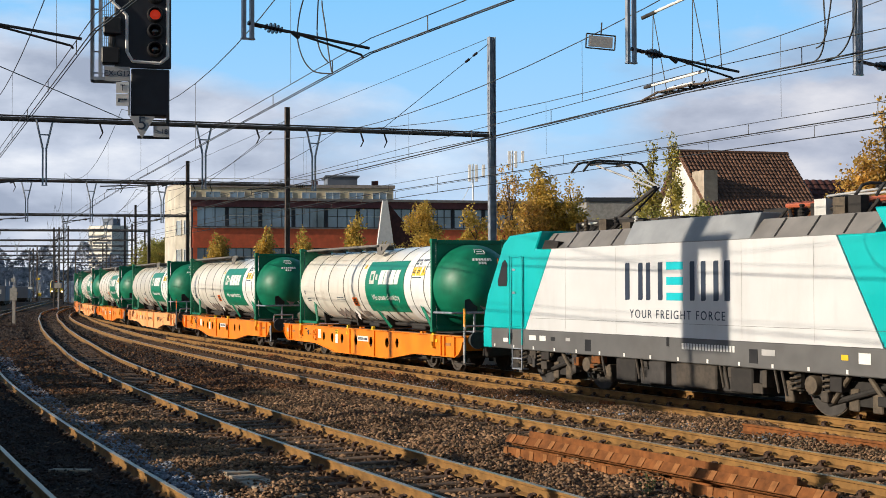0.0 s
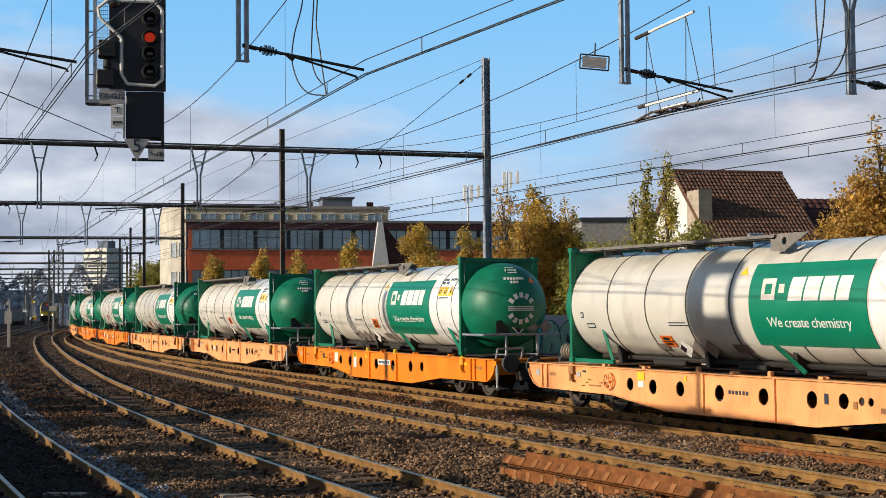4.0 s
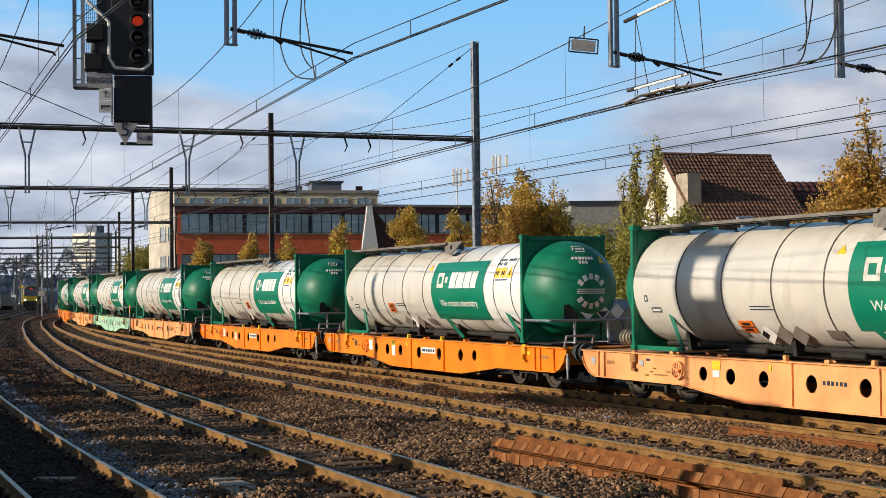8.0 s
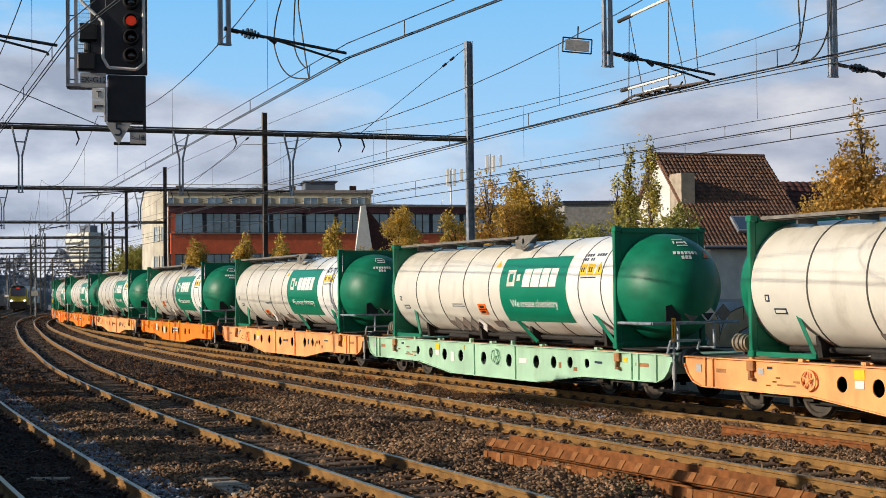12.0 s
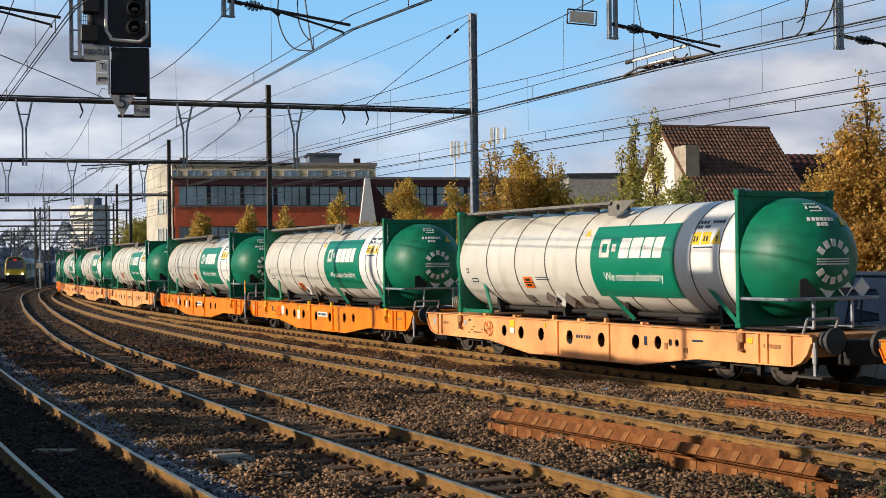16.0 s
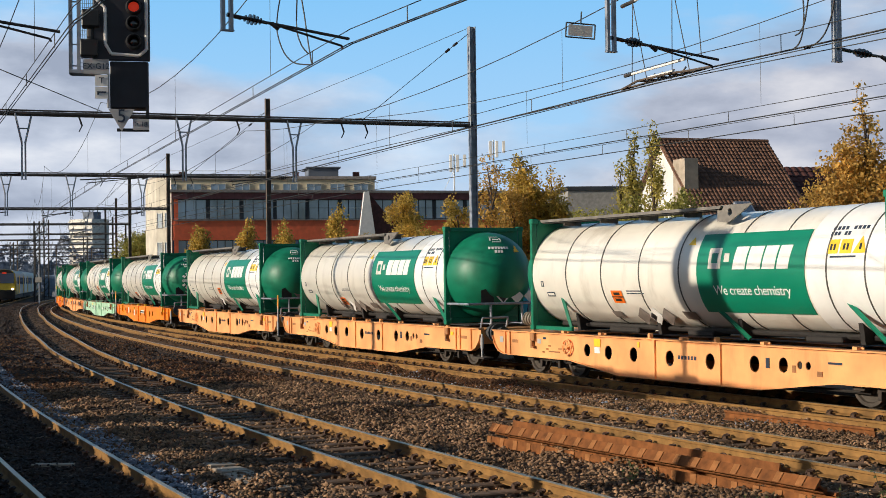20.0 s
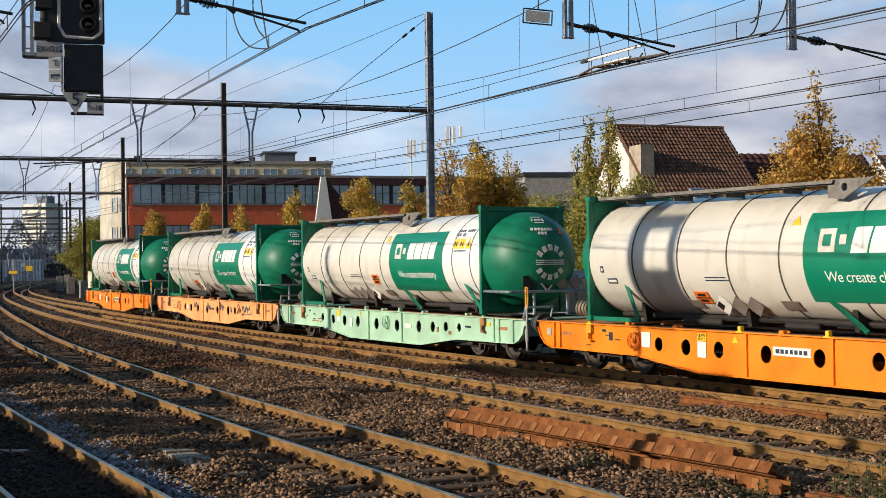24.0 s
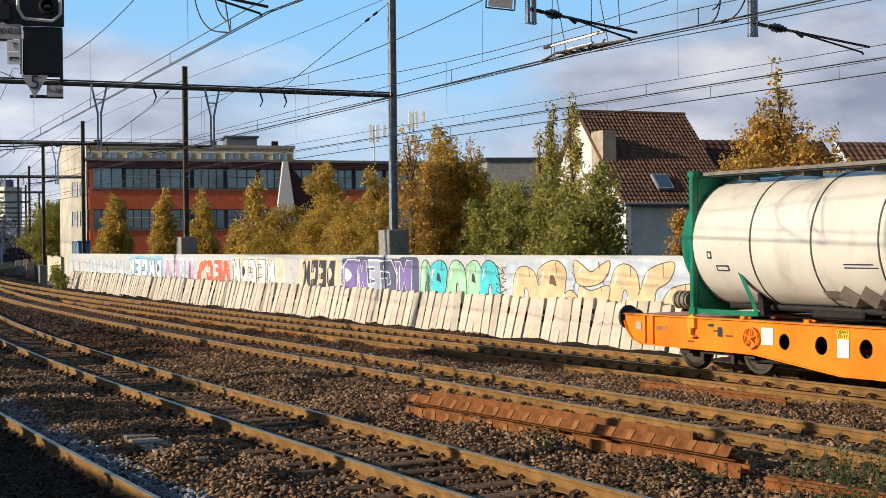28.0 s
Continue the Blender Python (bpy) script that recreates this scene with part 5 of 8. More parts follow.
def make_container(label, emblem, variant, seed):
    root = thing("tank_container", label, "tank container", group="tank containers on the train")
    body = Build()
    body.lathe([(-6.0, TANK_R - 0.02), (-5.95, TANK_R), (6.0, TANK_R), (6.02, TANK_R - 0.02)], 64, "x")
    part("tank", body, M["tank"], root, smooth=True, at=Matrix.Translation((0, 0, TANK_Z)))
    wp = Build()
    on_tank(wp, 4.0, 5.95, -62, 100, TANK_R + 0.003, 26)
    part("repainted_bay", wp, M["tank_white"], root, smooth=True)
    # green ends
    prof = [(5.98, TANK_R - 0.03)]
    for i in range(0, 19):
        t = i / 18 * math.pi / 2
        prof.append((DOME0 + (DOME1 - DOME0) * math.sin(t), max(0.02, (TANK_R - 0.03) * math.cos(t) ** 0.84)))
    d = Build()
    d.lathe(prof, 64, "x")
    part("front_dome", d, M["green"], root, smooth=True, at=Matrix.Translation((0, 0, TANK_Z)))
    prof = [(-5.98, TANK_R - 0.03)]
    for i in range(0, 11):
        t = i / 10 * math.pi / 2
        prof.append((-6.05 - 0.8 * math.sin(t), max(0.02, (TANK_R - 0.03) * math.cos(t) ** 0.84)))
    d = Build()
    d.lathe(prof, 48, "x")
    part("rear_dome", d, M["green"], root, smooth=True, at=Matrix.Translation((0, 0, TANK_Z)))
    # cladding straps
    for x in (-4.38, -2.88, -1.38, 0.07, 1.94, 3.24, 4.52, 5.49):
        s_ = Build()
        w = 0.016
        s_.lathe([(x - w, TANK_R - 0.01), (x - w, TANK_R + 0.012), (x + w, TANK_R + 0.012), (x + w, TANK_R - 0.01)], 64, "x", caps=False)
        part("strap", s_, M["band"], root, smooth=True, at=Matrix.Translation((0, 0, TANK_Z)))
    # end frames
    for x in (-5.98, 6.05):
        for sy in (-1, 1):
            f = Build()
            y0, y1 = sorted((sy * 1.13, sy * 1.275))
            f.box(x - 0.05, x + 0.05, y0, y1, 0.12, TOP - 0.1)
            part("corner_post", f, M["green"], root, bevel=0.012)
            for z in (0.07, TOP - 0.06):
                c = Build()
                y0, y1 = sorted((sy * 1.1, sy * 1.285))
                c.box(x - 0.085, x + 0.085, y0, y1, z - 0.065, z + 0.06)
                part("corner_casting", c, M["green"], root, bevel=0.015)
        for z0, z1 in ((TOP - 0.15, TOP - 0.03), (0.04, 0.2)):
            f = Build()
            f.box(x - 0.07, x + 0.07, -1.08, 1.08, z0, z1)
            part("cross_beam", f, M["green"], root, bevel=0.01)
        pl = plate([(-1.1, 0.2), (1.1, 0.2), (1.1, TOP - 0.15), (-1.1, TOP - 0.15)], [(0, TANK_Z, 1.075)], x - 0.02, x + 0.02)
        pl.v = [(v[1], v[0], v[2]) for v in pl.v]
        part("frame_web", pl, M["green"], root)
    for sy in (-1, 1):
        b = Build()
        b.box(-5.9, -4.25, *sorted((sy * 1.14, sy * 1.21)), 0.02, 0.11)
        part("bottom_rail", b, M["green"], root)
        b = Build()
        b.rod((-4.3, sy * 1.16, 0.06), (-4.85, sy * 1.08, 0.86), 0.05, 4)
        part("brace", b, M["green"], root)
        b = Build()
        b.rod((5.95, sy * 1.15, 0.06), (4.85, sy * 1.06, 0.82), 0.055, 4)
        part("brace", b, M["green"], root)
        b = Build()
        b.rod((1.75, sy * 0.75, 0.02), (1.05, sy * 0.98, 0.62), 0.05, 4)
        part("brace", b, M["green"], root)
    for x in (-4.6, -1.3, 1.5, 4.9):
        sd = Build()
        sd.prism([(-0.75, 0.02), (0.75, 0.02), (0.82, 0.5), (0.45, 0.3), (-0.45, 0.3), (-0.82, 0.5)], "x", x - 0.06, x + 0.06)
        part("saddle", sd, M["under"], root)
    pp = Build()
    pp.rod((-5.6, -0.55, 0.16), (5.6, -0.5, 0.14), 0.06, 8)
    part("drain_pipe", pp, M["under"], root)
    for x, l in ((-3.4, 1.2), (-0.4, 0.9), (3.3, 1.0)):
        pp = Build()
        pp.box(x, x + l, -0.7, -0.2, 0.02, 0.14)
        part("steam_box", pp, M["under"], root, bevel=0.03)
    # roof walkway
    w = Build()
    w.box(-5.9, 1.2, -1.0, -0.35, 2.73, 2.76)
    part("walkway", w, M["walkway"], root)
    w = Build()
    w.prism([(-5.92, 2.715), (1.2, 2.715), (1.24, 2.78), (-5.92, 2.78)], "y", -1.04, -1.01)
    part("walkway_edge", w, M["walkway"], root)
    for k_ in range(4):
        w = Build()
        w.box(-5.9, 1.2, -0.98 + 0.16 * k_, -0.955 + 0.16 * k_, 2.69, 2.728)
        part("walkway_bar", w, M["band"], root)
    for x in (-5.0, -3.4, -1.8, -0.2, 1.1):
        w = Build()
        w.box(x - 0.025, x + 0.025, -0.9, -0.4, 2.6, 2.725)
        part("walkway_support", w, M["band"], root)
    hk = plate([(1.05, 2.46), (1.4, 2.42), (2.15, 2.79), (1.05, 2.79)], [(1.45, 2.64, 0.07)], -0.98, -0.94)
    part("walkway_bracket", hk, M["walkway"], root)
    # green side panel with plain white marks
    g = Build()
    on_tank(g, 0.70, 3.95, -41, 38, TANK_R + 0.016, 18, inset=0.013)
    part("logo_panel", g, M["logo_green"], root, smooth=True)
    rm = TANK_R + 0.018
    for x0, x1 in ((1.86, 2.24), (2.29, 2.70), (2.75, 3.12), (3.17, 3.50)):
        q = Build()
        slope_patch(q, ((x0, 2), (x1, 2), (x1 + 0.07, 23), (x0 + 0.07, 23)), rm)
        part("logo_mark", q, M["white"], root)
    for x0, x1, a0, a1 in ((1.08, 1.18, 3, 22.5), (1.38, 1.48, 3, 22.5), (1.18, 1.38, 3, 8), (1.18, 1.38, 17.5, 22.5), (1.58, 1.74, 9, 17)):
        q = Build()
        slope_patch(q, ((x0, a0), (x1, a0), (x1, a1), (x0, a1)), rm)
        part("logo_square", q, M["tank"], root)
    tank_words("We create chemistry", 0.29, 2.36, -17.5, M["white"], root, spacing=0.93)
    # plates and marks
    q = Build()
    on_tank(q, 4.50, 4.78, 14, 26.5, TANK_R + 0.009, 4)
    part("caution_plate", q, M["yellow"], root)
    q = Build()
    on_tank(q, 4.83, 5.12, 14, 26.5, TANK_R + 0.009, 4)
    part("caution_plate", q, M["yellow"], root)
    q = Build()
    slope_patch(q, ((5.16, 14), (5.50, 14), (5.332, 29), (5.328, 29)), TANK_R + 0.006)
    part("warning_triangle", q, M["yellow"], root)
    for x_ in (4.57, 4.66, 4.90, 4.99, 5.31):
        q = Build()
        on_tank(q, x_, x_ + 0.05, 17, 22.5, TANK_R + 0.012, 3)
        part("caution_mark", q, M["black"], root)
    for a_, xs_ in ((36, (4.48, 0.09, 9)), (30.5, (4.48, 0.075, 6))):
        for k_ in range(xs_[2]):
            if (a_, k_) in ((36, 4), (30.5, 3)):
                continue
            q = Build()
            on_tank(q, xs_[0] + xs_[1] * k_ * 1.15, xs_[0] + xs_[1] * (k_ * 1.15 + 0.8), a_, a_ + 3.6, TANK_R + 0.008, 3)
            part("lettering_bar", q, M["ink"], root)
    q = Build()
    on_tank(q, 4.6, 5.25, 10.5, 12, TANK_R + 0.008, 3)
    part("lettering_bar", q, M["ink"], root)
    q = Build()
    slope_patch(q, ((0.28, 27), (0.52, 27), (0.401, 36), (0.399, 36)), TANK_R + 0.006)
    part("warning_triangle", q, M["yellow"], root)
    for x, a, hw, ha in ((-5.5, -11, 0.06, 3.2), (-5.2, -23, 0.17, 2.8)):
        q = Build()
        on_tank(q, x - hw, x + hw, a - ha, a + ha, TANK_R + 0.007, 3)
        fr_ = part("lifting_label", q, M["ink"], root)
        q = Build()
        on_tank(q, x - hw + 0.03, x + hw - 0.03, a - ha + 1.4, a + ha - 1.4, TANK_R + 0.009, 3)
        part("label_field", q, M["tank"], fr_)
    px, pa = ((-2.4, -40), (-0.45, -25), (-2.35, -25))[variant]
    q = Build()
    on_tank(q, px - 0.21, px + 0.21, pa - 7, pa + 7, TANK_R + 0.02, 3)
    part("hazard_plate", q, M["hazard_orange"], root)
    for a in (pa - 3.4, pa, pa + 3.4):
        q = Build()
        w = 0.21 if a == pa else 0.12
        on_tank(q, px - w, px + w, a - 0.6 - (0.9 if a != pa else 0), a + 0.6 + (0.9 if a != pa else 0), TANK_R + 0.023, 2)
        part("hazard_plate_bar", q, M["black"], root)
    for da in (-2, 2):
        x0, x1 = ((-2.1, -1.4), (-2.2, -1.45), (-1.95, -1.3))[variant]
        q = Build()
        on_tank(q, x0, x1 - 0.1 * (da > 0), -20.5 + da * 0.7, -19.5 + da * 0.7, TANK_R + 0.008, 2)
        part("lettering_bar", q, M["ink"], root)
    for i, x in enumerate(((-1.88, -1.42, -0.98), (-2.35, -1.88, -1.42, -0.96), (-1.7, -1.24, -0.8))[variant]):
        q = Build()
        a = math.radians(-48)
        m = Matrix.Translation((x, -(TANK_R + 0.05) * math.cos(a), TANK_Z + (TANK_R + 0.05) * math.sin(a))) @ pose(0, 0, 0, 34, 0, 0) @ pose(0, 0, 0, 0, 45, 0)
        q.box(-0.17, 0.17, -0.008, 0.008, -0.17, 0.17, m=m)
        white = i == (0, 3, 1)[variant]
        pc = part("placard", q, M["white"] if white else M["placard"], root)
        if white:
            q = Build()
            q.box(-0.15, 0.02, -0.012, -0.008, -0.15, 0.02, m=m)
            part("placard_mark", q, M["black"], pc)
    q = Build()
    on_tank(q, -0.2, 0.25, -52, -41, TANK_R + 0.03, 3)
    part("data_plate", q, M["placard"], root)
    q = Build()
    on_tank(q, -2.9, -2.55, -53, -43, TANK_R + 0.03, 3)
    part("data_plate", q, M["placard"], root)
    # marks on the front dome
    q = Build()
    q.prism([(-0.76, 0.62), (-0.36, 0.62), (-0.36, 0.98), (-0.47, 1.01), (-0.49, 1.15), (-0.60, 1.15), (-0.62, 1.01), (-0.76, 0.98)], "x", 7.30, 7.32)
    part("placard_holder", q, M["black"], root)
    for i in range(3):
        y = -0.08 + 0.44 * i
        m = Matrix.Translation((7.36, y, 0.80)) @ pose(0, 0, 0, 45, 0, 0)
        q = Build()
        q.box(-0.006, 0.006, -0.15, 0.15, -0.15, 0.15, m=m)
        white = i == seed % 3
        pc = part("placard", q, M["white"] if white or seed % 2 else M["placard"], root)
        if white:
            q = Build()
            q.prism([(-0.16, 0.01), (0.16, 0.01), (0, -0.16)], "x", 7.367, 7.37, m=Matrix.Translation((0, y, 0.80)))
            part("placard_mark", q, M["black"], pc)
    for w_, y0, z in ((0.66, -0.42, 2.16), (0.3, -0.28, 2.06)):
        n = int(w_ / 0.085)
        for j in range(n):
            dome_patch("lettering_bar", y0 + j * 0.085, z, 0.062, 0.085, "white", root)
    for dy, dz, w_, h_ in ((0, 0.07, 0.26, 0.03), (0, -0.07, 0.26, 0.03), (-0.14, 0, 0.03, 0.12), (0.14, 0, 0.03, 0.12), (0, 0, 0.17, 0.05)):
        dome_patch("lifting_mark", -0.14 + dy, 2.40 + dz, w_, h_, "white", root)
    for j in range(4):
        dome_patch("warning_triangle", 0.38, 2.06 + 0.045 * j, 0.19 - 0.05 * j, 0.047, "yellow" if seed % 2 else "hazard_orange", root)
    if emblem:
        for a0, a1, r_ in ((35, 145, 0.37), (215, 325, 0.37)):
            for i in range(5):
                a = math.radians(a0 + (a1 - a0) * i / 4)
                dome_patch("emblem_mark", -0.06 + r_ * math.cos(a), 1.33 + r_ * math.sin(a), 0.11, 0.15, "white", root, turn=90 - math.degrees(a))
        for z in (1.38, 1.33, 1.28):
            for k_ in range(4):
                dome_patch("emblem_bar", -0.36 + 0.2 * k_, z, 0.2, 0.026, "white", root)
    # front rail and piping
    r_ = Build()
    for a, c in (((6.1, -1.2, 0.60), (7.4, -1.2, 0.60)), ((7.4, -1.2, 0.60), (7.4, 1.2, 0.60)), ((7.4, 1.2, 0.6), (6.1, 1.2, 0.6))):
        r_.rod(a, c, 0.035, 8)
    part("front_rail", r_, M["steel"], root)
    for y in (-0.5, 0.5):
        r_ = Build()
        r_.rod((7.4, y, 0.60), (7.4, y, 0.03), 0.035, 8)
        r_.rod((7.4, y, 0.03), (6.6, y, 0.0), 0.035, 8)
        part("rail_leg", r_, M["steel"], root)
    r_ = Build()
    r_.box(6.05, 7.35, -1.16, 1.16, 0.0, 0.03)
    part("front_deck", r_, M["under"], root)
    v = Build()
    v.rod((-6.2, -0.7, 0.3), (-6.7, -0.7, 0.3), 0.09, 10)
    v.rod((-6.6, -0.7, 0.3), (-6.6, -1.0, 0.3), 0.13, 10)
    v.rod((-6.35, -0.95, 0.26), (-6.75, -0.95, 0.26), 0.15, 14)
    part("outlet_valve", v, M["valve"], root, "dull silver outlet valve", smooth=True)
    for x_ in (-6.42, -6.55, -6.68):
        v = Build()
        v.rod((x_ - 0.02, -0.95, 0.26), (x_ + 0.02, -0.95, 0.26), 0.185, 14)
        part("valve_flange", v, M["valve"], root, smooth=True)
    v = Build()
    v.rod((-6.75, -0.4, 0.75), (-6.3, -0.4, 0.75), 0.05, 8)
    v.rod((-6.75, -0.4, 0.75), (-6.75, -0.4, 0.05), 0.05, 8)
    part("vapour_pipe", v, M["under"], root, smooth=True)
    return root


# right frames of the containers along the train, and the paint of the wagons below
FRAMES = [-35.3, -17.2, 0.72, 18.73, 36.3, 53.9, 70.85, 88.0, 105.95, 122.6, 139.2, 156.8, 174.7, 191.95, 209.0, 226.9, 243.8, 260.75, 278.75, 295.55, 312.12, 329.6]
# where the hazard plate hangs: 0 low and far from the logo, 1 beside the logo, 2 higher and far from the logo
PLATES = "1101102101022012010101"
PAINTS = "ooaoaaooagaoaooaaaogao"
EMBLEM = {3, 6, 12, 13, 14, 18, 19, 20, 21}
SPEED = 14.06
MOVERS = []
wagon_of = {"o": make_wagon(M["orange"], "bright orange container wagon on two bogies", "o"),
            "a": make_wagon(M["pale_orange"], "faded pale orange container wagon on two bogies", "a"),
            "g": make_wagon(M["mint"], "faded mint green container wagon on two bogies", "g")}
tank_of = {}
for emb in (False, True):
    for v_ in sorted({int(c_) for k_, c_ in enumerate(PLATES) if (k_ in EMBLEM) == emb}):
        tank_of[emb, v_] = make_container("cream tank container with green frame and " + ("round emblem on dome" if emb else "plain green dome"), emb, v_, 3 + v_ + 2 * emb)
used, raised = set(), []
for i, (fr, pc) in enumerate(zip(FRAMES, PAINTS)):
    src = wagon_of[pc]
    wob = src if src not in used else copy_thing(src, Matrix())
    used.add(src)
    if i in (0, 2, 9, 14, 17, 19, 21):
        raised.append(wob)
    if i == 20:
        scrawled = wob
    MOVERS.append((wob, fr + 5.82, 0.0))
    src = tank_of[i in EMBLEM, int(PLATES[i])]
    tob = src if src not in used else copy_thing(src, Matrix())
    used.add(src)
    MOVERS.append((tob, fr + 6.05, 1.14))

for i, wob in enumerate(raised):
    raise_post(wob, "hazard_orange" if i == 1 else "amber")
# black scrawled tags on the side of one faded wagon
for x0, w_, turns, seed_ in ((-0.35, 0.45, 3, 1), (1.35, 0.75, 4, 5), (4.35, 0.9, 5, 9), (-2.3, 0.35, 2, 12)):
    rs_ = random.Random(seed_)
    pts_ = [(x0 + w_ * (k_ / (2 * turns) - 0.5) + rs_.uniform(-0.06, 0.06), (0.72 if k_ % 2 else 0.93) + rs_.uniform(-0.07, 0.05)) for k_ in range(2 * turns + 1)]
    part("graffiti_tag", Build().tube([Vector((x_, -1.196, z_)) for x_, z_ in slack(pts_)], 0.013), M["ink"], scrawled)
part("graffiti_tag", Build().tube([Vector((x_, -1.196, z_)) for x_, z_ in slack([(3.65, 0.62), (4.2, 0.60), (4.9, 0.63), (5.0, 0.70)])], 0.012), M["ink"], scrawled)
part("graffiti_tag", Build().tube([Vector((3.45 + 0.17 * math.cos(k_ * 0.5), -1.196, 0.8 + 0.17 * math.sin(k_ * 0.5))) for k_ in range(14)], 0.014), M["rust"], scrawled)


def ride(ob, s, z):
    """Moves a thing of the freight train along the line at the train's speed."""
    rows = []
    for i in range(29):
        d = s - SPEED * (i - 3.0) + {26: 0.15, 27: 0.4, 28: 0.65}.get(i, 0.0)
        front, back = line(d - 5.5), line(d + 5.5)
        mid = (front + back) / 2
        turn = math.degrees(math.atan2(front.y - back.y, front.x - back.x))
        rows.append((float(i), pose(mid.x, mid.y, z, 0, 0, turn)))
    walk(ob, rows)

# ---- the electric locomotive at the head of the train ----


def make_loco():
    root = thing("locomotive", "teal and white electric locomotive with a raised pantograph", "locomotive")
    W = 1.47
    sill = Build()
    sill.box(-8.4, 8.4, -W, W, 0.87, 1.40)
    part("sill", sill, M["loco_grey"], root, bevel=0.02)
    sides = Build()
    sides.prism([(-6.57, 1.402), (5.95, 1.402), (4.8, 3.45), (-5.25, 3.45)], "y", -W, W)
    part("side_panel", sides, M["loco_white"], root)
    for sx in (-1, 1):
        c = Build()
        xt, xb_ = (-4.81, -5.96) if sx > 0 else (-5.26, -6.58)
        o = [(-8.85, 1.402), (-8.82, 1.7), (-8.6, 2.3), (-7.72, 3.65), (-7.4, 3.85), (-5.75, 3.92), (-6.05, 3.47), (xt, 3.452), (xb_, 1.402)]
        o = [(x * -sx, z) for x, z in o]
        c.prism(o, "y", -W + 0.004, W - 0.004)
        cab = part("cab", c, M["teal"], root, bevel=0.03)
        cc = Build()
        cc.prism([(x * -sx, z) for x, z in ((-8.85, 0.87), (-8.85, 1.40), (-8.41, 1.40), (-8.41, 0.87))], "y", -W, W)
        part("nose_corner", cc, M["teal"], root, bevel=0.02)
        w = Build()
        w.prism([(x * -sx, z) for x, z in ((-7.98, 2.52), (-7.55, 2.52), (-7.5, 2.65), (-7.5, 3.12), (-7.62, 3.22), (-7.75, 3.16), (-8.02, 2.66))], "y", -W - 0.006, -W + 0.02)
        part("cab_window", w, M["black"], cab, "black tinted cab side window")
        for x in (-7.3, -6.65):
            d = Build()
            d.rod((x * -sx, -W - 0.05, 1.0), (x * -sx, -W - 0.05, 3.3), 0.02, 7)
            part("grab_rail", d, M["teal"], cab)
        dd = Build()
        dd.box(*sorted((-7.22 * -sx, -6.63 * -sx)), -W - 0.012, -W + 0.01, 1.46, 3.28)
        part("cab_door", dd, M["teal"], cab, bevel=0.01)
        hd = Build()
        for z in (2.35, 2.95):
            hd.box(*sorted((-7.2 * -sx, -7.05 * -sx)), -W - 0.03, -W - 0.008, z - 0.03, z + 0.03)
        part("door_handle", hd, M["steel"], cab)
        st = Build()
        for z in (0.35, 0.62, 0.88):
            st.box(*sorted((-7.25 * -sx, -6.75 * -sx)), -W - 0.02, -W + 0.2, z, z + 0.03)
        for x in (-7.25, -6.75):
            st.box(*sorted((x * -sx, (x + 0.03) * -sx)), -W - 0.02, -W, 0.35, 1.0)
        part("step", st, M["steel"], cab)
        for sy in (-0.88, 0.88):
            bf = Build()
            bf.rod((sx * 8.85, sy, 1.05), (sx * 9.35, sy, 1.05), 0.13, 14)
            bf.rod((sx * 9.35, sy, 1.05), (sx * 9.45, sy, 1.05), 0.26, 18)
            part("buffer", bf, M["under"], root, smooth=True)
        # bogie
        bx0 = sx * 5.22
        b = Build()
        for sy in (-1, 1):
            y0, y1 = sorted((sy * 1.02, sy * 1.16))
            b.prism([(bx0 - 2.0, 0.75), (bx0 + 2.0, 0.75), (bx0 + 1.9, 0.5), (bx0 + 0.7, 0.45), (bx0 + 0.4, 0.3), (bx0 - 0.4, 0.3), (bx0 - 0.7, 0.45), (bx0 - 1.9, 0.5)], "y", y0, y1)
            for ax in (-1.3, 1.3):
                b.box(bx0 + ax - 0.2, bx0 + ax + 0.2, y0 - 0.04, y1 + 0.04, 0.42, 0.8)
                b.rod((bx0 + ax - 0.42, sy * 1.2, 0.55), (bx0 + ax - 0.42, sy * 1.2, 0.9), 0.12, 10)
                b.rod((bx0 + ax + 0.42, sy * 1.2, 0.55), (bx0 + ax + 0.42, sy * 1.2, 0.9), 0.12, 10)
            b.rod((bx0 - 0.9, sy * 1.22, 0.3), (bx0 + 0.8, sy * 1.22, 0.75), 0.06, 8)
        bo = part("bogie", b, M["under"], root)
        for ax in (-1.3, 1.3):
            w = Build()
            for sy in (-0.75, 0.75):
                w.lathe([(sy - 0.065, 0.25), (sy - 0.065, 0.62), (sy + 0.065, 0.62), (sy + 0.065, 0.25)], 28, "y")
            w.rod((0, -1.0, 0), (0, 1.0, 0), 0.1, 10)
            part("wheelset", w, M["loco_gear"], bo, smooth=True, at=Matrix.Translation((bx0 + ax, 0, 0.625)))
        for ax in (-1.3, 1.3):
            xb = Build()
            xb.lathe([(-1.34, 0.05), (-1.32, 0.17), (-1.2, 0.2), (-1.05, 0.2)], 14, "y")
            part("axle_box", xb, M["loco_gear"], bo, smooth=True, at=Matrix.Translation((bx0 + ax, 0, 0.625)))
            rim = Build()
            rim.lathe([(-0.835, 0.5), (-0.83, 0.6), (-0.8, 0.605), (-0.8, 0.5)], 28, "y")
            part("rim", rim, M["dark_steel"], bo, smooth=True, at=Matrix.Translation((bx0 + ax, 0, 0.625)))
            for dx in (-0.45, 0.45):
                spn = Build()
                pts_ = [(bx0 + ax + dx + 0.11 * math.cos(k * 0.7), -1.28 + 0.11 * math.sin(k * 0.7), 0.45 + 0.0115 * k) for k in range(37)]
                spn.tube([Vector(p) for p in pts_], 0.024)
                part("coil_spring", spn, M["loco_gear"], bo)
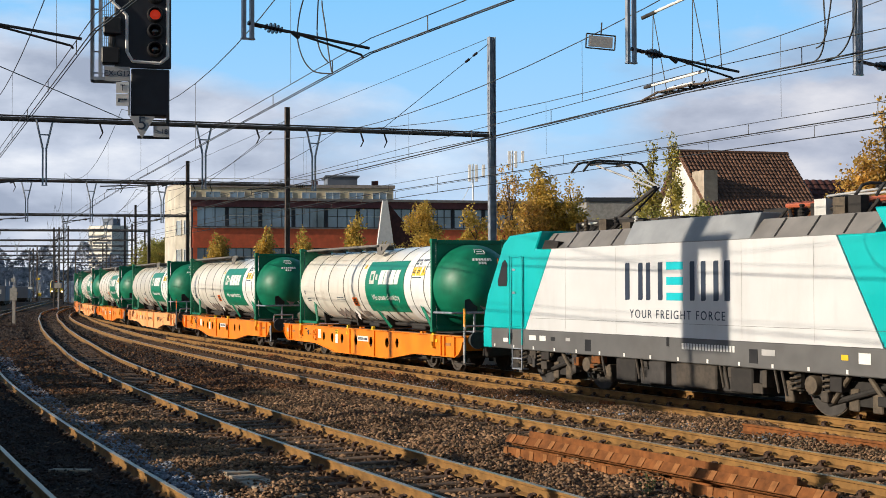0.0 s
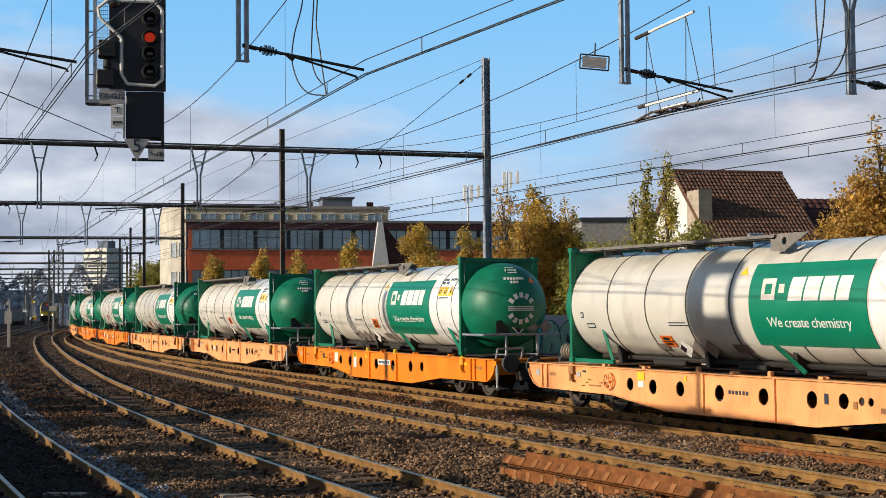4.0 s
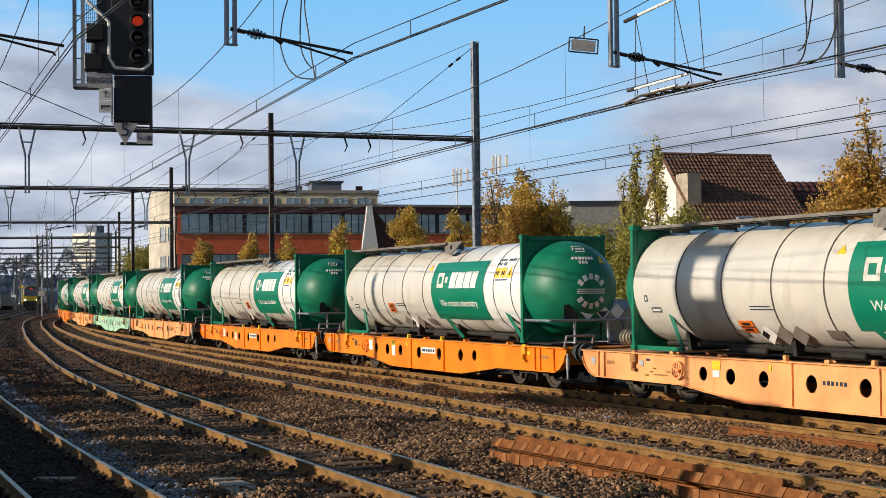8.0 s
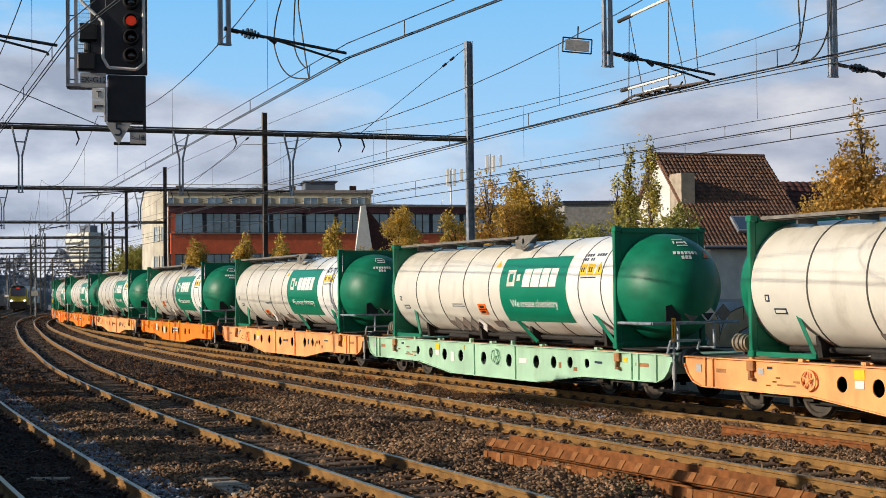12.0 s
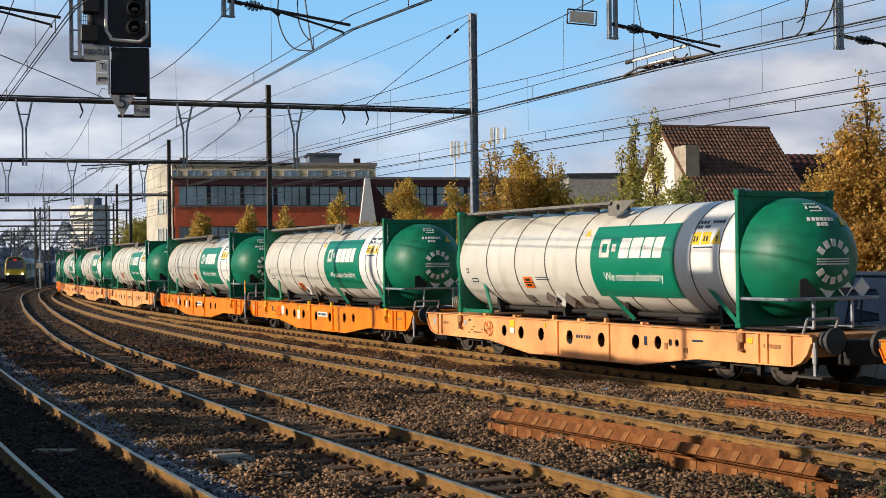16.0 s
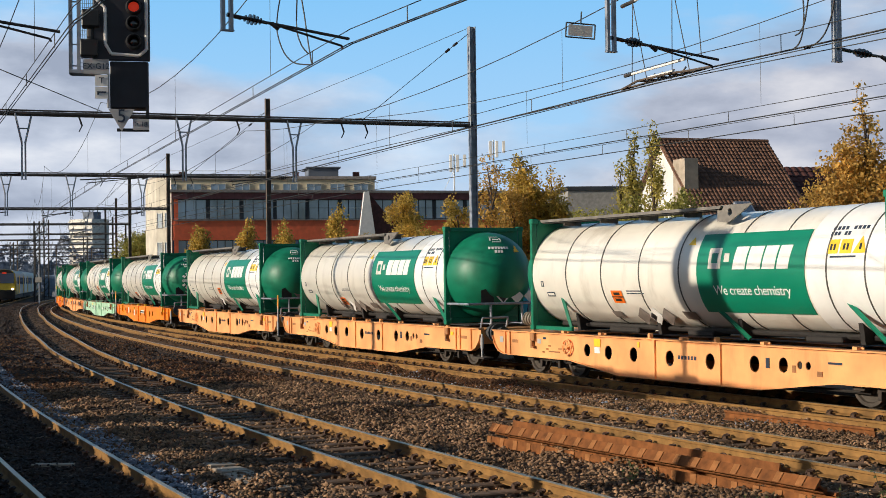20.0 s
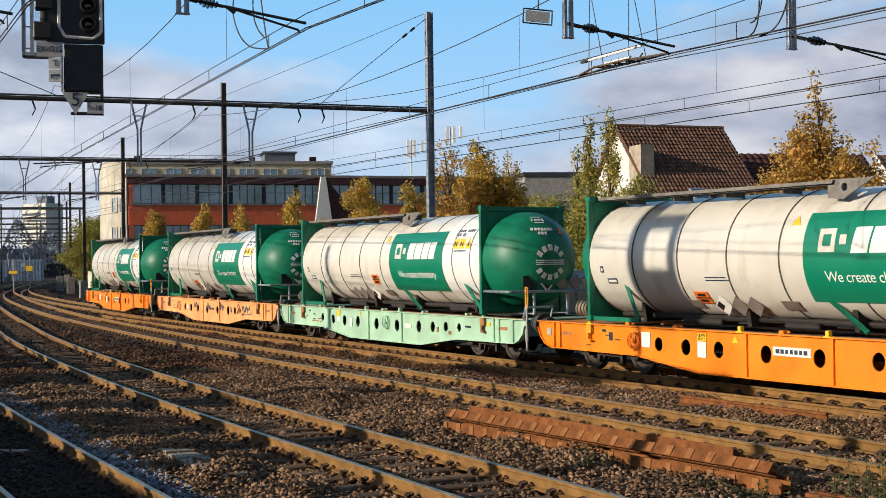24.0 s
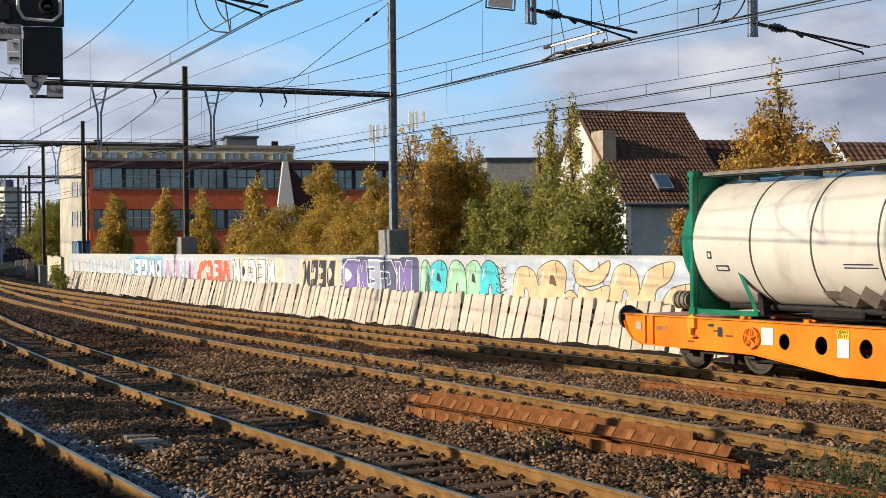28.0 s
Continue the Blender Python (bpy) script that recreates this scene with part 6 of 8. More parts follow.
            dm = Build()
            dm.rod((bx0 + ax * 0.55, -1.3, 0.34), (bx0 + ax * 0.2, -1.32, 0.84), 0.05, 8)
            part("damper", dm, M["loco_gear"], bo)
        for dx, z in ((-0.3, 0.2), (0.3, 0.2), (-2.05, 0.24), (2.05, 0.24)):
            bk = Build()
            bk.box(bx0 + dx - 0.13, bx0 + dx + 0.13, -1.2, -0.7, z, z + 0.42)
            part("brake_unit", bk, M["loco_gear"], bo, bevel=0.02)
        sb = Build()
        sb.box(*sorted((sx * 7.3, sx * 7.7)), -1.25, -0.95, 0.35, 0.85)
        part("sand_box", sb, M["under"], root, bevel=0.03)
    # under the floor
    u = Build()
    u.box(-2.6, 2.6, -1.25, 1.25, 0.3, 0.868)
    part("transformer", u, M["dark_steel"], root, bevel=0.04)
    for x, w, mt in ((-2.1, 0.8, "under"), (-0.9, 0.6, "dark_steel"), (0.5, 1.4, "wheel"), (2.0, 0.7, "under")):
        e = Build()
        e.box(x - w / 2, x + w / 2, -1.42, -1.2, 0.34, 0.86)
        part("equipment_box", e, M[mt], root, bevel=0.03)
    rg_ = random.Random(41)
    for k_ in range(26):
        x, w, h = rg_.uniform(-7.6, 7.6), rg_.uniform(0.1, 0.4), rg_.uniform(0.1, 0.35)
        z = rg_.uniform(0.3, 0.8 - h / 2)
        e = Build()
        e.box(x - w / 2, x + w / 2, -1.4, -1.18, z, z + h)
        part("gear_box", e, M[rg_.choice(("under", "wheel", "dark_steel", "rust"))], root, bevel=0.015)
    for x in (-1.7, -1.5, 1.3, 1.45, 3.0, 3.2, -3.1):
        p = Build()
        p.rod((x, -1.4, 0.86), (x + 0.1, -1.38, 0.42), 0.03, 7)
        part("pipe", p, M["wheel"], root)
    # roof
    r = Build()
    r.prism([(-1.45, 3.453), (1.45, 3.453), (1.1, 3.86), (-1.1, 3.86)], "x", -5.76, 5.76)
    part("roof", r, M["roof_grey"], root)
    mid = Build()
    mid.prism([(-1.462, 3.455), (-1.16, 4.0), (1.16, 4.0), (1.462, 3.455)], "x", -2.1, 2.35)
    part("roof_hood", mid, M["roof_panel"], root, bevel=0.02)
    for k_ in range(22):
        cl = Build()
        x_ = -4.9 + k_ * 0.13 if k_ < 14 else 2.6 + (k_ - 14) * 0.35
        cl.rod((x_, -0.9, 3.86), (x_ + rg_.uniform(-0.25, 0.25), -0.8, 3.92 + rg_.uniform(0.02, 0.18)), rg_.uniform(0.02, 0.05), 7)
        part("roof_fitting", cl, M["under"], root)
    for k_ in range(34):
        cl = Build()
        x_ = rg_.uniform(-5.3, -2.3) if k_ < 20 else rg_.uniform(2.5, 5.6)
        y_, h_ = rg_.uniform(-1.0, -0.2), rg_.uniform(0.12, 0.34)
        if k_ % 3 == 0:
            cl.rod((x_ - 0.4, y_, 3.9 + h_ * 0.5), (x_ + 0.4, y_ + 0.1, 3.9 + h_ * 0.6), 0.028, 7)
        elif k_ % 3 == 1:
            cl.lathe([(3.86 + h_ * j / 8, 0.06 if j % 2 else 0.035) for j in range(9)], 9, "z")
            cl.v = [(q_[0] + x_, q_[1] + y_, q_[2]) for q_ in cl.v]
        else:
            cl.box(x_ - 0.16, x_ + 0.16, y_ - 0.1, y_ + 0.1, 3.86, 3.86 + h_)
        part("roof_fitting", cl, M["frame_white"] if k_ % 11 == 4 else M["under"] if k_ % 2 else M["loco_gear"], root)
    for x_, w_ in ((-4.4, 1.4), (-3.0, 0.9)):
        cl = Build()
        cl.box(x_ - w_ / 2, x_ + w_ / 2, -0.75, -0.45, 3.98, 4.12)
        part("roof_fitting", cl, M["under"], root, bevel=0.02)
    lv_ = Build()
    for i in range(12):
        x = -5.5 + i * 0.95
        lv_.prism([(x, -1.43), (x + 0.04, -1.43), (x + 0.04, -1.12), (x, -1.12)], "z", 0, 0.001)
        lv_.v[-8:] = [(q[0], q[1] - 0.01, 3.478 + (q[1] + 1.43) / 0.33 * 0.39 + 0.01 * (1 if k_ > 3 else 0)) for k_, q in enumerate(lv_.v[-8:])]
    part("roof_seam", lv_, M["under"], root)
    gl = Build()
    gl.prism([(-5.7, 3.47), (-5.0, 3.47), (-4.9, 3.62), (-5.55, 3.68)], "y", -1.47, -1.28)
    part("roof_grille", gl, M["under"], root)
    for x, y, w, h in ((-1.8, 0.0, 0.9, 0.26), (0.2, 0.2, 0.6, 0.3), (2.2, -0.1, 1.2, 0.25), (4.2, 0.1, 0.8, 0.22)):
        eq = Build()
        eq.box(x - w / 2, x + w / 2, y - 0.4, y + 0.4, 3.86, 3.86 + h)
        part("roof_box", eq, M["under"], root, bevel=0.04)
    for i in range(6):
        ins = Build()
        x = 2.6 + i * 0.58
        ins.lathe([(3.86 + 0.03 * k_, 0.075 if k_ % 2 else 0.045) for k_ in range(9)], 10, "z")
        ins.v = [(p_[0] + x, p_[1] - 0.6, p_[2]) for p_ in ins.v]
        part("roof_insulator", ins, M["rust"], root)
    bus = Build()
    bus.rod((2.5, -0.6, 4.13), (5.7, -0.6, 4.13), 0.06, 8)
    part("roof_busbar", bus, M["busbar"], root, "orange red insulated busbar")

    def panto(x0, up, flip):
        pr = Build()
        f = -1 if flip else 1
        for sy in (-0.5, 0.5):
            pr.box(*sorted((x0 - 0.9 * f, x0 + 0.9 * f)), sy - 0.04, sy + 0.04, 4.10, 4.18)
            for dx in (-0.8, 0.8):
                pr.rod((x0 + dx, sy, 3.86), (x0 + dx, sy, 4.12), 0.06, 8)
        zk, zh = (4.88, 5.64) if up else (4.30, 4.44)
        kx = x0 + (1.25 if up else 1.0) * f
        hx = x0 - (0.7 if up else 0.95) * f
        pr.rod((x0 - 0.5 * f, 0, 4.16), (kx, 0, zk), 0.05, 8)
        pr.rod((x0 - 0.2 * f, 0.18, 4.16), (kx, 0.1, zk), 0.025, 6)
        up_ = Build()
        for sy in (-0.1, 0.1):
            up_.rod((kx, sy, zk), (hx, sy * 4, zh - 0.1), 0.026, 7)
        part("pantograph_arm", up_, M["grey_plate"], root, "pale grey upper pantograph arm")
        for dx in (-0.28, 0.28):
            pts = [(-0.98, -0.28), (-0.78, -0.05), (-0.6, 0.0), (0.6, 0.0), (0.78, -0.05), (0.98, -0.28)]
            for (y0, z0), (y1, z1) in zip(pts, pts[1:]):
                pr.rod((hx + dx, y0, zh + z0), (hx + dx, y1, zh + z1), 0.03, 7)
        for sy in (-0.4, 0.4):
            pr.rod((hx - 0.3, sy, zh - 0.06), (hx + 0.3, sy, zh - 0.06), 0.03, 6)
        part("pantograph", pr, M["dark_steel"], root)

    panto(-4.1, True, False)
    panto(4.1, False, True)
    # plain marks where the name stands: upright bars, and three cyan bars in the middle
    z0, z1 = 2.2, 3.04
    for x0, x1 in ((-2.02, -1.84), (-1.5, -1.33), (-1.2, -1.04), (-0.75, -0.58), (0.4, 0.56), (0.78, 0.94), (1.2, 1.37), (1.56, 1.74)):
        b = Build()
        b.prism([(x0, z0), (x1 - 0.03, z0), (x1, z0 + 0.03), (x1, z1), (x0 + 0.03, z1), (x0, z1 - 0.03)], "y", -W - 0.005, -W - 0.001)
        part("name_mark", b, M["ink"], root)
    for z in (z0, z0 + 0.34, z1 - 0.17):
        b = Build()
        b.box(-0.44, 0.16, -W - 0.005, -W - 0.001, z, z + 0.17)
        part("name_mark", b, M["cyan"], root, "cyan bar of the mark")
    words("YOUR FREIGHT FORCE", 0.27, M["ink"], root, pose(-0.13, -W - 0.004, 1.88, 90), name="slogan", spacing=1.28)
    rr = random.Random(3)
    for i in range(18):
        x = 0.1 + i * 0.1
        b = Build()
        b.box(x, x + 0.065, -W - 0.006, -W - 0.001, 1.16, 1.29)
        part("number_bar", b, M["white"], root)
    for x, w, z, h, mt in ((-6.2, 0.34, 1.2, 0.12, "white"), (-5.7, 0.3, 1.2, 0.13, "white"), (-5.2, 0.2, 1.2, 0.1, "black"), (-4.5, 0.2, 1.21, 0.08, "grey_plate"), (-7.6, 0.26, 1.1, 0.1, "white"), (2.9, 0.4, 1.2, 0.12, "grey_plate"),
                           (-7.35, 0.22, 1.2, 0.16, "black"), (-3.6, 0.26, 1.1, 0.28, "black"), (2.45, 0.26, 1.11, 0.28, "black"), (5.0, 0.18, 1.2, 0.1, "yellow"), (5.5, 0.3, 1.2, 0.2, "white"), (-0.4, 0.1, 1.3, 0.2, "black")):
        b = Build()
        b.box(x - w / 2, x + w / 2, -W - 0.006, -W - 0.001, z - h / 2, z + h / 2)
        part("plate", b, M[mt], root)
    for i in range(16):
        x = -8.2 + i * 1.02
        b = Build()
        b.box(x - 0.03, x + 0.03, -W - 0.006, -W - 0.001, 0.9, 0.98)
        part("sill_mark", b, M["white"], root)
    for x_ in (-4.6, -2.4, 2.1, 4.2):
        ln = Build()
        ln.box(x_ - 0.004, x_ + 0.004, -W - 0.003, -W, 1.45, 3.4)
        part("panel_seam", ln, M["grey_plate"], root)
    ln = Build()
    ln.box(-6.2, 6.2, -W - 0.004, -W, 1.7, 1.706)
    part("panel_seam", ln, M["loco_grey"], root)
    return root


loco = make_loco()
MOVERS.append((loco, -47.95, 0.0))

# ---- the passenger train that comes the other way ----


def make_coach(front):
    root = thing("passenger_coach", "grey passenger train coach with " + ("yellow cab and lit headlamps" if front else "yellow doors and dark windows"), "train coach", group="coaches of the passenger train")
    b = Build()
    b.prism([(-1.4, 0.9), (1.4, 0.9), (1.42, 2.6), (1.3, 3.6), (0.9, 4.0), (0, 4.12), (-0.9, 4.0), (-1.3, 3.6), (-1.42, 2.6)], "x", -12.5, 12.2 if front else 12.5)
    part("body", b, M["far_white"] if not front else M["grey_plate"], root, bevel=0.06)
    for i in range(9):
        for y in (-1.44, 1.44):
            w = Build()
            x = -10.5 + i * 2.4
            w.box(x - 0.8, x + 0.8, y - 0.02, y + 0.02, 2.2, 3.1)
            part("window", w, M["window"], root)
    for x in (-7.2, 4.8):
        for y in (-1.45, 1.45):
            d = Build()
            d.box(x - 0.7, x + 0.7, y - 0.025, y + 0.025, 1.0, 3.3)
            part("door", d, M["yellow"], root)
    u = Build()
    u.box(-12, 12, -1.2, 1.2, 0.35, 0.9)
    for x in (-9, 9):
        for dx in (-1.2, 1.2):
            for sy in (-0.75, 0.75):
                u.rod((x + dx, sy - 0.06, 0.46), (x + dx, sy + 0.06, 0.46), 0.46, 16)
    part("underframe", u, M["under"], root)
    if front:
        f = Build()
        f.prism([(-1.4, 1.25), (1.4, 1.25), (1.42, 2.6), (1.28, 3.6), (0.85, 4.0), (0, 4.1), (-0.85, 4.0), (-1.28, 3.6), (-1.42, 2.6)], "x", 12.2, 12.6)
        part("cab_front", f, M["coach_yellow"], root, bevel=0.12)
        for y in (-1.425, 1.425):
            f = Build()
            f.box(6.2, 12.2, y - 0.012, y + 0.012, 0.95, 2.15)
            f.box(10.9, 12.2, y - 0.012, y + 0.012, 2.15, 2.6)
            part("yellow_side", f, M["coach_yellow"], root)
        f = Build()
        f.box(12.605, 12.66, -1.25, 1.25, 1.0, 1.42)
        part("front_skirt", f, M["grey_plate"], root, bevel=0.02)
        f = Build()
        f.prism([(-1.15, 3.62), (1.15, 3.62), (0.8, 3.98), (0, 4.08), (-0.8, 3.98)], "x", 12.58, 12.63)
        part("roof_front", f, M["under"], root)
        g = Build()
        g.box(12.58, 12.63, -1.15, 1.15, 2.35, 3.6)
        part("windscreen", g, M["window"], root, bevel=0.02)
        for y in (-1.0, 1.0):
            l = Build()
            l.rod((12.58, y, 1.62), (12.80, y, 1.62), 0.15, 12)
            part("headlamp", l, M["headlamp"], root)
        l = Build()
        l.box(12.6, 12.66, -0.25, 0.25, 3.55, 3.75)
        part("destination_lamp", l, M["lamp_red"], root)
        p = Build()
        p.box(12.3, 12.75, -1.3, 1.3, 0.35, 1.5)
        part("plough", p, M["under"], root, bevel=0.05)
    return root


coach_a = make_coach(True)
coach_b = make_coach(False)
coach_c = copy_thing(coach_b, Matrix())

# ---- signal on its hanger ----
sg = thing("signal", "dark railway signal with white outline and lit red lamp", "railway signal")
SIG = Matrix.Translation((-3.62, 17.2, 0)) @ pose(0, 0, 0, 0, 0, 11)
sg.matrix_basis = SIG


def sbox(name, x0, x1, y0, y1, z0, z1, mat, bevel=0.0, label=""):
    b = Build()
    b.box(x0, x1, y0, y1, z0, z1)
    return part(name, b, M[mat], sg, label, bevel=bevel)


sbox("lamp_board", -0.28, 0.42, -0.04, 0.04, 5.32, 8.0, "signal", 0.01)
ol = Build()
pts = [(-0.13, 5.86), (-0.13, 5.52), (-0.06, 5.40), (0.28, 5.38), (0.375, 5.46), (0.375, 6.36), (0.28, 6.46), (-0.3, 6.46), (-0.42, 6.36), (-0.40, 6.24), (-0.13, 5.98), (-0.13, 5.86)]
for (a, c), (e, g) in zip(pts, pts[1:]):
    ol.rod((a, -0.046, c), (e, -0.046, g), 0.022, 6)
part("white_outline", ol, M["white"], sg)
for z, lit in ((6.24, False), (6.0, True), (5.79, False), (5.56, False)):
    b = Build()
    b.lathe([(-0.13, 0.075), (-0.13, 0.085), (-0.04, 0.105), (-0.04, 0.095)], 18, "y", caps=False)
    part("lamp_hood", b, M["black"], sg, at=Matrix.Translation((0.22, 0, z)))
    b = Build()
    b.lathe([(-0.07, 0.015), (-0.06, 0.055), (-0.045, 0.068)], 16, "y")
    part("lamp", b, M["lamp_red"] if lit else M["lens"], sg, "lit red lamp" if lit else "unlit lamp", at=Matrix.Translation((0.22, 0, z)))
b = Build()
b.lathe([(-0.07, 0.02), (-0.06, 0.08), (-0.045, 0.085)], 16, "y")
part("lamp", b, M["lens"], sg, "unlit lamp", at=Matrix.Translation((-0.22, 0, 6.45)))
sbox("cabinet", -0.08, 0.40, 0.0, 0.3, 4.72, 5.315, "signal", 0.015)
sbox("cabinet_strip", -0.115, -0.085, -0.05, 0.05, 4.72, 5.16, "grey_plate", 0.004)
lad = Build()
for x in (-0.56, -0.46):
    lad.box(x - 0.02, x + 0.02, 0.0, 0.06, 5.2, 8.0)
for i in range(11):
    lad.rod((-0.56, 0.03, 5.25 + i * 0.27), (-0.46, 0.03, 5.25 + i * 0.27), 0.01, 6)
lad.box(-0.56, -0.2, 0.0, 0.3, 5.16, 5.2)
lad.box(-0.58, -0.54, 0.0, 0.25, 5.16, 8.0)
part("hanger_frame", lad, M["steel"], sg)
mesh_ = Build()
for i in range(9):
    mesh_.rod((-0.46 + i * 0.025, 0.06, 5.2), (-0.46 + i * 0.025, 0.06, 6.9), 0.003, 4)
for i in range(34):
    mesh_.rod((-0.46, 0.06, 5.2 + i * 0.05), (-0.24, 0.06, 5.2 + i * 0.05), 0.003, 4)
part("mesh_panel", mesh_, M["steel"], sg)
tr = Build()
tr.box(-0.42, -0.2, -0.1, 0.1, 5.73, 5.95)
tr.rod((-0.31, 0, 5.5), (-0.31, 0, 5.72), 0.05, 10)
tr.box(-0.44, -0.22, -0.1, 0.1, 5.36, 5.57)
part("side_lamp_unit", tr, M["black"], sg, bevel=0.02)
sbox("name_plate", -0.40, -0.09, -0.06, -0.045, 5.14, 5.325, "grey_plate")
words("EX-G12", 0.10, M["ink"], sg, pose(-0.245, -0.064, 5.235, 90), name="plate_lettering")
sbox("letter_plate", -0.26, -0.105, -0.06, -0.045, 4.99, 5.13, "white")
words("T", 0.11, M["ink"], sg, pose(-0.18, -0.064, 5.055, 90), name="plate_lettering")
sbox("phone_plate", -0.26, -0.105, -0.06, -0.045, 4.83, 4.98, "white")
ph = Build()
ph.box(-0.235, -0.125, -0.068, -0.062, 4.90, 4.92)
ph.box(-0.235, -0.215, -0.068, -0.062, 4.875, 4.90)
part("phone_mark", ph, M["ink"], sg)
b = Build()
b.prism([(-0.1, 4.70), (0.22, 4.70), (0.06, 4.42)], "y", -0.07, -0.05)
part("speed_plate", b, M["grey_plate"], sg)
words("5", 0.24, M["ink"], sg, pose(0.06, -0.074, 4.605, 90), name="plate_lettering")
sbox("number_plate", 0.2, 0.4, -0.06, -0.045, 4.44, 4.58, "grey_plate")
words("> 18", 0.085, M["ink"], sg, pose(0.3, -0.064, 4.51, 90), name="plate_lettering")
bk = Build()
bk.box(0.0, 0.4, -0.04, -0.02, 4.42, 4.46)
bk.box(0.36, 0.4, -0.04, -0.02, 4.42, 4.75)
part("plate_bracket", bk, M["black"], sg)
tp = Build()
for x in (-0.5, 0.3):
    tp.box(x - 0.05, x + 0.05, 0.02, 0.12, 7.0, 9.6)
part("hanger_tube", tp, M["steel"], sg)

# drop tubes of the near gantry
for s_, lt, low, k in ((-12.5, 13.49, 5.8, "third"), (-13.1, 7.82, 5.8, "second"), (-13.74, 4.0, 5.8, "main"), (-11.5, 17.4, 5.85, "fourth")):
    v_bracket(ng, s_, lt, 9.4, low, M["steel"], 2.35, 0.75)
    steady_arm(ng, s_, lt, NEAR_WIRE[k], CONTACT, 1)

# a hung sign plate, jumper loops and a section insulator by the near gantry
sp = thing("hung_sign", "small grey sign plate hung from the overhead wire", "sign")
m_ = Matrix.Translation(line(-12.0, 7.6, 6.3)) @ pose(0, 0, 0, 0, 4, 8)
b = Build()
b.box(-0.19, 0.19, -0.012, 0.012, -0.085, 0.085, m=m_)
part("plate", b, M["grey_plate"], sp)
b = Build()
for a, c in (((-0.23, 0, -0.11), (0.23, 0, -0.11)), ((-0.23, 0, 0.11), (0.23, 0, 0.11)), ((-0.23, 0, -0.11), (-0.23, 0, 0.11)), ((0.23, 0, -0.11), (0.23, 0, 0.11)), ((0, 0, 0.11), (0, 0, 0.3))):
    b.rod(m_ @ Vector(a), m_ @ Vector(c), 0.012, 6)
part("wire_frame", b, M["wire"], sp)
for curve_ in (((-10.3, 7.5), (-10.1, 7.11), (-9.84, 6.81), (-9.72, 6.48), (-9.8, 6.24), (-10.04, 5.98), (-10.44, 5.78), (-11.06, 5.66)),
               ((-10.66, 7.4), (-10.6, 7.0), (-10.54, 6.59), (-10.54, 6.25), (-10.7, 6.01), (-10.96, 5.84)),
               ((-10.8, 7.4), (-10.74, 6.98), (-10.72, 6.75), (-10.84, 6.4), (-10.96, 6.01), (-11.08, 5.68))):
    jc = thing("jumper_cable", "slack jumper cable looping between overhead wires", "cable", group="jumper cables")
    part("cable", Build().tube([line(s_, 11.7, z_) for s_, z_ in slack(curve_)], 0.011), M["wire"], jc)
for curve_ in (((-15.0, 7.6), (-15.0, 6.9), (-15.01, 6.5), (-15.03, 6.15), (-15.0, 5.9), (-14.92, 5.75), (-14.8, 5.69)),
               ((-15.2, 7.6), (-15.2, 7.0), (-15.16, 6.55), (-15.1, 6.25), (-15.04, 6.03), (-14.95, 5.91), (-14.85, 5.88)),
               ((-15.66, 7.4), (-15.66, 6.8), (-15.62, 6.3), (-15.55, 6.02), (-15.42, 5.81), (-15.25, 5.70), (-15.03, 5.66))):
    jc = thing("jumper_cable", "slack jumper cable looping between overhead wires", "cable", group="jumper cables")
    part("cable", Build().tube([line(s_, 5.9, z_) for s_, z_ in slack(curve_)], 0.012), M["wire"], jc)
si = thing("section_insulator", "section insulator with white rods in the contact wire", "insulator")
for name_, s0, z0, s1, z1, r_, mt in (("upper_rod", -12.3, 7.19, -11.1, 7.08, 0.026, "white"), ("middle_rod", -12.4, 5.91, -11.0, 5.865, 0.022, "white"), ("short_rod", -12.1, 5.765, -11.45, 5.75, 0.022, "white"),
                                      ("clamp", -11.12, 7.08, -10.75, 7.045, 0.035, "dark_steel"), ("clamp", -11.0, 5.866, -10.8, 5.86, 0.03, "dark_steel")):
    b = Build()
    b.rod(line(s0, 5.9, z0), line(s1, 5.9, z1), r_, 8)
    part(name_, b, M[mt], si)
for off in (-0.13, 0.13):
    b = Build()
    pts_ = ((-13.05, 0.0, 5.70), (-12.5, off * 0.6, 5.70), (-12.17, off, 5.71), (-11.32, off, 5.70), (-11.0, off * 0.5, 5.67), (-10.7, 0.0, 5.645))
    for (s0, o0, z0), (s1, o1, z1) in zip(pts_, pts_[1:]):
        b.rod(line(s0, 5.9 + o0, z0), line(s1, 5.9 + o1, z1), 0.02, 7)
    part("runner", b, M["mast_rust"], si)
for s_ in (-12.15, -11.85, -11.55, -11.35):
    b = Build()
    b.rod(line(s_, 5.74, 5.70), line(s_, 6.06, 5.70), 0.018, 6)
    b.rod(line(s_, 5.8, 5.70), line(s_ - 0.1, 5.76, 5.82), 0.014, 6)
    part("arcing_horn", b, M["mast_rust"], si)
for (s0, z0), (s1, z1) in (((-11.05, 7.06), (-11.0, 5.70)), ((-11.05, 7.06), (-11.4, 5.74)), ((-12.1, 7.16), (-12.07, 5.74)), ((-12.1, 7.16), (-12.5, 5.73)), ((-12.68, 7.2), (-12.8, 5.88))):
    b = Build()
    b.rod(line(s0, 5.9, z0), line(s1, 5.9, z1), 0.008, 6)
    part("dropper", b, M["wire"], si)

# ---- buildings beyond the wall ----


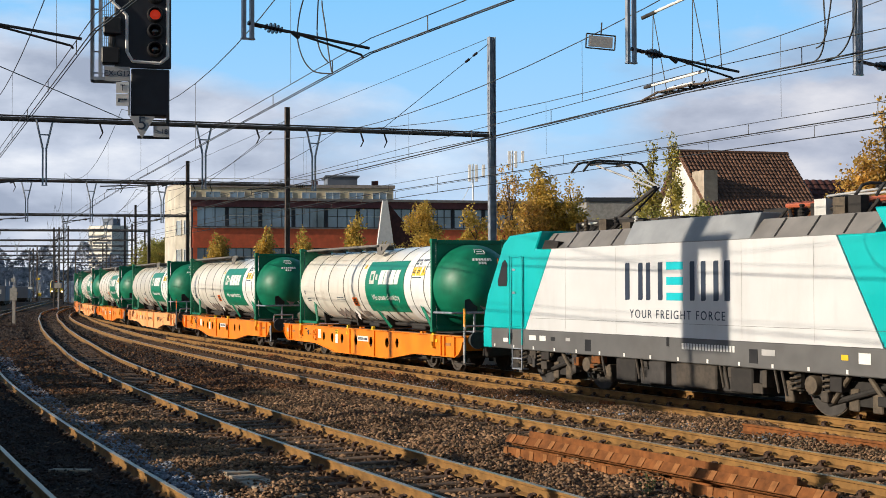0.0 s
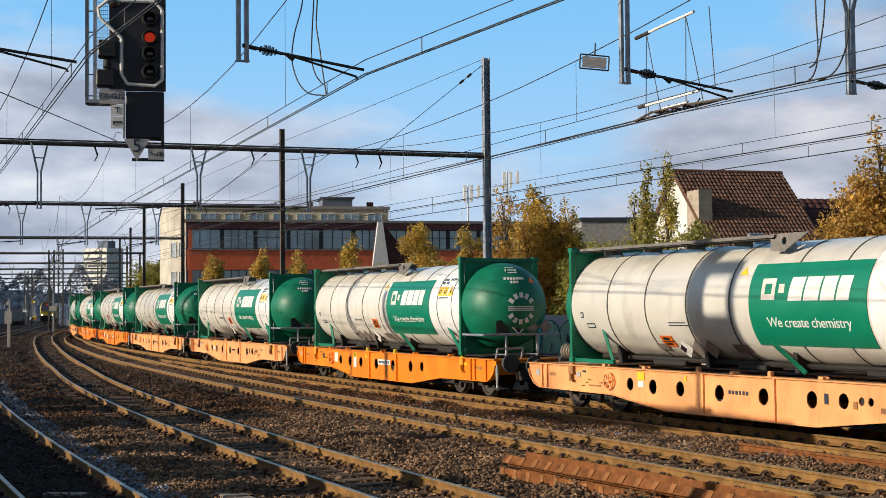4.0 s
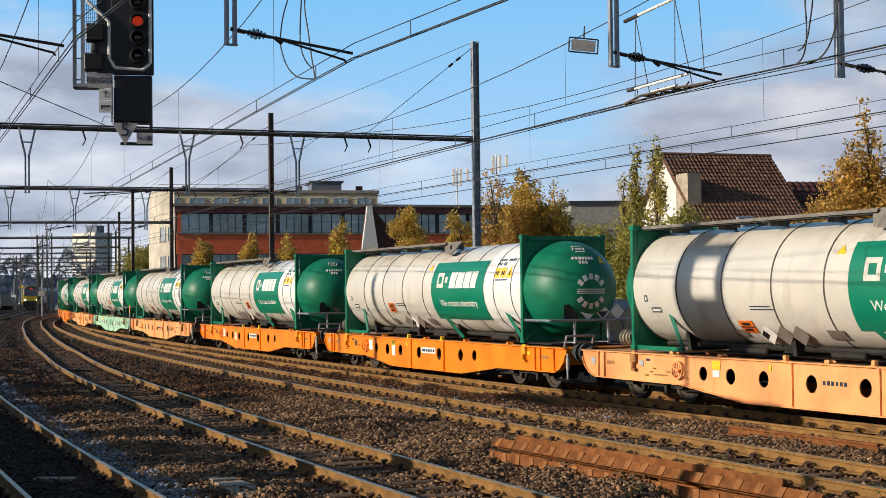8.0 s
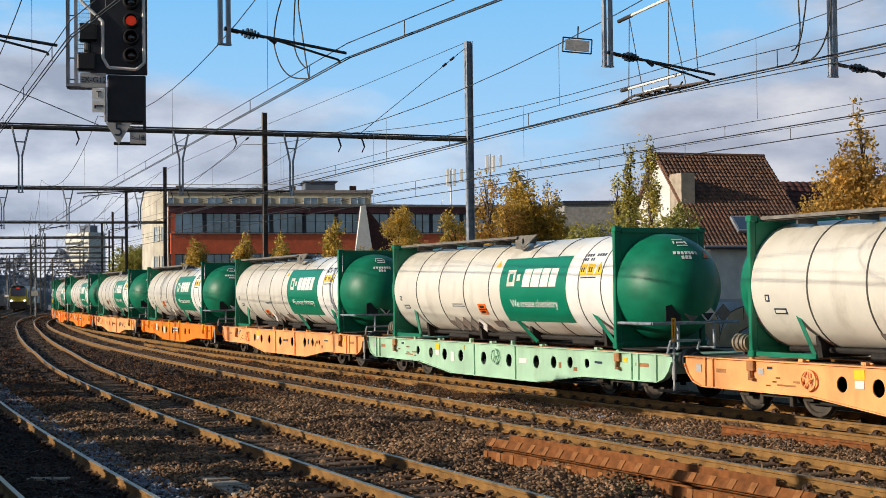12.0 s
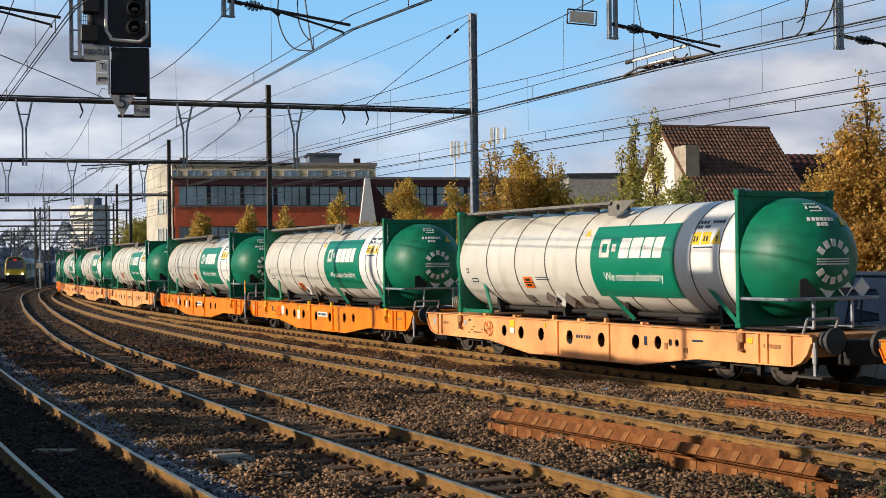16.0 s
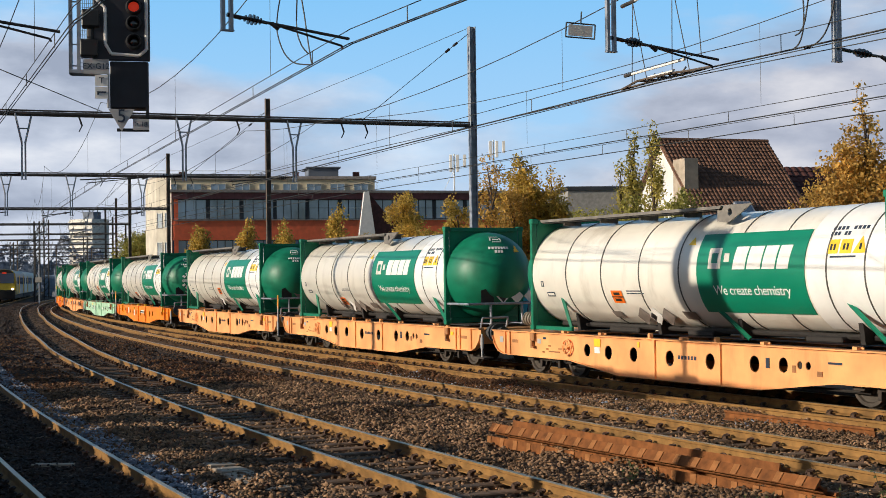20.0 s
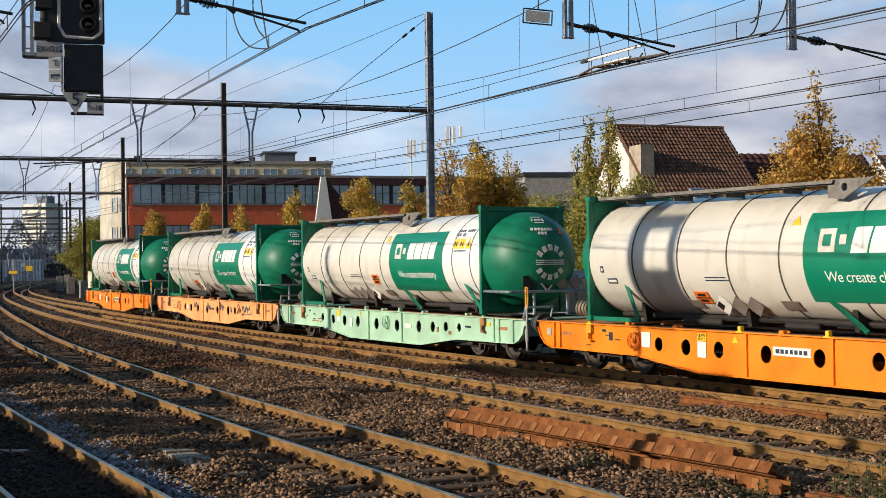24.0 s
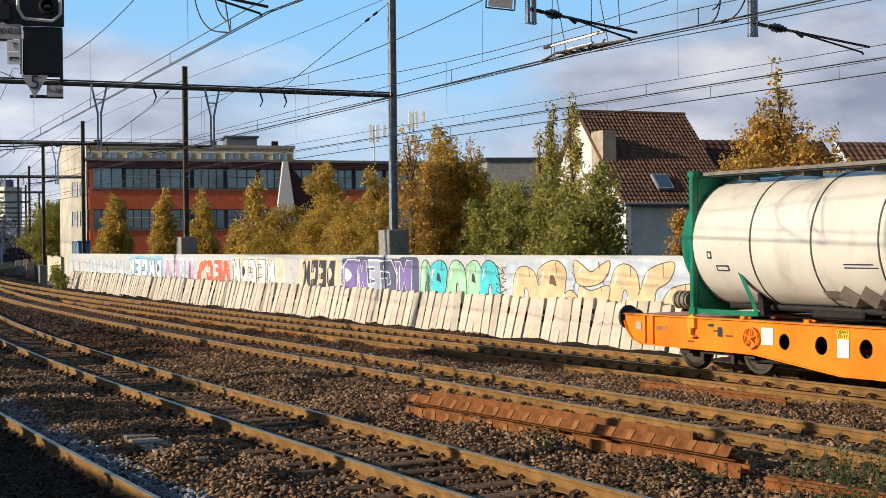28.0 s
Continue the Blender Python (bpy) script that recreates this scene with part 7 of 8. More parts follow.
def window_unit(root, m, w, h, panes, frame="frame_dark", depth=0.10):
    """A window: frame with panes, set into the wall at the pose m (x along the wall, y inwards)."""
    t = 0.07
    g = Build()
    g.box(-w / 2 + t, w / 2 - t, depth * 0.4, depth * 0.4 + 0.02, -h / 2 + t, h / 2 - t, m=m)
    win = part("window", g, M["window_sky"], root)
    bars = [(-w / 2, w / 2, -h / 2, -h / 2 + t), (-w / 2, w / 2, h / 2 - t, h / 2)]
    bars += [(-w / 2 + (w - t) * i / panes, -w / 2 + (w - t) * i / panes + t, -h / 2 + t, h / 2 - t) for i in range(panes + 1)]
    for x0, x1, z0, z1 in bars:
        f = Build()
        f.box(x0, x1, -0.02, depth, z0, z1, m=m)
        part("frame_bar", f, M[frame], win)
    return win


A, B_ = Vector((-21.9, 129.3, 0)), Vector((15.45, 138.6, 0))
ax = (B_ - A).normalized()
L = (B_ - A).length
RB = Matrix(((ax.x, -ax.y, 0, A.x), (ax.y, ax.x, 0, A.y), (0, 0, 1, 0), (0, 0, 0, 1)))
red = thing("office_building", "long red office building with two window bands", "building")
for x0, x1, y0, y1, z0, z1 in ((0.4, L - 0.4, 0, 0.4, -0.6, 4.35), (0.4, L - 0.4, 0, 0.4, 6.25, 8.22), (0, 0.4, 0, 12, -0.6, 10.55), (L - 0.4, L, 0, 12, -0.6, 10.55), (0.4, L - 0.4, 11.6, 12, -0.6, 10.55)):
    b = Build()
    b.box(x0, x1, y0, y1, z0, z1, m=RB)
    part("wall", b, M["brick"], red)
b = Build()
b.box(-0.5, L + 0.5, -0.5, 12.4, 10.8, 11.05, m=RB)
part("roof", b, M["roof_felt"], red, "pale flat roof edge")
b = Build()
b.box(-0.2, L, -0.25, 0.4, 10.17, 10.8, m=RB)
part("fascia", b, M["fascia"], red, "dull purple red fascia")
for zc, h in ((9.195, 1.94), (5.3, 1.9)):
    n = 12
    for i in range(n):
        w = L / n
        wu = window_unit(red, RB @ Matrix.Translation((w * (i + 0.5), 0.1, zc)), w - 0.25, h, 3 + i % 2, depth=0.12)
        if i % 3:
            tb_ = Build()
            tb_.box(w * i + 0.2, w * (i + 1) - 0.2, 0.09, 0.2, zc + 0.12, zc + 0.17, m=RB)
            part("transom", tb_, M["frame_white"] if i % 4 == 1 else M["frame_dark"], wu)
        if i in (2, 5, 7):
            tb_ = Build()
            tb_.box(w * i + 0.5, w * i + 1.5, 0.18, 0.2, zc - h / 2 + 0.1, zc + 0.6, m=RB)
            part("blind", tb_, M["frame_white"], wu)
        p = Build()
        p.box(w * i - 0.13, w * i + 0.13, 0.02, 0.38, zc - h / 2, zc + h / 2, m=RB)
        part("pier", p, M["frame_dark"], red)
    b = Build()
    b.box(0, L, -0.12, 0.0, zc - h / 2 - 0.1, zc - h / 2, m=RB)
    part("sill", b, M["roof_felt"], red)
b = Build()
b.box(0.41, L - 0.41, 1.4, 1.5, -0.5, 10.5, m=RB)
part("inner_wall", b, M["far_grey"], red)

gw = thing("side_building", "pale grey end building with narrow windows", "building")
GE = Vector((-0.376, 0.927, 0))
G0, G1 = Vector((-22.2, 129.7, 0)), Vector((-23.9, 131.0, 0))
GP = [G1, G0, G0 + GE * 6, G1 + GE * 5]
b = Build()
b.prism([(p.x, p.y) for p in GP], "z", -0.6, 12.3)
part("wall", b, M["old_render"], gw)
GB = Matrix.Translation(G1) @ pose(0, 0, 0, 0, 0, -36.87)
for z in (2.6, 5.4, 8.2):
    for x in (0.55, 1.6):
        window_unit(gw, GB @ Matrix.Translation((x, -0.07, z)), 0.75, 1.5, 1, frame="frame_white")
b = Build()
b.prism([(p.x, p.y) for p in GP], "z", 12.3, 12.5)
part("roof", b, M["roof_felt"], gw)

be = thing("apartment_block", "beige apartment block with a stepped roof behind the office", "building")
BB = Matrix.Translation((-31.5, 172, 0)) @ pose(0, 0, 0, 0, 0, 9)
b = Build()
b.box(0, 28, 0, 12, -0.6, 15.2, m=BB)
part("wall", b, M["beige"], be)
b = Build()
b.box(-0.2, 28.2, -0.2, 12.2, 15.2, 15.6, m=BB)
part("roof", b, M["roof_felt"], be)
b = Build()
b.box(19.6, 23.5, 2, 8, 15.6, 16.8, m=BB)
b.box(19.3, 23.8, 1.8, 8.2, 16.8, 17.0, m=BB)
part("roof_house", b, M["far_grey"], be)
for x in (3.0, 17.6, 25.6):
    b = Build()
    b.box(x, x + 0.8, 3, 4, 15.6, 16.4, m=BB)
    part("chimney", b, M["tile_dark"], be)
for i in range(9):
    window_unit(be, BB @ Matrix.Translation((1.8 + i * 3.05, -0.08, 13.9)), 1.9, 1.5, 2, frame="frame_white")
rl = Build()
rl.rod(BB @ Vector((0, 0, 16.3)), BB @ Vector((17, 0, 16.3)), 0.04, 5)
for i in range(12):
    rl.rod(BB @ Vector((i * 1.5, 0, 15.6)), BB @ Vector((i * 1.5, 0, 16.3)), 0.03, 5)
part("roof_rail", rl, M["frame_white"], be)

# antennas on the roofs
for x, y, z, h in ((5.3, 143.0, 11.0, 4.4), (9.75, 147.0, 11.0, 6.2)):
    an = thing("antenna_mast", "white mobile phone antenna mast on a flat roof", "antenna", group="antenna masts")
    b = Build()
    b.rod((x, y, z), (x, y, z + h), 0.08, 8)
    b.rod((x - 1.4, y, z), (x, y, z + h * 0.6), 0.03, 6)
    part("pole", b, M["white"], an)
    for dx in (-0.35, 0.35, 1.1):
        b = Build()
        b.box(x + dx - 0.16, x + dx + 0.16, y - 0.3, y - 0.15, z + h - 1.9 + (0.5 if dx > 1 else 0), z + h - 0.1)
        part("panel", b, M["white"], an, bevel=0.03)

# white gable
tg = thing("gabled_shed", "white pointed gable of a low shed", "building")
TG = Matrix.Translation((-4.2, 108.0, 0)) @ pose(0, 0, 0, 0, 0, 12)
b = Build()
b.prism([(0.1, -0.6), (2.5, -0.6), (2.15, 4.0), (1.4, 9.4), (1.05, 9.4), (0.4, 4.5)], "y", 0, 0.4, m=TG)
part("gable", b, M["white"], tg)
b = Build()
b.prism([(1.44, 9.3), (1.25, 9.3), (0.6, 4.0), (6.5, 4.0), (4.5, 5.6)], "y", 0.42, 2.0, m=TG)
part("roof", b, M["tile_dark"], tg)

# flat-roofed house; the shade on its face is painted as darker grey
fl = thing("flat_house", "flat-roofed house, walls grey as in shade, with a dark window", "building")
FH = Matrix.Translation((10.1, 83.5, 0)) @ pose(0, 0, 0, 0, 0, 4)
b = Build()
b.box(0, 7.5, 0, 8, -0.6, 7.7, m=FH)
part("wall", b, M["concrete"], fl)
b = Build()
b.box(-0.1, 7.6, -0.1, 8.1, 7.7, 7.95, m=FH)
part("roof", b, M["frame_dark"], fl)
window_unit(fl, FH @ Matrix.Translation((3.1, -0.08, 5.2)), 1.7, 1.9, 2)

# house with a tiled roof
hs = thing("house", "white house with brown tiled roof and broad chimney", "house")
ra, rb_ = Vector((13.5, 70.6, 0)), Vector((19.7, 72.3, 0))
hx = (rb_ - ra).normalized()
HM = Matrix(((hx.x, -hx.y, 0, ra.x), (hx.y, hx.x, 0, ra.y), (0, 0, 1, 0), (0, 0, 0, 1)))
HL = 6.1
RIDGE, EAVE, HALF, BACK = 9.5, 4.75, 4.9, 3.0
b = Build()
b.prism([(-HALF, -0.6), (-HALF, EAVE), (0, RIDGE - 0.15), (BACK, 6.6), (BACK, -0.6)], "x", 0.05, 0.35, m=HM)
b.prism([(-HALF, -0.6), (-HALF, EAVE), (0, RIDGE - 0.15), (BACK, 6.6), (BACK, -0.6)], "x", HL - 0.3, HL, m=HM)
b.box(0.3, HL - 0.3, -HALF + 0.1, -HALF + 0.4, -0.6, EAVE, m=HM)
b.box(0.3, HL - 0.3, BACK - 0.4, BACK - 0.1, -0.6, 6.5, m=HM)
part("wall", b, M["render"], hs)


def tiled_slope(root, m, length, run, rise, mat, pitch=0.30, course=0.34, name="roof"):
    """Rows of curved tiles from the eave (y = -run, z = -rise) to the ridge, as one joined roof over boards."""
    sl_len = math.hypot(run, rise)
    ang = math.atan2(rise, run)
    base = Build()
    mm = m @ Matrix.Translation((0, -run, -rise)) @ pose(0, 0, 0, math.degrees(ang), 0, 0)
    base.box(0, length, 0, sl_len, -0.12, -0.02, m=mm)
    rf = part(name, base, M[mat], root)
    tb = Build()
    nx, ny = int(length / pitch), int(sl_len / course)
    prof = [(-0.5, 0.0), (-0.28, 0.045), (0.0, 0.052), (0.28, 0.014), (0.5, 0.0)]
    for j in range(ny):
        for i in range(nx):
            x0 = (i + 0.5) * length / nx
            y0 = j * sl_len / ny
            y1 = y0 + sl_len / ny * 1.12
            vs = [mm @ Vector((x0 + a * length / nx, y0, h + 0.045)) for a, h in prof] + [mm @ Vector((x0 + a * length / nx, min(y1, sl_len), h - 0.0)) for a, h in prof]
            tb.add(vs, [(k_, k_ + 1, k_ + 6, k_ + 5) for k_ in range(4)] + [(0, 1, 2, 3, 4)])
    me = bpy.data.meshes.new("roof_tiles")
    me.from_pydata([tuple(p) for p in tb.v], [], tb.f)
    me.materials.append(M[mat])
    ob = new("roof_tiles", me)
    ob.parent = rf
    ob["kind"] = "stuff"
    return rf


tiled_slope(hs, HM @ Matrix.Translation((-0.2, 0, RIDGE)), HL + 0.4, HALF + 0.3, RIDGE - EAVE + 0.3, "tile", pitch=0.22, course=0.30)
tiled_slope(hs, HM @ Matrix.Translation((HL + 0.2, 0, RIDGE)) @ pose(0, 0, 0, 0, 0, 180), HL + 0.4, BACK, RIDGE - 6.6, "tile", pitch=0.6, course=0.7)
rd = Build()
rd.rod(HM @ Vector((-0.2, 0, RIDGE + 0.02)), HM @ Vector((HL + 0.2, 0, RIDGE + 0.02)), 0.11, 8)
part("ridge", rd, M["tile"], hs)
b = Build()
b.box(-0.15, 0.6, -2.9, -1.6, 5.0, 8.3, m=HM)
part("chimney", b, M["chimney"], hs)
sk_a = math.degrees(math.atan2(RIDGE - EAVE, HALF))
b = Build()
SK = HM @ Matrix.Translation((2.5, -4.15, EAVE + 0.82)) @ pose(0, 0, 0, sk_a, 0, 0)
b.box(-0.45, 0.45, -0.55, 0.55, 0.02, 0.16, m=SK)
skl = part("skylight", b, M["steel"], hs)
b = Build()
b.box(-0.35, 0.35, -0.45, 0.45, 0.14, 0.17, m=SK)
part("pane", b, M["window"], skl)
b = Build()
b.rod(HM @ Vector((-0.2, -HALF - 0.35, EAVE - 0.28)), HM @ Vector((HL + 0.2, -HALF - 0.35, EAVE - 0.28)), 0.09, 8)
part("gutter", b, M["far_grey"], hs)

for i, (x, y, w, rz, ridge, lab) in enumerate(((20.8, 74.5, 8.0, 12, 8.3, "house with a dark red roof behind the white house"), (30.5, 78.5, 12.0, 10, 8.45, "long house with a brown tiled roof and a pale verge"))):
    h2 = thing("house", lab, "house")
    m2 = Matrix.Translation((x, y, 0)) @ pose(0, 0, 0, 0, 0, rz)
    b = Build()
    b.prism([(-4, -0.6), (-4, 4.6), (0, ridge - 0.1), (4, 4.6), (4, -0.6)], "x", 0, w, m=m2)
    part("wall", b, M["render"], h2)
    tiled_slope(h2, m2 @ Matrix.Translation((-0.15, 0, ridge)), w + 0.3, 4.3, ridge - 4.35, "tile_dark" if i == 0 else "tile", pitch=0.4, course=0.42)
    v = Build()
    v.rod(m2 @ Vector((-0.15, 0, ridge + 0.05)), m2 @ Vector((-0.15, -4.3, 4.4)), 0.08, 6)
    part("verge", v, M["white"] if i else M["tile_dark"], h2)

bb = thing("blue_bin", "blue waste bin behind the far end of the wall", "bin")
b = Build()
b.box(-0.42, 0.42, -0.4, 0.4, -0.6, 3.0, m=Matrix.Translation((-17.0, 98.0, 0)) @ pose(0, 0, 0, 0, 0, 14))
part("body", b, M["blue_box"], bb, bevel=0.05)
b = Build()
b.box(-0.46, 0.46, -0.44, 0.44, 3.0, 3.12, m=Matrix.Translation((-17.0, 98.0, 0)) @ pose(0, 0, 0, 0, 0, 14))
part("lid", b, M["blue_box"], bb, bevel=0.03)

# ---- distance ----
tw = thing("tower_block", "distant white tower block with long window bands", "tower block")
TM = Matrix.Translation((-137.6, 560, 0)) @ pose(0, 0, 0, 0, 0, -35)
b = Build()
b.box(0, 13.5, 0, 9, -0.6, 27.6, m=TM)
part("wall", b, M["far_white"], tw)
for i in range(10):
    b = Build()
    cut = (i * 5) % 4
    b.box(0.3 + 0.7 * cut, 13.2 - 0.9 * ((i * 3) % 3), -0.1, 0.1, 1.5 + i * 2.65, 2.3 + i * 2.65, m=TM)
    part("window_band", b, M["far_grey"], tw)
    b = Build()
    b.box(0.2, 9.5 + cut, -0.9, 0.0, 2.45 + i * 2.65, 2.9 + i * 2.65, m=TM)
    part("balcony", b, M["far_white"], tw)
b = Build()
b.box(5, 11, 3, 7, 27.6, 30.6, m=TM)
part("roof_house", b, M["far_grey"], tw)
rr = random.Random(21)
for i in range(26):
    d = rr.uniform(380, 900)
    a = -0.42 + i * 0.033 + rr.uniform(-0.01, 0.01)
    w, h = rr.uniform(14, 40), d * rr.uniform(0.008, 0.022)
    fb = thing("far_building", "hazy grey building in the distance", "building", group="far buildings")
    m2 = Matrix.Translation((a * d, d, 0)) @ pose(0, 0, 0, 0, 0, rr.uniform(-20, 20))
    b = Build()
    b.box(-w / 2, w / 2, 0, 10, -0.6, h, m=m2)
    # haze on walls and roof is only their bluish grey base colour
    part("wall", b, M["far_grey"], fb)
    b = Build()
    b.prism([(0, h), (10, h), (5, h + 3)], "x", -w / 2 - 0.3, w / 2 + 0.3, m=m2)
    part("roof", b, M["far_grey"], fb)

# dark hedges, masts and posts of the far yard
for i, (x, y, w, h) in enumerate(((-118, 300, 40, 4.2), (-150, 380, 60, 6.5), (-100, 420, 30, 6.5), (-70, 300, 9, 3.4), (-92, 270, 16, 2.6), (-128, 460, 34, 8.5), (-128, 400, 34, 19), (-104, 405, 22, 17), (-146, 410, 24, 21), (-90, 430, 18, 16))):
    hd_ = thing("hedge", "dark hedge of bushes beside the far yard, bluish with painted haze", "hedge", group="far hedges")
    r_ = random.Random(50 + i)
    hm_ = Matrix.Translation((x, y, 0)) @ pose(0, 0, 0, 0, 0, 14)
    bumps = [(r_.uniform(0, 6.28), r_.uniform(0.15, 0.9)) for k in range(5)]
    b = Build()
    b.box(-w / 2, w / 2, 1.5, 4.0, -0.6, h * 0.45, m=hm_)
    for k in range(int(w * (26 if h < 12 else 90))):
        px_ = r_.uniform(-w / 2, w / 2)
        top_ = h * (0.72 + 0.07 * sum(math.sin(px_ * f_ + o_) for o_, f_ in bumps))
        pz_ = top_ * (1 - r_.random() ** 2) - 0.3
        e_ = r_.uniform(0.25, 0.6) * (h / 6 if h < 12 else 1.1)
        c_ = hm_ @ Vector((px_, r_.uniform(0, 5), pz_))
        q_ = [Vector((r_.uniform(-1, 1), r_.uniform(-1, 1), r_.uniform(-1, 1))).normalized() * e_ for j in range(4)]
        b.add([c_ + t_ for t_ in q_], [(0, 1, 2), (0, 2, 3), (0, 3, 1), (1, 3, 2)])
    # the tall rows take the colour that has haze painted in
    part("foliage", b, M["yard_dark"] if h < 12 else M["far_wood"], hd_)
for x, y, h in ((-49.5, 183.7, 10.6), (-55.3, 210.6, 12.0), (-56.4, 209.6, 9.7), (-57.6, 246.0, 10.5), (-84.0, 292.0, 11.0), (-49.0, 262.0, 10.0)):
    lm = thing("lattice_mast", "dark steel lattice mast standing in the yard", "mast", group="lattice masts")
    for sx in (-0.35, 0.35):
        b = Build()
        b.box(x + sx - 0.09, x + sx + 0.09, y - 0.12, y + 0.12, -0.6, h)
        part("leg", b, M["dark_steel"], lm)
    b = Build()
    for k in range(int(h / 0.9)):
        b.rod((x - 0.35, y, 0.9 * k), (x + 0.35, y, 0.9 * k + 0.9), 0.05, 5)
    tagged(part("bracing", b, M["dark_steel"], lm), kind="stuff")
ry = random.Random(91)
for k in range(26):
    y = ry.uniform(130, 330)
    x = y * ry.uniform(-0.335, -0.235)
    h = ry.uniform(2.0, 5.5)
    if abs(x + 10.6 + 0.2318 * y) < 2.6:
        x -= 5.2
    ypo = thing("yard_post", "thin grey post with a small cabinet in the yard", "post", group="yard posts")
    b = Build()
    b.rod((x, y, -0.6), (x, y, h), 0.09, 6)
    part("pole", b, M["steel"], ypo)
    b = Build()
    zc = h * ry.uniform(0.3, 0.95)
    b.box(x - 0.4, x + 0.4, y - 0.35, y - 0.1, zc - ry.uniform(0.3, 0.7), zc)
    part("cabinet", b, M[ry.choice(("frame_white", "far_white", "concrete", "steel", "yellow"))], ypo)
for k in range(9):
    y = 150 + k * 19.0
    x = -16.4 - 0.2318 * y - 0.9 * (k % 3)
    wg = thing("parked_wagon", "dark parked goods wagon in the far yard", "wagon", group="parked wagons")
    m2 = Matrix.Translation((x, y, 0)) @ pose(0, 0, 0, 0, 0, 103)
    b = Build()
    b.box(-7, 7, -1.35, 1.35, 0.5, ry.uniform(1.4, 3.2), m=m2)
    part("body", b, M["far_grey"], wg, bevel=0.05)
    b = Build()
    b.box(-6.6, 6.6, -1.1, 1.1, 0.1, 0.498, m=m2)
    for dx in (-5.5, -4, 4, 5.5):
        b.rod(m2 @ Vector((dx, -0.8, -0.14)), m2 @ Vector((dx, 0.8, -0.14)), 0.46, 12)
    part("underframe", b, M["under"], wg)
bc = thing("freight_container", "faded pale blue freight container in the far yard", "container")
b = Build()
b.box(-7.6, 0, 0, 2.5, -0.3, 3.6, m=Matrix.Translation((-56.8, 245, 0)) @ pose(0, 0, 0, 0, 0, 8))
part("body", b, M["blue_faded"], bc, bevel=0.04)
for k in range(14):
    b = Build()
    b.box(-7.45 + k * 0.53, -7.2 + k * 0.53, -0.05, 0.0, -0.2, 3.45, m=Matrix.Translation((-56.8, 245, 0)) @ pose(0, 0, 0, 0, 0, 8))
    part("rib", b, M["blue_faded"], bc)
yw = thing("low_wall", "yellowish painted low wall past the end of the graffiti wall", "wall", kind="structure")
for k in range(6):
    b = Build()
    b.box(0, 1.18, 0, 0.25, -0.6, 2.05 - 0.05 * (k % 3), m=along(79.3 - 1.2 * k, -3.5))
    part("panel", b, M["beige"] if k % 3 else M["slab"], yw)
# leaning dark slabs and a bush past the end of the wall
rd_ = random.Random(6)
for k in range(5):
    ds_ = thing("leaning_slab", "dark concrete slab leaning past the end of the wall", "concrete slab", group="dark leaning slabs")
    b = Build()
    b.box(-0.35, 0.35, -0.05, 0.05, 0, 1.3)
    part("slab", b, M["far_grey"], ds_, bevel=0.01, at=along(71.5 + k * 0.95, -2.9, -0.30) @ pose(0, 0, 0, -24, rd_.uniform(-14, 4), 0))
yp = thing("marker_post", "grey marker post with a small box", "post")
b = Build()
b.box(-29.6, -29.4, 98.1, 98.3, -0.6, 2.6)
part("post", b, M["concrete"], yp)
b = Build()
b.box(-29.75, -29.25, 98.0, 98.1, 1.6, 2.5)
part("box", b, M["concrete"], yp)
# ---- trees ----


def crown(name, blobs, count, leaf, seed, mat, parent):
    """Many small leaves in clumps that fill a set of ellipsoids (x, y, z, rx, rz)."""
    r = np.random.default_rng(seed)
    vol = np.array([b_[3] ** 2 * b_[4] for b_ in blobs])
    pick = r.choice(len(blobs), count // 14, p=vol / vol.sum())
    bl = np.array(blobs)[pick]
    d = r.normal(size=(len(pick), 3))
    d /= np.linalg.norm(d, axis=1)[:, None]
    rad = r.random(len(pick)) ** 0.42
    cen = bl[:, :3] + d * rad[:, None] * bl[:, [3, 3, 4]]
    cen = np.repeat(cen, 14, axis=0)
    n = len(cen)
    p = cen + r.normal(0, leaf * 1.7, (n, 3))
    sz = leaf * (0.55 + 0.8 * r.random(n))
    a = r.normal(size=(n, 3))
    a /= np.linalg.norm(a, axis=1)[:, None]
    c = np.cross(a, r.normal(size=(n, 3)))
    c /= np.linalg.norm(c, axis=1)[:, None]
    u, w = a * sz[:, None], c * sz[:, None] * 0.62
    bend = np.cross(a, c) * sz[:, None] * 0.25
    v = np.stack([p - u, p + w + bend, p + u, p - w + bend], 1).reshape(-1, 3)
    f = np.arange(n * 4).reshape(n, 4)
    ob = new(name, raw_mesh(name, v, f, M[mat]))
    ob.parent = parent
    return ob


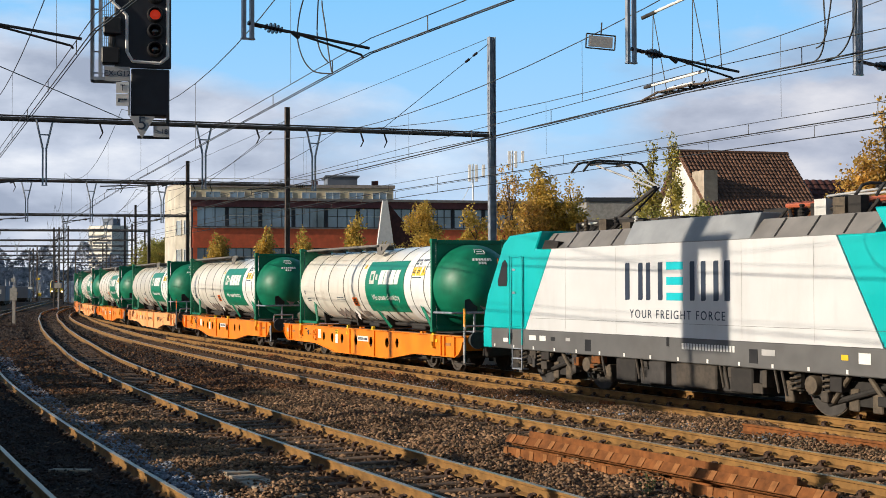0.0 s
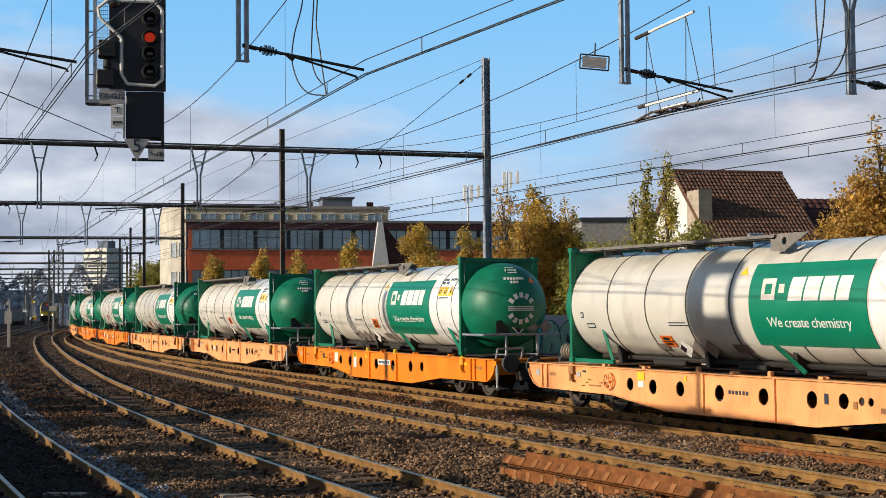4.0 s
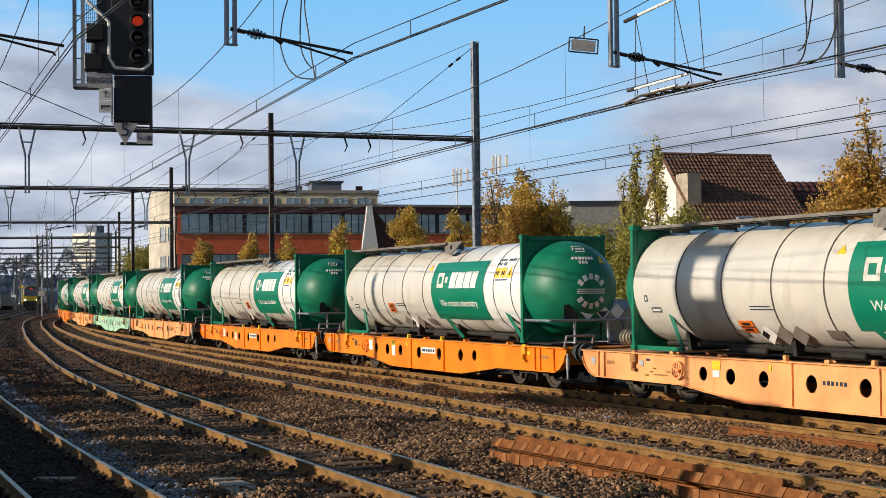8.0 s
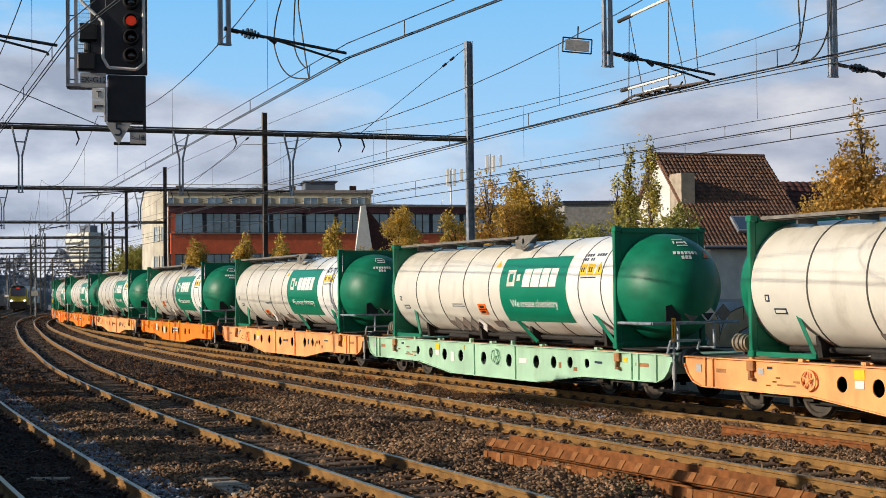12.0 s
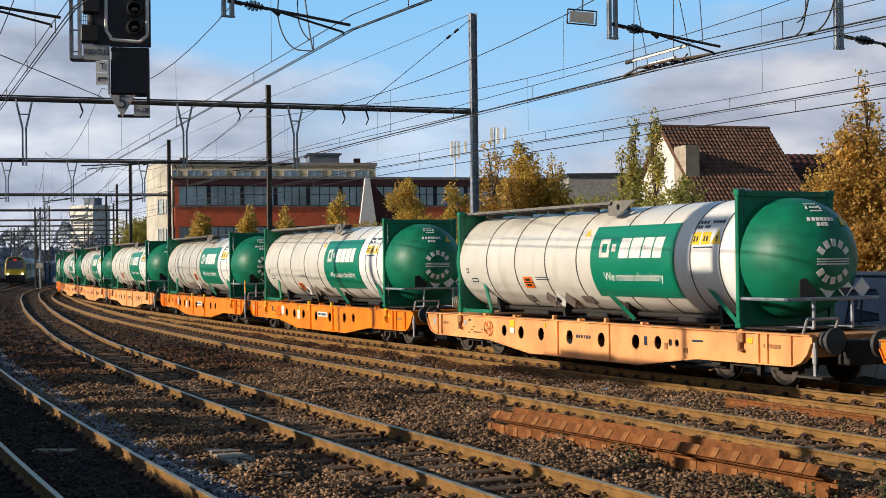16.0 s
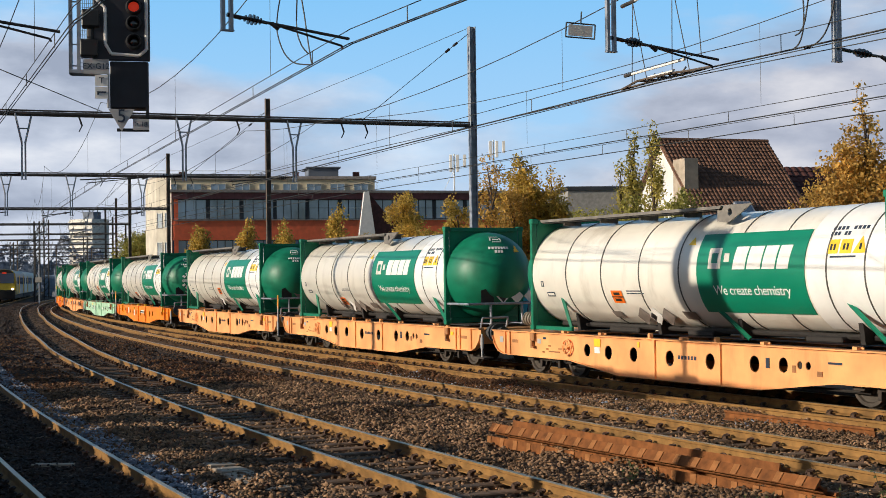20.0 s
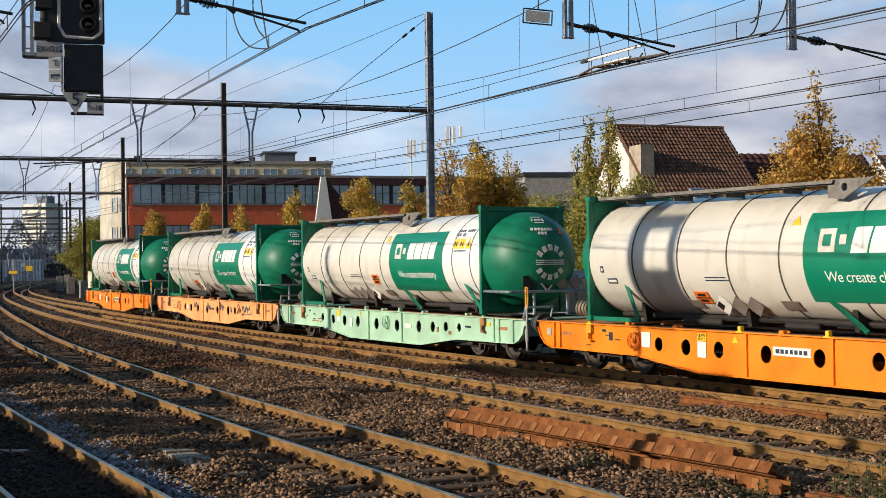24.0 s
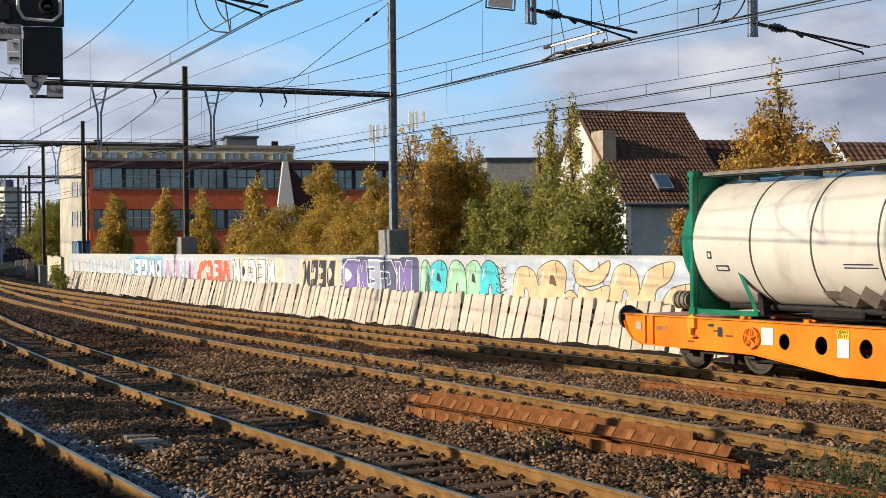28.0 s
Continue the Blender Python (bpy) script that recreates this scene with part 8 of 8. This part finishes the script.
def tree(x, y, top, half, mat, seed, label, base=0.22, wide=1.0, leaf=0.085, dens=1.0, shape="cone"):
    r = random.Random(seed)
    root = thing("tree", label, "tree", group="trees behind the wall")
    tk = Build()
    z0 = -0.6
    lean = Vector((r.uniform(-0.2, 0.2), r.uniform(-0.2, 0.2), 0))
    pts = [Vector((x, y, z0)) + lean * t + Vector((0, 0, (top - z0) * t)) for t in (0, 0.3, 0.6, 0.92)]
    rad = 0.035 * (top + 1) * 0.5
    for i, (p, q) in enumerate(zip(pts, pts[1:])):
        tk.rod(p, q, rad * (1 - 0.3 * i), 7, rad * (1 - 0.3 * (i + 1)))
    blobs = []
    n = 16
    for i in range(n):
        t = base + (1 - base) * (i + 0.5) / n
        if shape == "cone":
            w = half * (1.05 * (1 - t) ** 0.62 + 0.10) * wide
        elif shape == "tall":
            w = half * (0.55 + 0.5 * math.sin(t * 3.0))
        else:
            w = half * (0.45 + 0.75 * math.sin(min(1, t * 1.05) * 2.7))
        for k in range(2 if w < 0.6 else 4):
            a = r.uniform(0, 6.28)
            off = w * r.uniform(0.25, 0.75)
            zz = z0 + (top - z0) * t
            blobs.append((x + lean.x * t + off * math.cos(a), y + lean.y * t + off * math.sin(a), zz, w * r.uniform(0.35, 0.55), (top - z0) * r.uniform(0.05, 0.085)))
            if k == 0:
                tip = Vector(blobs[-1][:3])
                st_ = Vector((x, y, zz - 0.12 * (top - z0))) + lean * t
                tk.rod(st_, tip, rad * 0.3, 5, rad * 0.1)
    part("trunk", tk, M["bark"], root)
    crown("crown", blobs, int((33000 if y < 75 else 24000) * dens * (half * (top - z0) / 14) ** 0.9), leaf, seed, mat, root)
    return root


OCH = "autumn tree with ochre and green leaves behind the graffiti wall"
for i, (x, y, top, half, mat, shp, dens) in enumerate((
        (-16.8, 111.9, 6.9, 2.0, "leaf_ochre", "cone", 0.9), (-11.1, 95.5, 6.5, 1.55, "leaf_ochre", "cone", 0.9), (-7.6, 86.3, 6.0, 1.4, "leaf_ochre", "cone", 0.9),
        (-4.0, 77.4, 6.9, 1.5, "leaf_ochre", "cone", 0.35), (-0.26, 70.0, 7.0, 2.0, "leaf_ochre", "cone", 1.0), (2.25, 60.0, 5.7, 1.0, "leaf_ochre", "round", 0.9), (1.2, 62.0, 4.6, 0.9, "leaf_ochre", "round", 0.8),
        (3.3, 50.0, 6.75, 0.8, "leaf_gold", "tall", 0.32), (4.75, 52.2, 7.05, 2.15, "leaf_ochre", "cone", 1.35), (5.75, 51.5, 6.4, 1.5, "leaf_ochre", "cone", 1.3), (4.0, 51.0, 5.6, 0.9, "leaf_gold", "round", 0.6),
        (7.6, 48.0, 6.35, 0.33, "leaf_green", "tall", 0.5), (8.0, 47.0, 7.35, 0.32, "leaf_green", "tall", 0.55), (8.65, 46.0, 7.45, 0.38, "leaf_green", "tall", 0.5),
        (9.4, 45.6, 5.2, 0.85, "leaf_bush_green", "round", 0.8), (7.7, 46.8, 5.0, 0.8, "leaf_bush_green", "round", 0.7), (6.6, 48.2, 4.7, 1.2, "leaf_bush_green", "round", 0.9), (5.9, 49.3, 4.0, 1.0, "leaf_bush_green", "round", 0.9),
        (8.6, 45.0, 4.3, 1.4, "leaf_bush_green", "round", 0.9), (10.3, 39.2, 3.3, 0.5, "leaf_gold", "round", 1.0),
        (13.05, 38.0, 7.6, 1.5, "leaf_gold", "cone", 0.55), (12.8, 38.2, 5.9, 1.35, "leaf_gold", "round", 1.0), (14.0, 37.0, 5.4, 1.1, "leaf_gold", "round", 0.8),
        (-5.0, 80.5, 4.3, 0.9, "leaf_ochre", "cone", 0.8), (-2.2, 73.5, 4.6, 1.5, "leaf_ochre", "round", 1.0), (1.0, 66.0, 4.4, 1.3, "leaf_ochre", "round", 1.0),
        (16.5, 30.5, 6.0, 1.8, "leaf_gold", "round", 0.8), (-17.75, 93.0, 1.3, 0.42, "leaf_bush_green", "round", 1.0), (-29.5, 150, 7.5, 3.0, "leaf_bush_green", "round", 0.8), (-33, 175, 8, 3.5, "leaf_bush_green", "round", 0.7))):
    tree(x, y, top, half, mat, 100 + i, OCH if "green" not in mat else "green leafy shrub tree behind the graffiti wall", shape=shp, dens=dens, leaf=0.055 if y < 75 else 0.085)

# a board between the rails and cable duct lids in the ballast
bd = thing("board", "weathered wooden board lying between the rails", "board")
b = Build()
b.box(-0.3, 0.3, -0.09, 0.09, -0.03, 0.03)
part("plank", b, M["board"], bd, bevel=0.006, at=Matrix.Translation((-5.18, 20.0, -0.15)) @ pose(0, 0, 0, 0, 0, -6))
for k in range(5):
    cl = thing("duct_lid", "concrete cable duct lid sunk in the ballast", "duct lid", group="cable duct lids")
    b = Build()
    b.box(-0.24, 0.24, -0.2, 0.2, -0.05, 0.05)
    part("slab", b, M["board"], cl, bevel=0.01, at=along(-10.6 - 0.6 * k, 13.0 + 0.04 * k, -0.165) @ pose(0, 0, 0, (k * 37 % 5) - 2, (k * 23 % 7) - 3, (k * 11 % 9) - 4))
# weeds by the rail pile
wd = Build()
rw = random.Random(8)
for cx, cy, h, n in ((5.3, 14.2, 0.5, 40), (5.6, 13.4, 0.35, 60), (5.1, 13.0, 0.25, 60), (4.0, 15.0, 0.2, 20), (6.0, 14.6, 0.55, 30), (2.9, 17.4, 0.2, 14)):
    for _ in range(n):
        x, y = cx + rw.gauss(0, 0.25), cy + rw.gauss(0, 0.25)
        hh = h * rw.uniform(0.4, 1.2)
        tip = Vector((x + rw.gauss(0, 0.1), y + rw.gauss(0, 0.1), -0.17 + hh))
        wd.rod((x, y, -0.2), tip, 0.006, 3, 0.002)
        for k in range(6):
            p = Vector((x, y, -0.2)).lerp(tip, 0.3 + 0.12 * k)
            d = Vector((rw.gauss(0, 1), rw.gauss(0, 1), rw.gauss(0, 0.5))).normalized() * 0.045
            e = Vector((d.y, -d.x, 0.02)) * 0.5
            wd.add([p, p + d * 0.5 + e, p + d, p + d * 0.5 - e], [(0, 1, 2, 3)])
tagged(part("weeds", wd, M["weed"]), "green weeds growing in the ballast", "weeds", kind="stuff")

# ---- platform under the camera, and an unseen building added behind to shade the tracks ----
pf = thing("platform", "paved station platform with a concrete edge", "platform", kind="structure")
for s0 in range(-60, 30, 6):
    e0, e1 = lat_of("fourth", s0) + 2.3, lat_of("fourth", s0 + 6) + 2.3
    v = [line(s0, e0), line(s0 + 5.98, e1), line(s0 + 5.98, e1 + 9), line(s0, e0 + 9)]
    b = Build()
    b.add([(p.x, p.y, -0.6) for p in v] + [(p.x, p.y, 0.76) for p in v], [(0, 1, 2, 3), (4, 7, 6, 5), (0, 4, 5, 1), (1, 5, 6, 2), (2, 6, 7, 3), (3, 7, 4, 0)])
    part("paving_slab", b, M["paving"], pf)
sb_ = thing("station_building", "unseen low brick building added to shade the tracks", "building")
for s0 in range(-70, 46, 8):
    v = [line(s0, 26.4), line(s0 + 7.98, 26.4), line(s0 + 7.98, 32), line(s0, 32)]
    b = Build()
    b.add([(p.x, p.y, -0.6) for p in v] + [(p.x, p.y, 3.5) for p in v], [(0, 1, 2, 3), (4, 7, 6, 5), (0, 4, 5, 1), (1, 5, 6, 2), (2, 6, 7, 3), (3, 7, 4, 0)])
    part("wall", b, M["brick"], sb_)

# unseen panels, sized and spaced to throw patchy shade on the near rail
cn = thing("platform_canopy", "unseen flat panels on slim posts, added to shade the main track", "canopy")
for s0, s1, l0, l1 in ((-6.6, -5.4, 18.6, 19.8), (-5.4, -4.2, 18.5, 19.9), (-4.2, -3.4, 18.2, 20.2), (-3.4, -1.2, 18.4, 20.6), (-1.2, 1.1, 18.2, 21.2), (1.1, 1.9, 18.6, 21.2)):
    v = [line(s0, l0), line(s1 - 0.01, l0), line(s1 - 0.01, l1), line(s0, l1)]
    b = Build()
    b.add([(p.x, p.y, 5.42) for p in v] + [(p.x, p.y, 5.52) for p in v], [(0, 1, 2, 3), (4, 7, 6, 5), (0, 4, 5, 1), (1, 5, 6, 2), (2, 6, 7, 3), (3, 7, 4, 0)])
    part("roof_panel", b, M["steel"], cn)
for s0 in (-5.0, -2.0, 0.9):
    b = Build()
    b.rod(line(s0, 20.1, 0.7), line(s0, 20.1, 5.42), 0.08, 10)
    part("post", b, M["steel"], cn)

# unseen blocks of uneven height, added to break up the building's shadow
rb2 = random.Random(77)
for k in range(46):
    s0 = -46 + k * 1.6 + rb2.uniform(-0.6, 0.6)
    h, w = rb2.choice((4.0, 4.3, 4.6, 4.9, 5.3, 5.8, 6.5)), rb2.uniform(0.3, 1.0)
    if -18 < s0 < -8:
        h = 3.6 + (h - 4.0) * 0.25
    b = Build()
    b.box(-w / 2, w / 2, 0, 1.0, 3.5, h, m=along(s0, 27.0 + rb2.uniform(0, 2)))
    part("chimney" if w < 0.9 else "dormer", b, M["brick"], sb_)

# unseen board with openings, added for the window-shaped shadow on the tanks
fs_ = thing("platform_sign", "unseen tall framed board added to cast a shadow on the train", "sign")
FS = along(-3.75, 22.0)
for x0, x1, z0, z1 in ((-0.8, -0.2, 7.4, 11.2), (-0.2, 0.8, 10.7, 11.2), (-0.2, 0.8, 9.5, 9.85), (-0.2, 0.8, 7.4, 8.6), (0.55, 0.8, 8.6, 9.5)):
    b = Build()
    b.box(x0, x1, -0.05, 0.05, z0, z1, m=FS)
    part("panel", b, M["frame_dark"], fs_)
b = Build()
b.rod(FS @ Vector((-0.5, 0.12, 0.7)), FS @ Vector((-0.5, 0.12, 11.0)), 0.07, 10)
part("pole", b, M["steel"], fs_)

# second row of unseen blocks, added for more patchy shadow
for k in range(18):
    s0 = -8 + k * 2.2 + rb2.uniform(-0.7, 0.7)
    h, w = rb2.uniform(4.6, 6.3), rb2.uniform(0.7, 1.7)
    b = Build()
    b.box(-w / 2, w / 2, 0, 1.0, 3.5, h, m=along(s0, 29.5 + rb2.uniform(0, 1.5)))
    part("dormer", b, M["brick"], sb_)

# ---- clouds, a plain far backdrop ----
cm = bpy.data.materials.new("sky with clouds")
cm.use_nodes = True
n, link = cm.node_tree.nodes, cm.node_tree.links.new
n.remove(n["Principled BSDF"])
tc = n.new("ShaderNodeTexCoord")


def sky_noise(scale, at, detail, rough):
    mp_ = n.new("ShaderNodeMapping")
    mp_.inputs["Scale"].default_value = scale
    mp_.inputs["Location"].default_value = at
    link(tc.outputs["Object"], mp_.inputs["Vector"])
    nn = n.new("ShaderNodeTexNoise")
    nn.inputs["Scale"].default_value = 1.0
    nn.inputs["Detail"].default_value = detail
    nn.inputs["Roughness"].default_value = rough
    link(mp_.outputs[0], nn.inputs["Vector"])
    return nn.outputs["Fac"]


def sky_ramp(fac, stops):
    r_ = n.new("ShaderNodeValToRGB")
    while len(r_.color_ramp.elements) < len(stops):
        r_.color_ramp.elements.new(0.5)
    for e, (p, c) in zip(r_.color_ramp.elements, stops):
        e.position = p
        e.color = (*c, 1)
    link(fac, r_.inputs[0])
    return r_.outputs[0]


sep = n.new("ShaderNodeSeparateXYZ")
link(tc.outputs["Object"], sep.inputs[0])
alt = n.new("ShaderNodeMapRange")
alt.inputs["From Max"].default_value = 520
link(sep.outputs[2], alt.inputs["Value"])
blue = sky_ramp(alt.outputs[0], [(0.0, (0.62, 0.68, 0.80)), (0.35, (0.40, 0.64, 0.90)), (1.0, (0.22, 0.54, 0.90))])
# the cloud bank's upper edge is higher at both sides than in the middle
across = n.new("ShaderNodeMapRange")
across.inputs["From Min"].default_value = -800
across.inputs["From Max"].default_value = 800
link(sep.outputs[0], across.inputs["Value"])
edge = sky_ramp(across.outputs[0], [(x_, (v_, v_, v_)) for x_, v_ in ((0.03, 0.90), (0.15, 0.74), (0.26, 0.62), (0.34, 0.42), (0.48, 0.32), (0.63, 0.38), (0.75, 0.56), (0.97, 0.76))])
lower = n.new("ShaderNodeMath")
lower.operation = "MULTIPLY_ADD"
lower.inputs[1].default_value = -600.0
lower.inputs[2].default_value = 330.0
link(edge, lower.inputs[0])
height = n.new("ShaderNodeMath")
height.operation = "ADD"
link(sep.outputs[2], height.inputs[0])
link(lower.outputs[0], height.inputs[1])
cover = n.new("ShaderNodeMapRange")
cover.inputs["From Max"].default_value = 500
cover.inputs["To Max"].default_value = -0.10
link(height.outputs[0], cover.inputs["Value"])
cover.inputs["From Min"].default_value = -250
cover.inputs["To Min"].default_value = 0.56
ad = n.new("ShaderNodeMath")
ad.operation = "ADD"
link(sky_noise((0.0017, 0.0017, 0.0046), (2.3, 0.4, 1.7), 9, 0.52), ad.inputs[0])
link(cover.outputs[0], ad.inputs[1])
mask = sky_ramp(ad.outputs[0], [(0.47, (0, 0, 0)), (0.68, (1, 1, 1))])
cloud = sky_ramp(sky_noise((0.0036, 0.0036, 0.009), (0.3, 4.4, 0.2), 8, 0.55), [(0.34, (0.33, 0.385, 0.50)), (0.52, (0.53, 0.59, 0.71)), (0.70, (0.80, 0.83, 0.89))])
grey = sky_ramp(across.outputs[0], [(0.0, (1, 1, 1)), (0.60, (1, 1, 1)), (0.88, (0.84, 0.82, 0.83))])
dull = n.new("ShaderNodeMix")
dull.data_type, dull.blend_type = "RGBA", "MULTIPLY"
dull.inputs["Factor"].default_value = 1.0
link(cloud, dull.inputs["A"])
link(grey, dull.inputs["B"])
cloud = dull.outputs["Result"]
mxc = n.new("ShaderNodeMix")
mxc.data_type = "RGBA"
link(mask, mxc.inputs["Factor"])
link(blue, mxc.inputs["A"])
link(cloud, mxc.inputs["B"])
em = n.new("ShaderNodeEmission")
em.inputs["Strength"].default_value = 1.06
link(mxc.outputs["Result"], em.inputs["Color"])
link(em.outputs[0], n["Material Output"].inputs["Surface"])
cv, cf = [], []
for i in range(41):
    a = radians(-70 + 140 * i / 40)
    for j in range(9):
        cv.append((2400 * math.sin(a), 2400 * math.cos(a), -30 + 1500 * (j / 8) ** 1.3))
for i in range(40):
    for j in range(8):
        cf.append((i * 9 + j, i * 9 + j + 1, (i + 1) * 9 + j + 1, (i + 1) * 9 + j))
me = bpy.data.meshes.new("backdrop")
me.from_pydata(cv, [], cf)
me.materials.append(cm)
tagged(new("backdrop", me), "blue autumn sky with grey and white clouds", "sky", kind="structure")


def motions():
    for ob, s, z in MOVERS:
        ride(ob, s, z)
    u = (FAR_B - FAR_A).normalized()
    turn = math.degrees(math.atan2(u.y, u.x))
    for ob, back in ((coach_a, 0.0), (coach_b, 25.4), (coach_c, 50.8)):
        rows = []
        for i in range(29):
            p = FAR_A + u * (5.79 * i - back - 12.6)
            rows.append((float(i), pose(p.x, p.y, 0, 0, 0, turn)))
        walk(ob, rows)


motions()
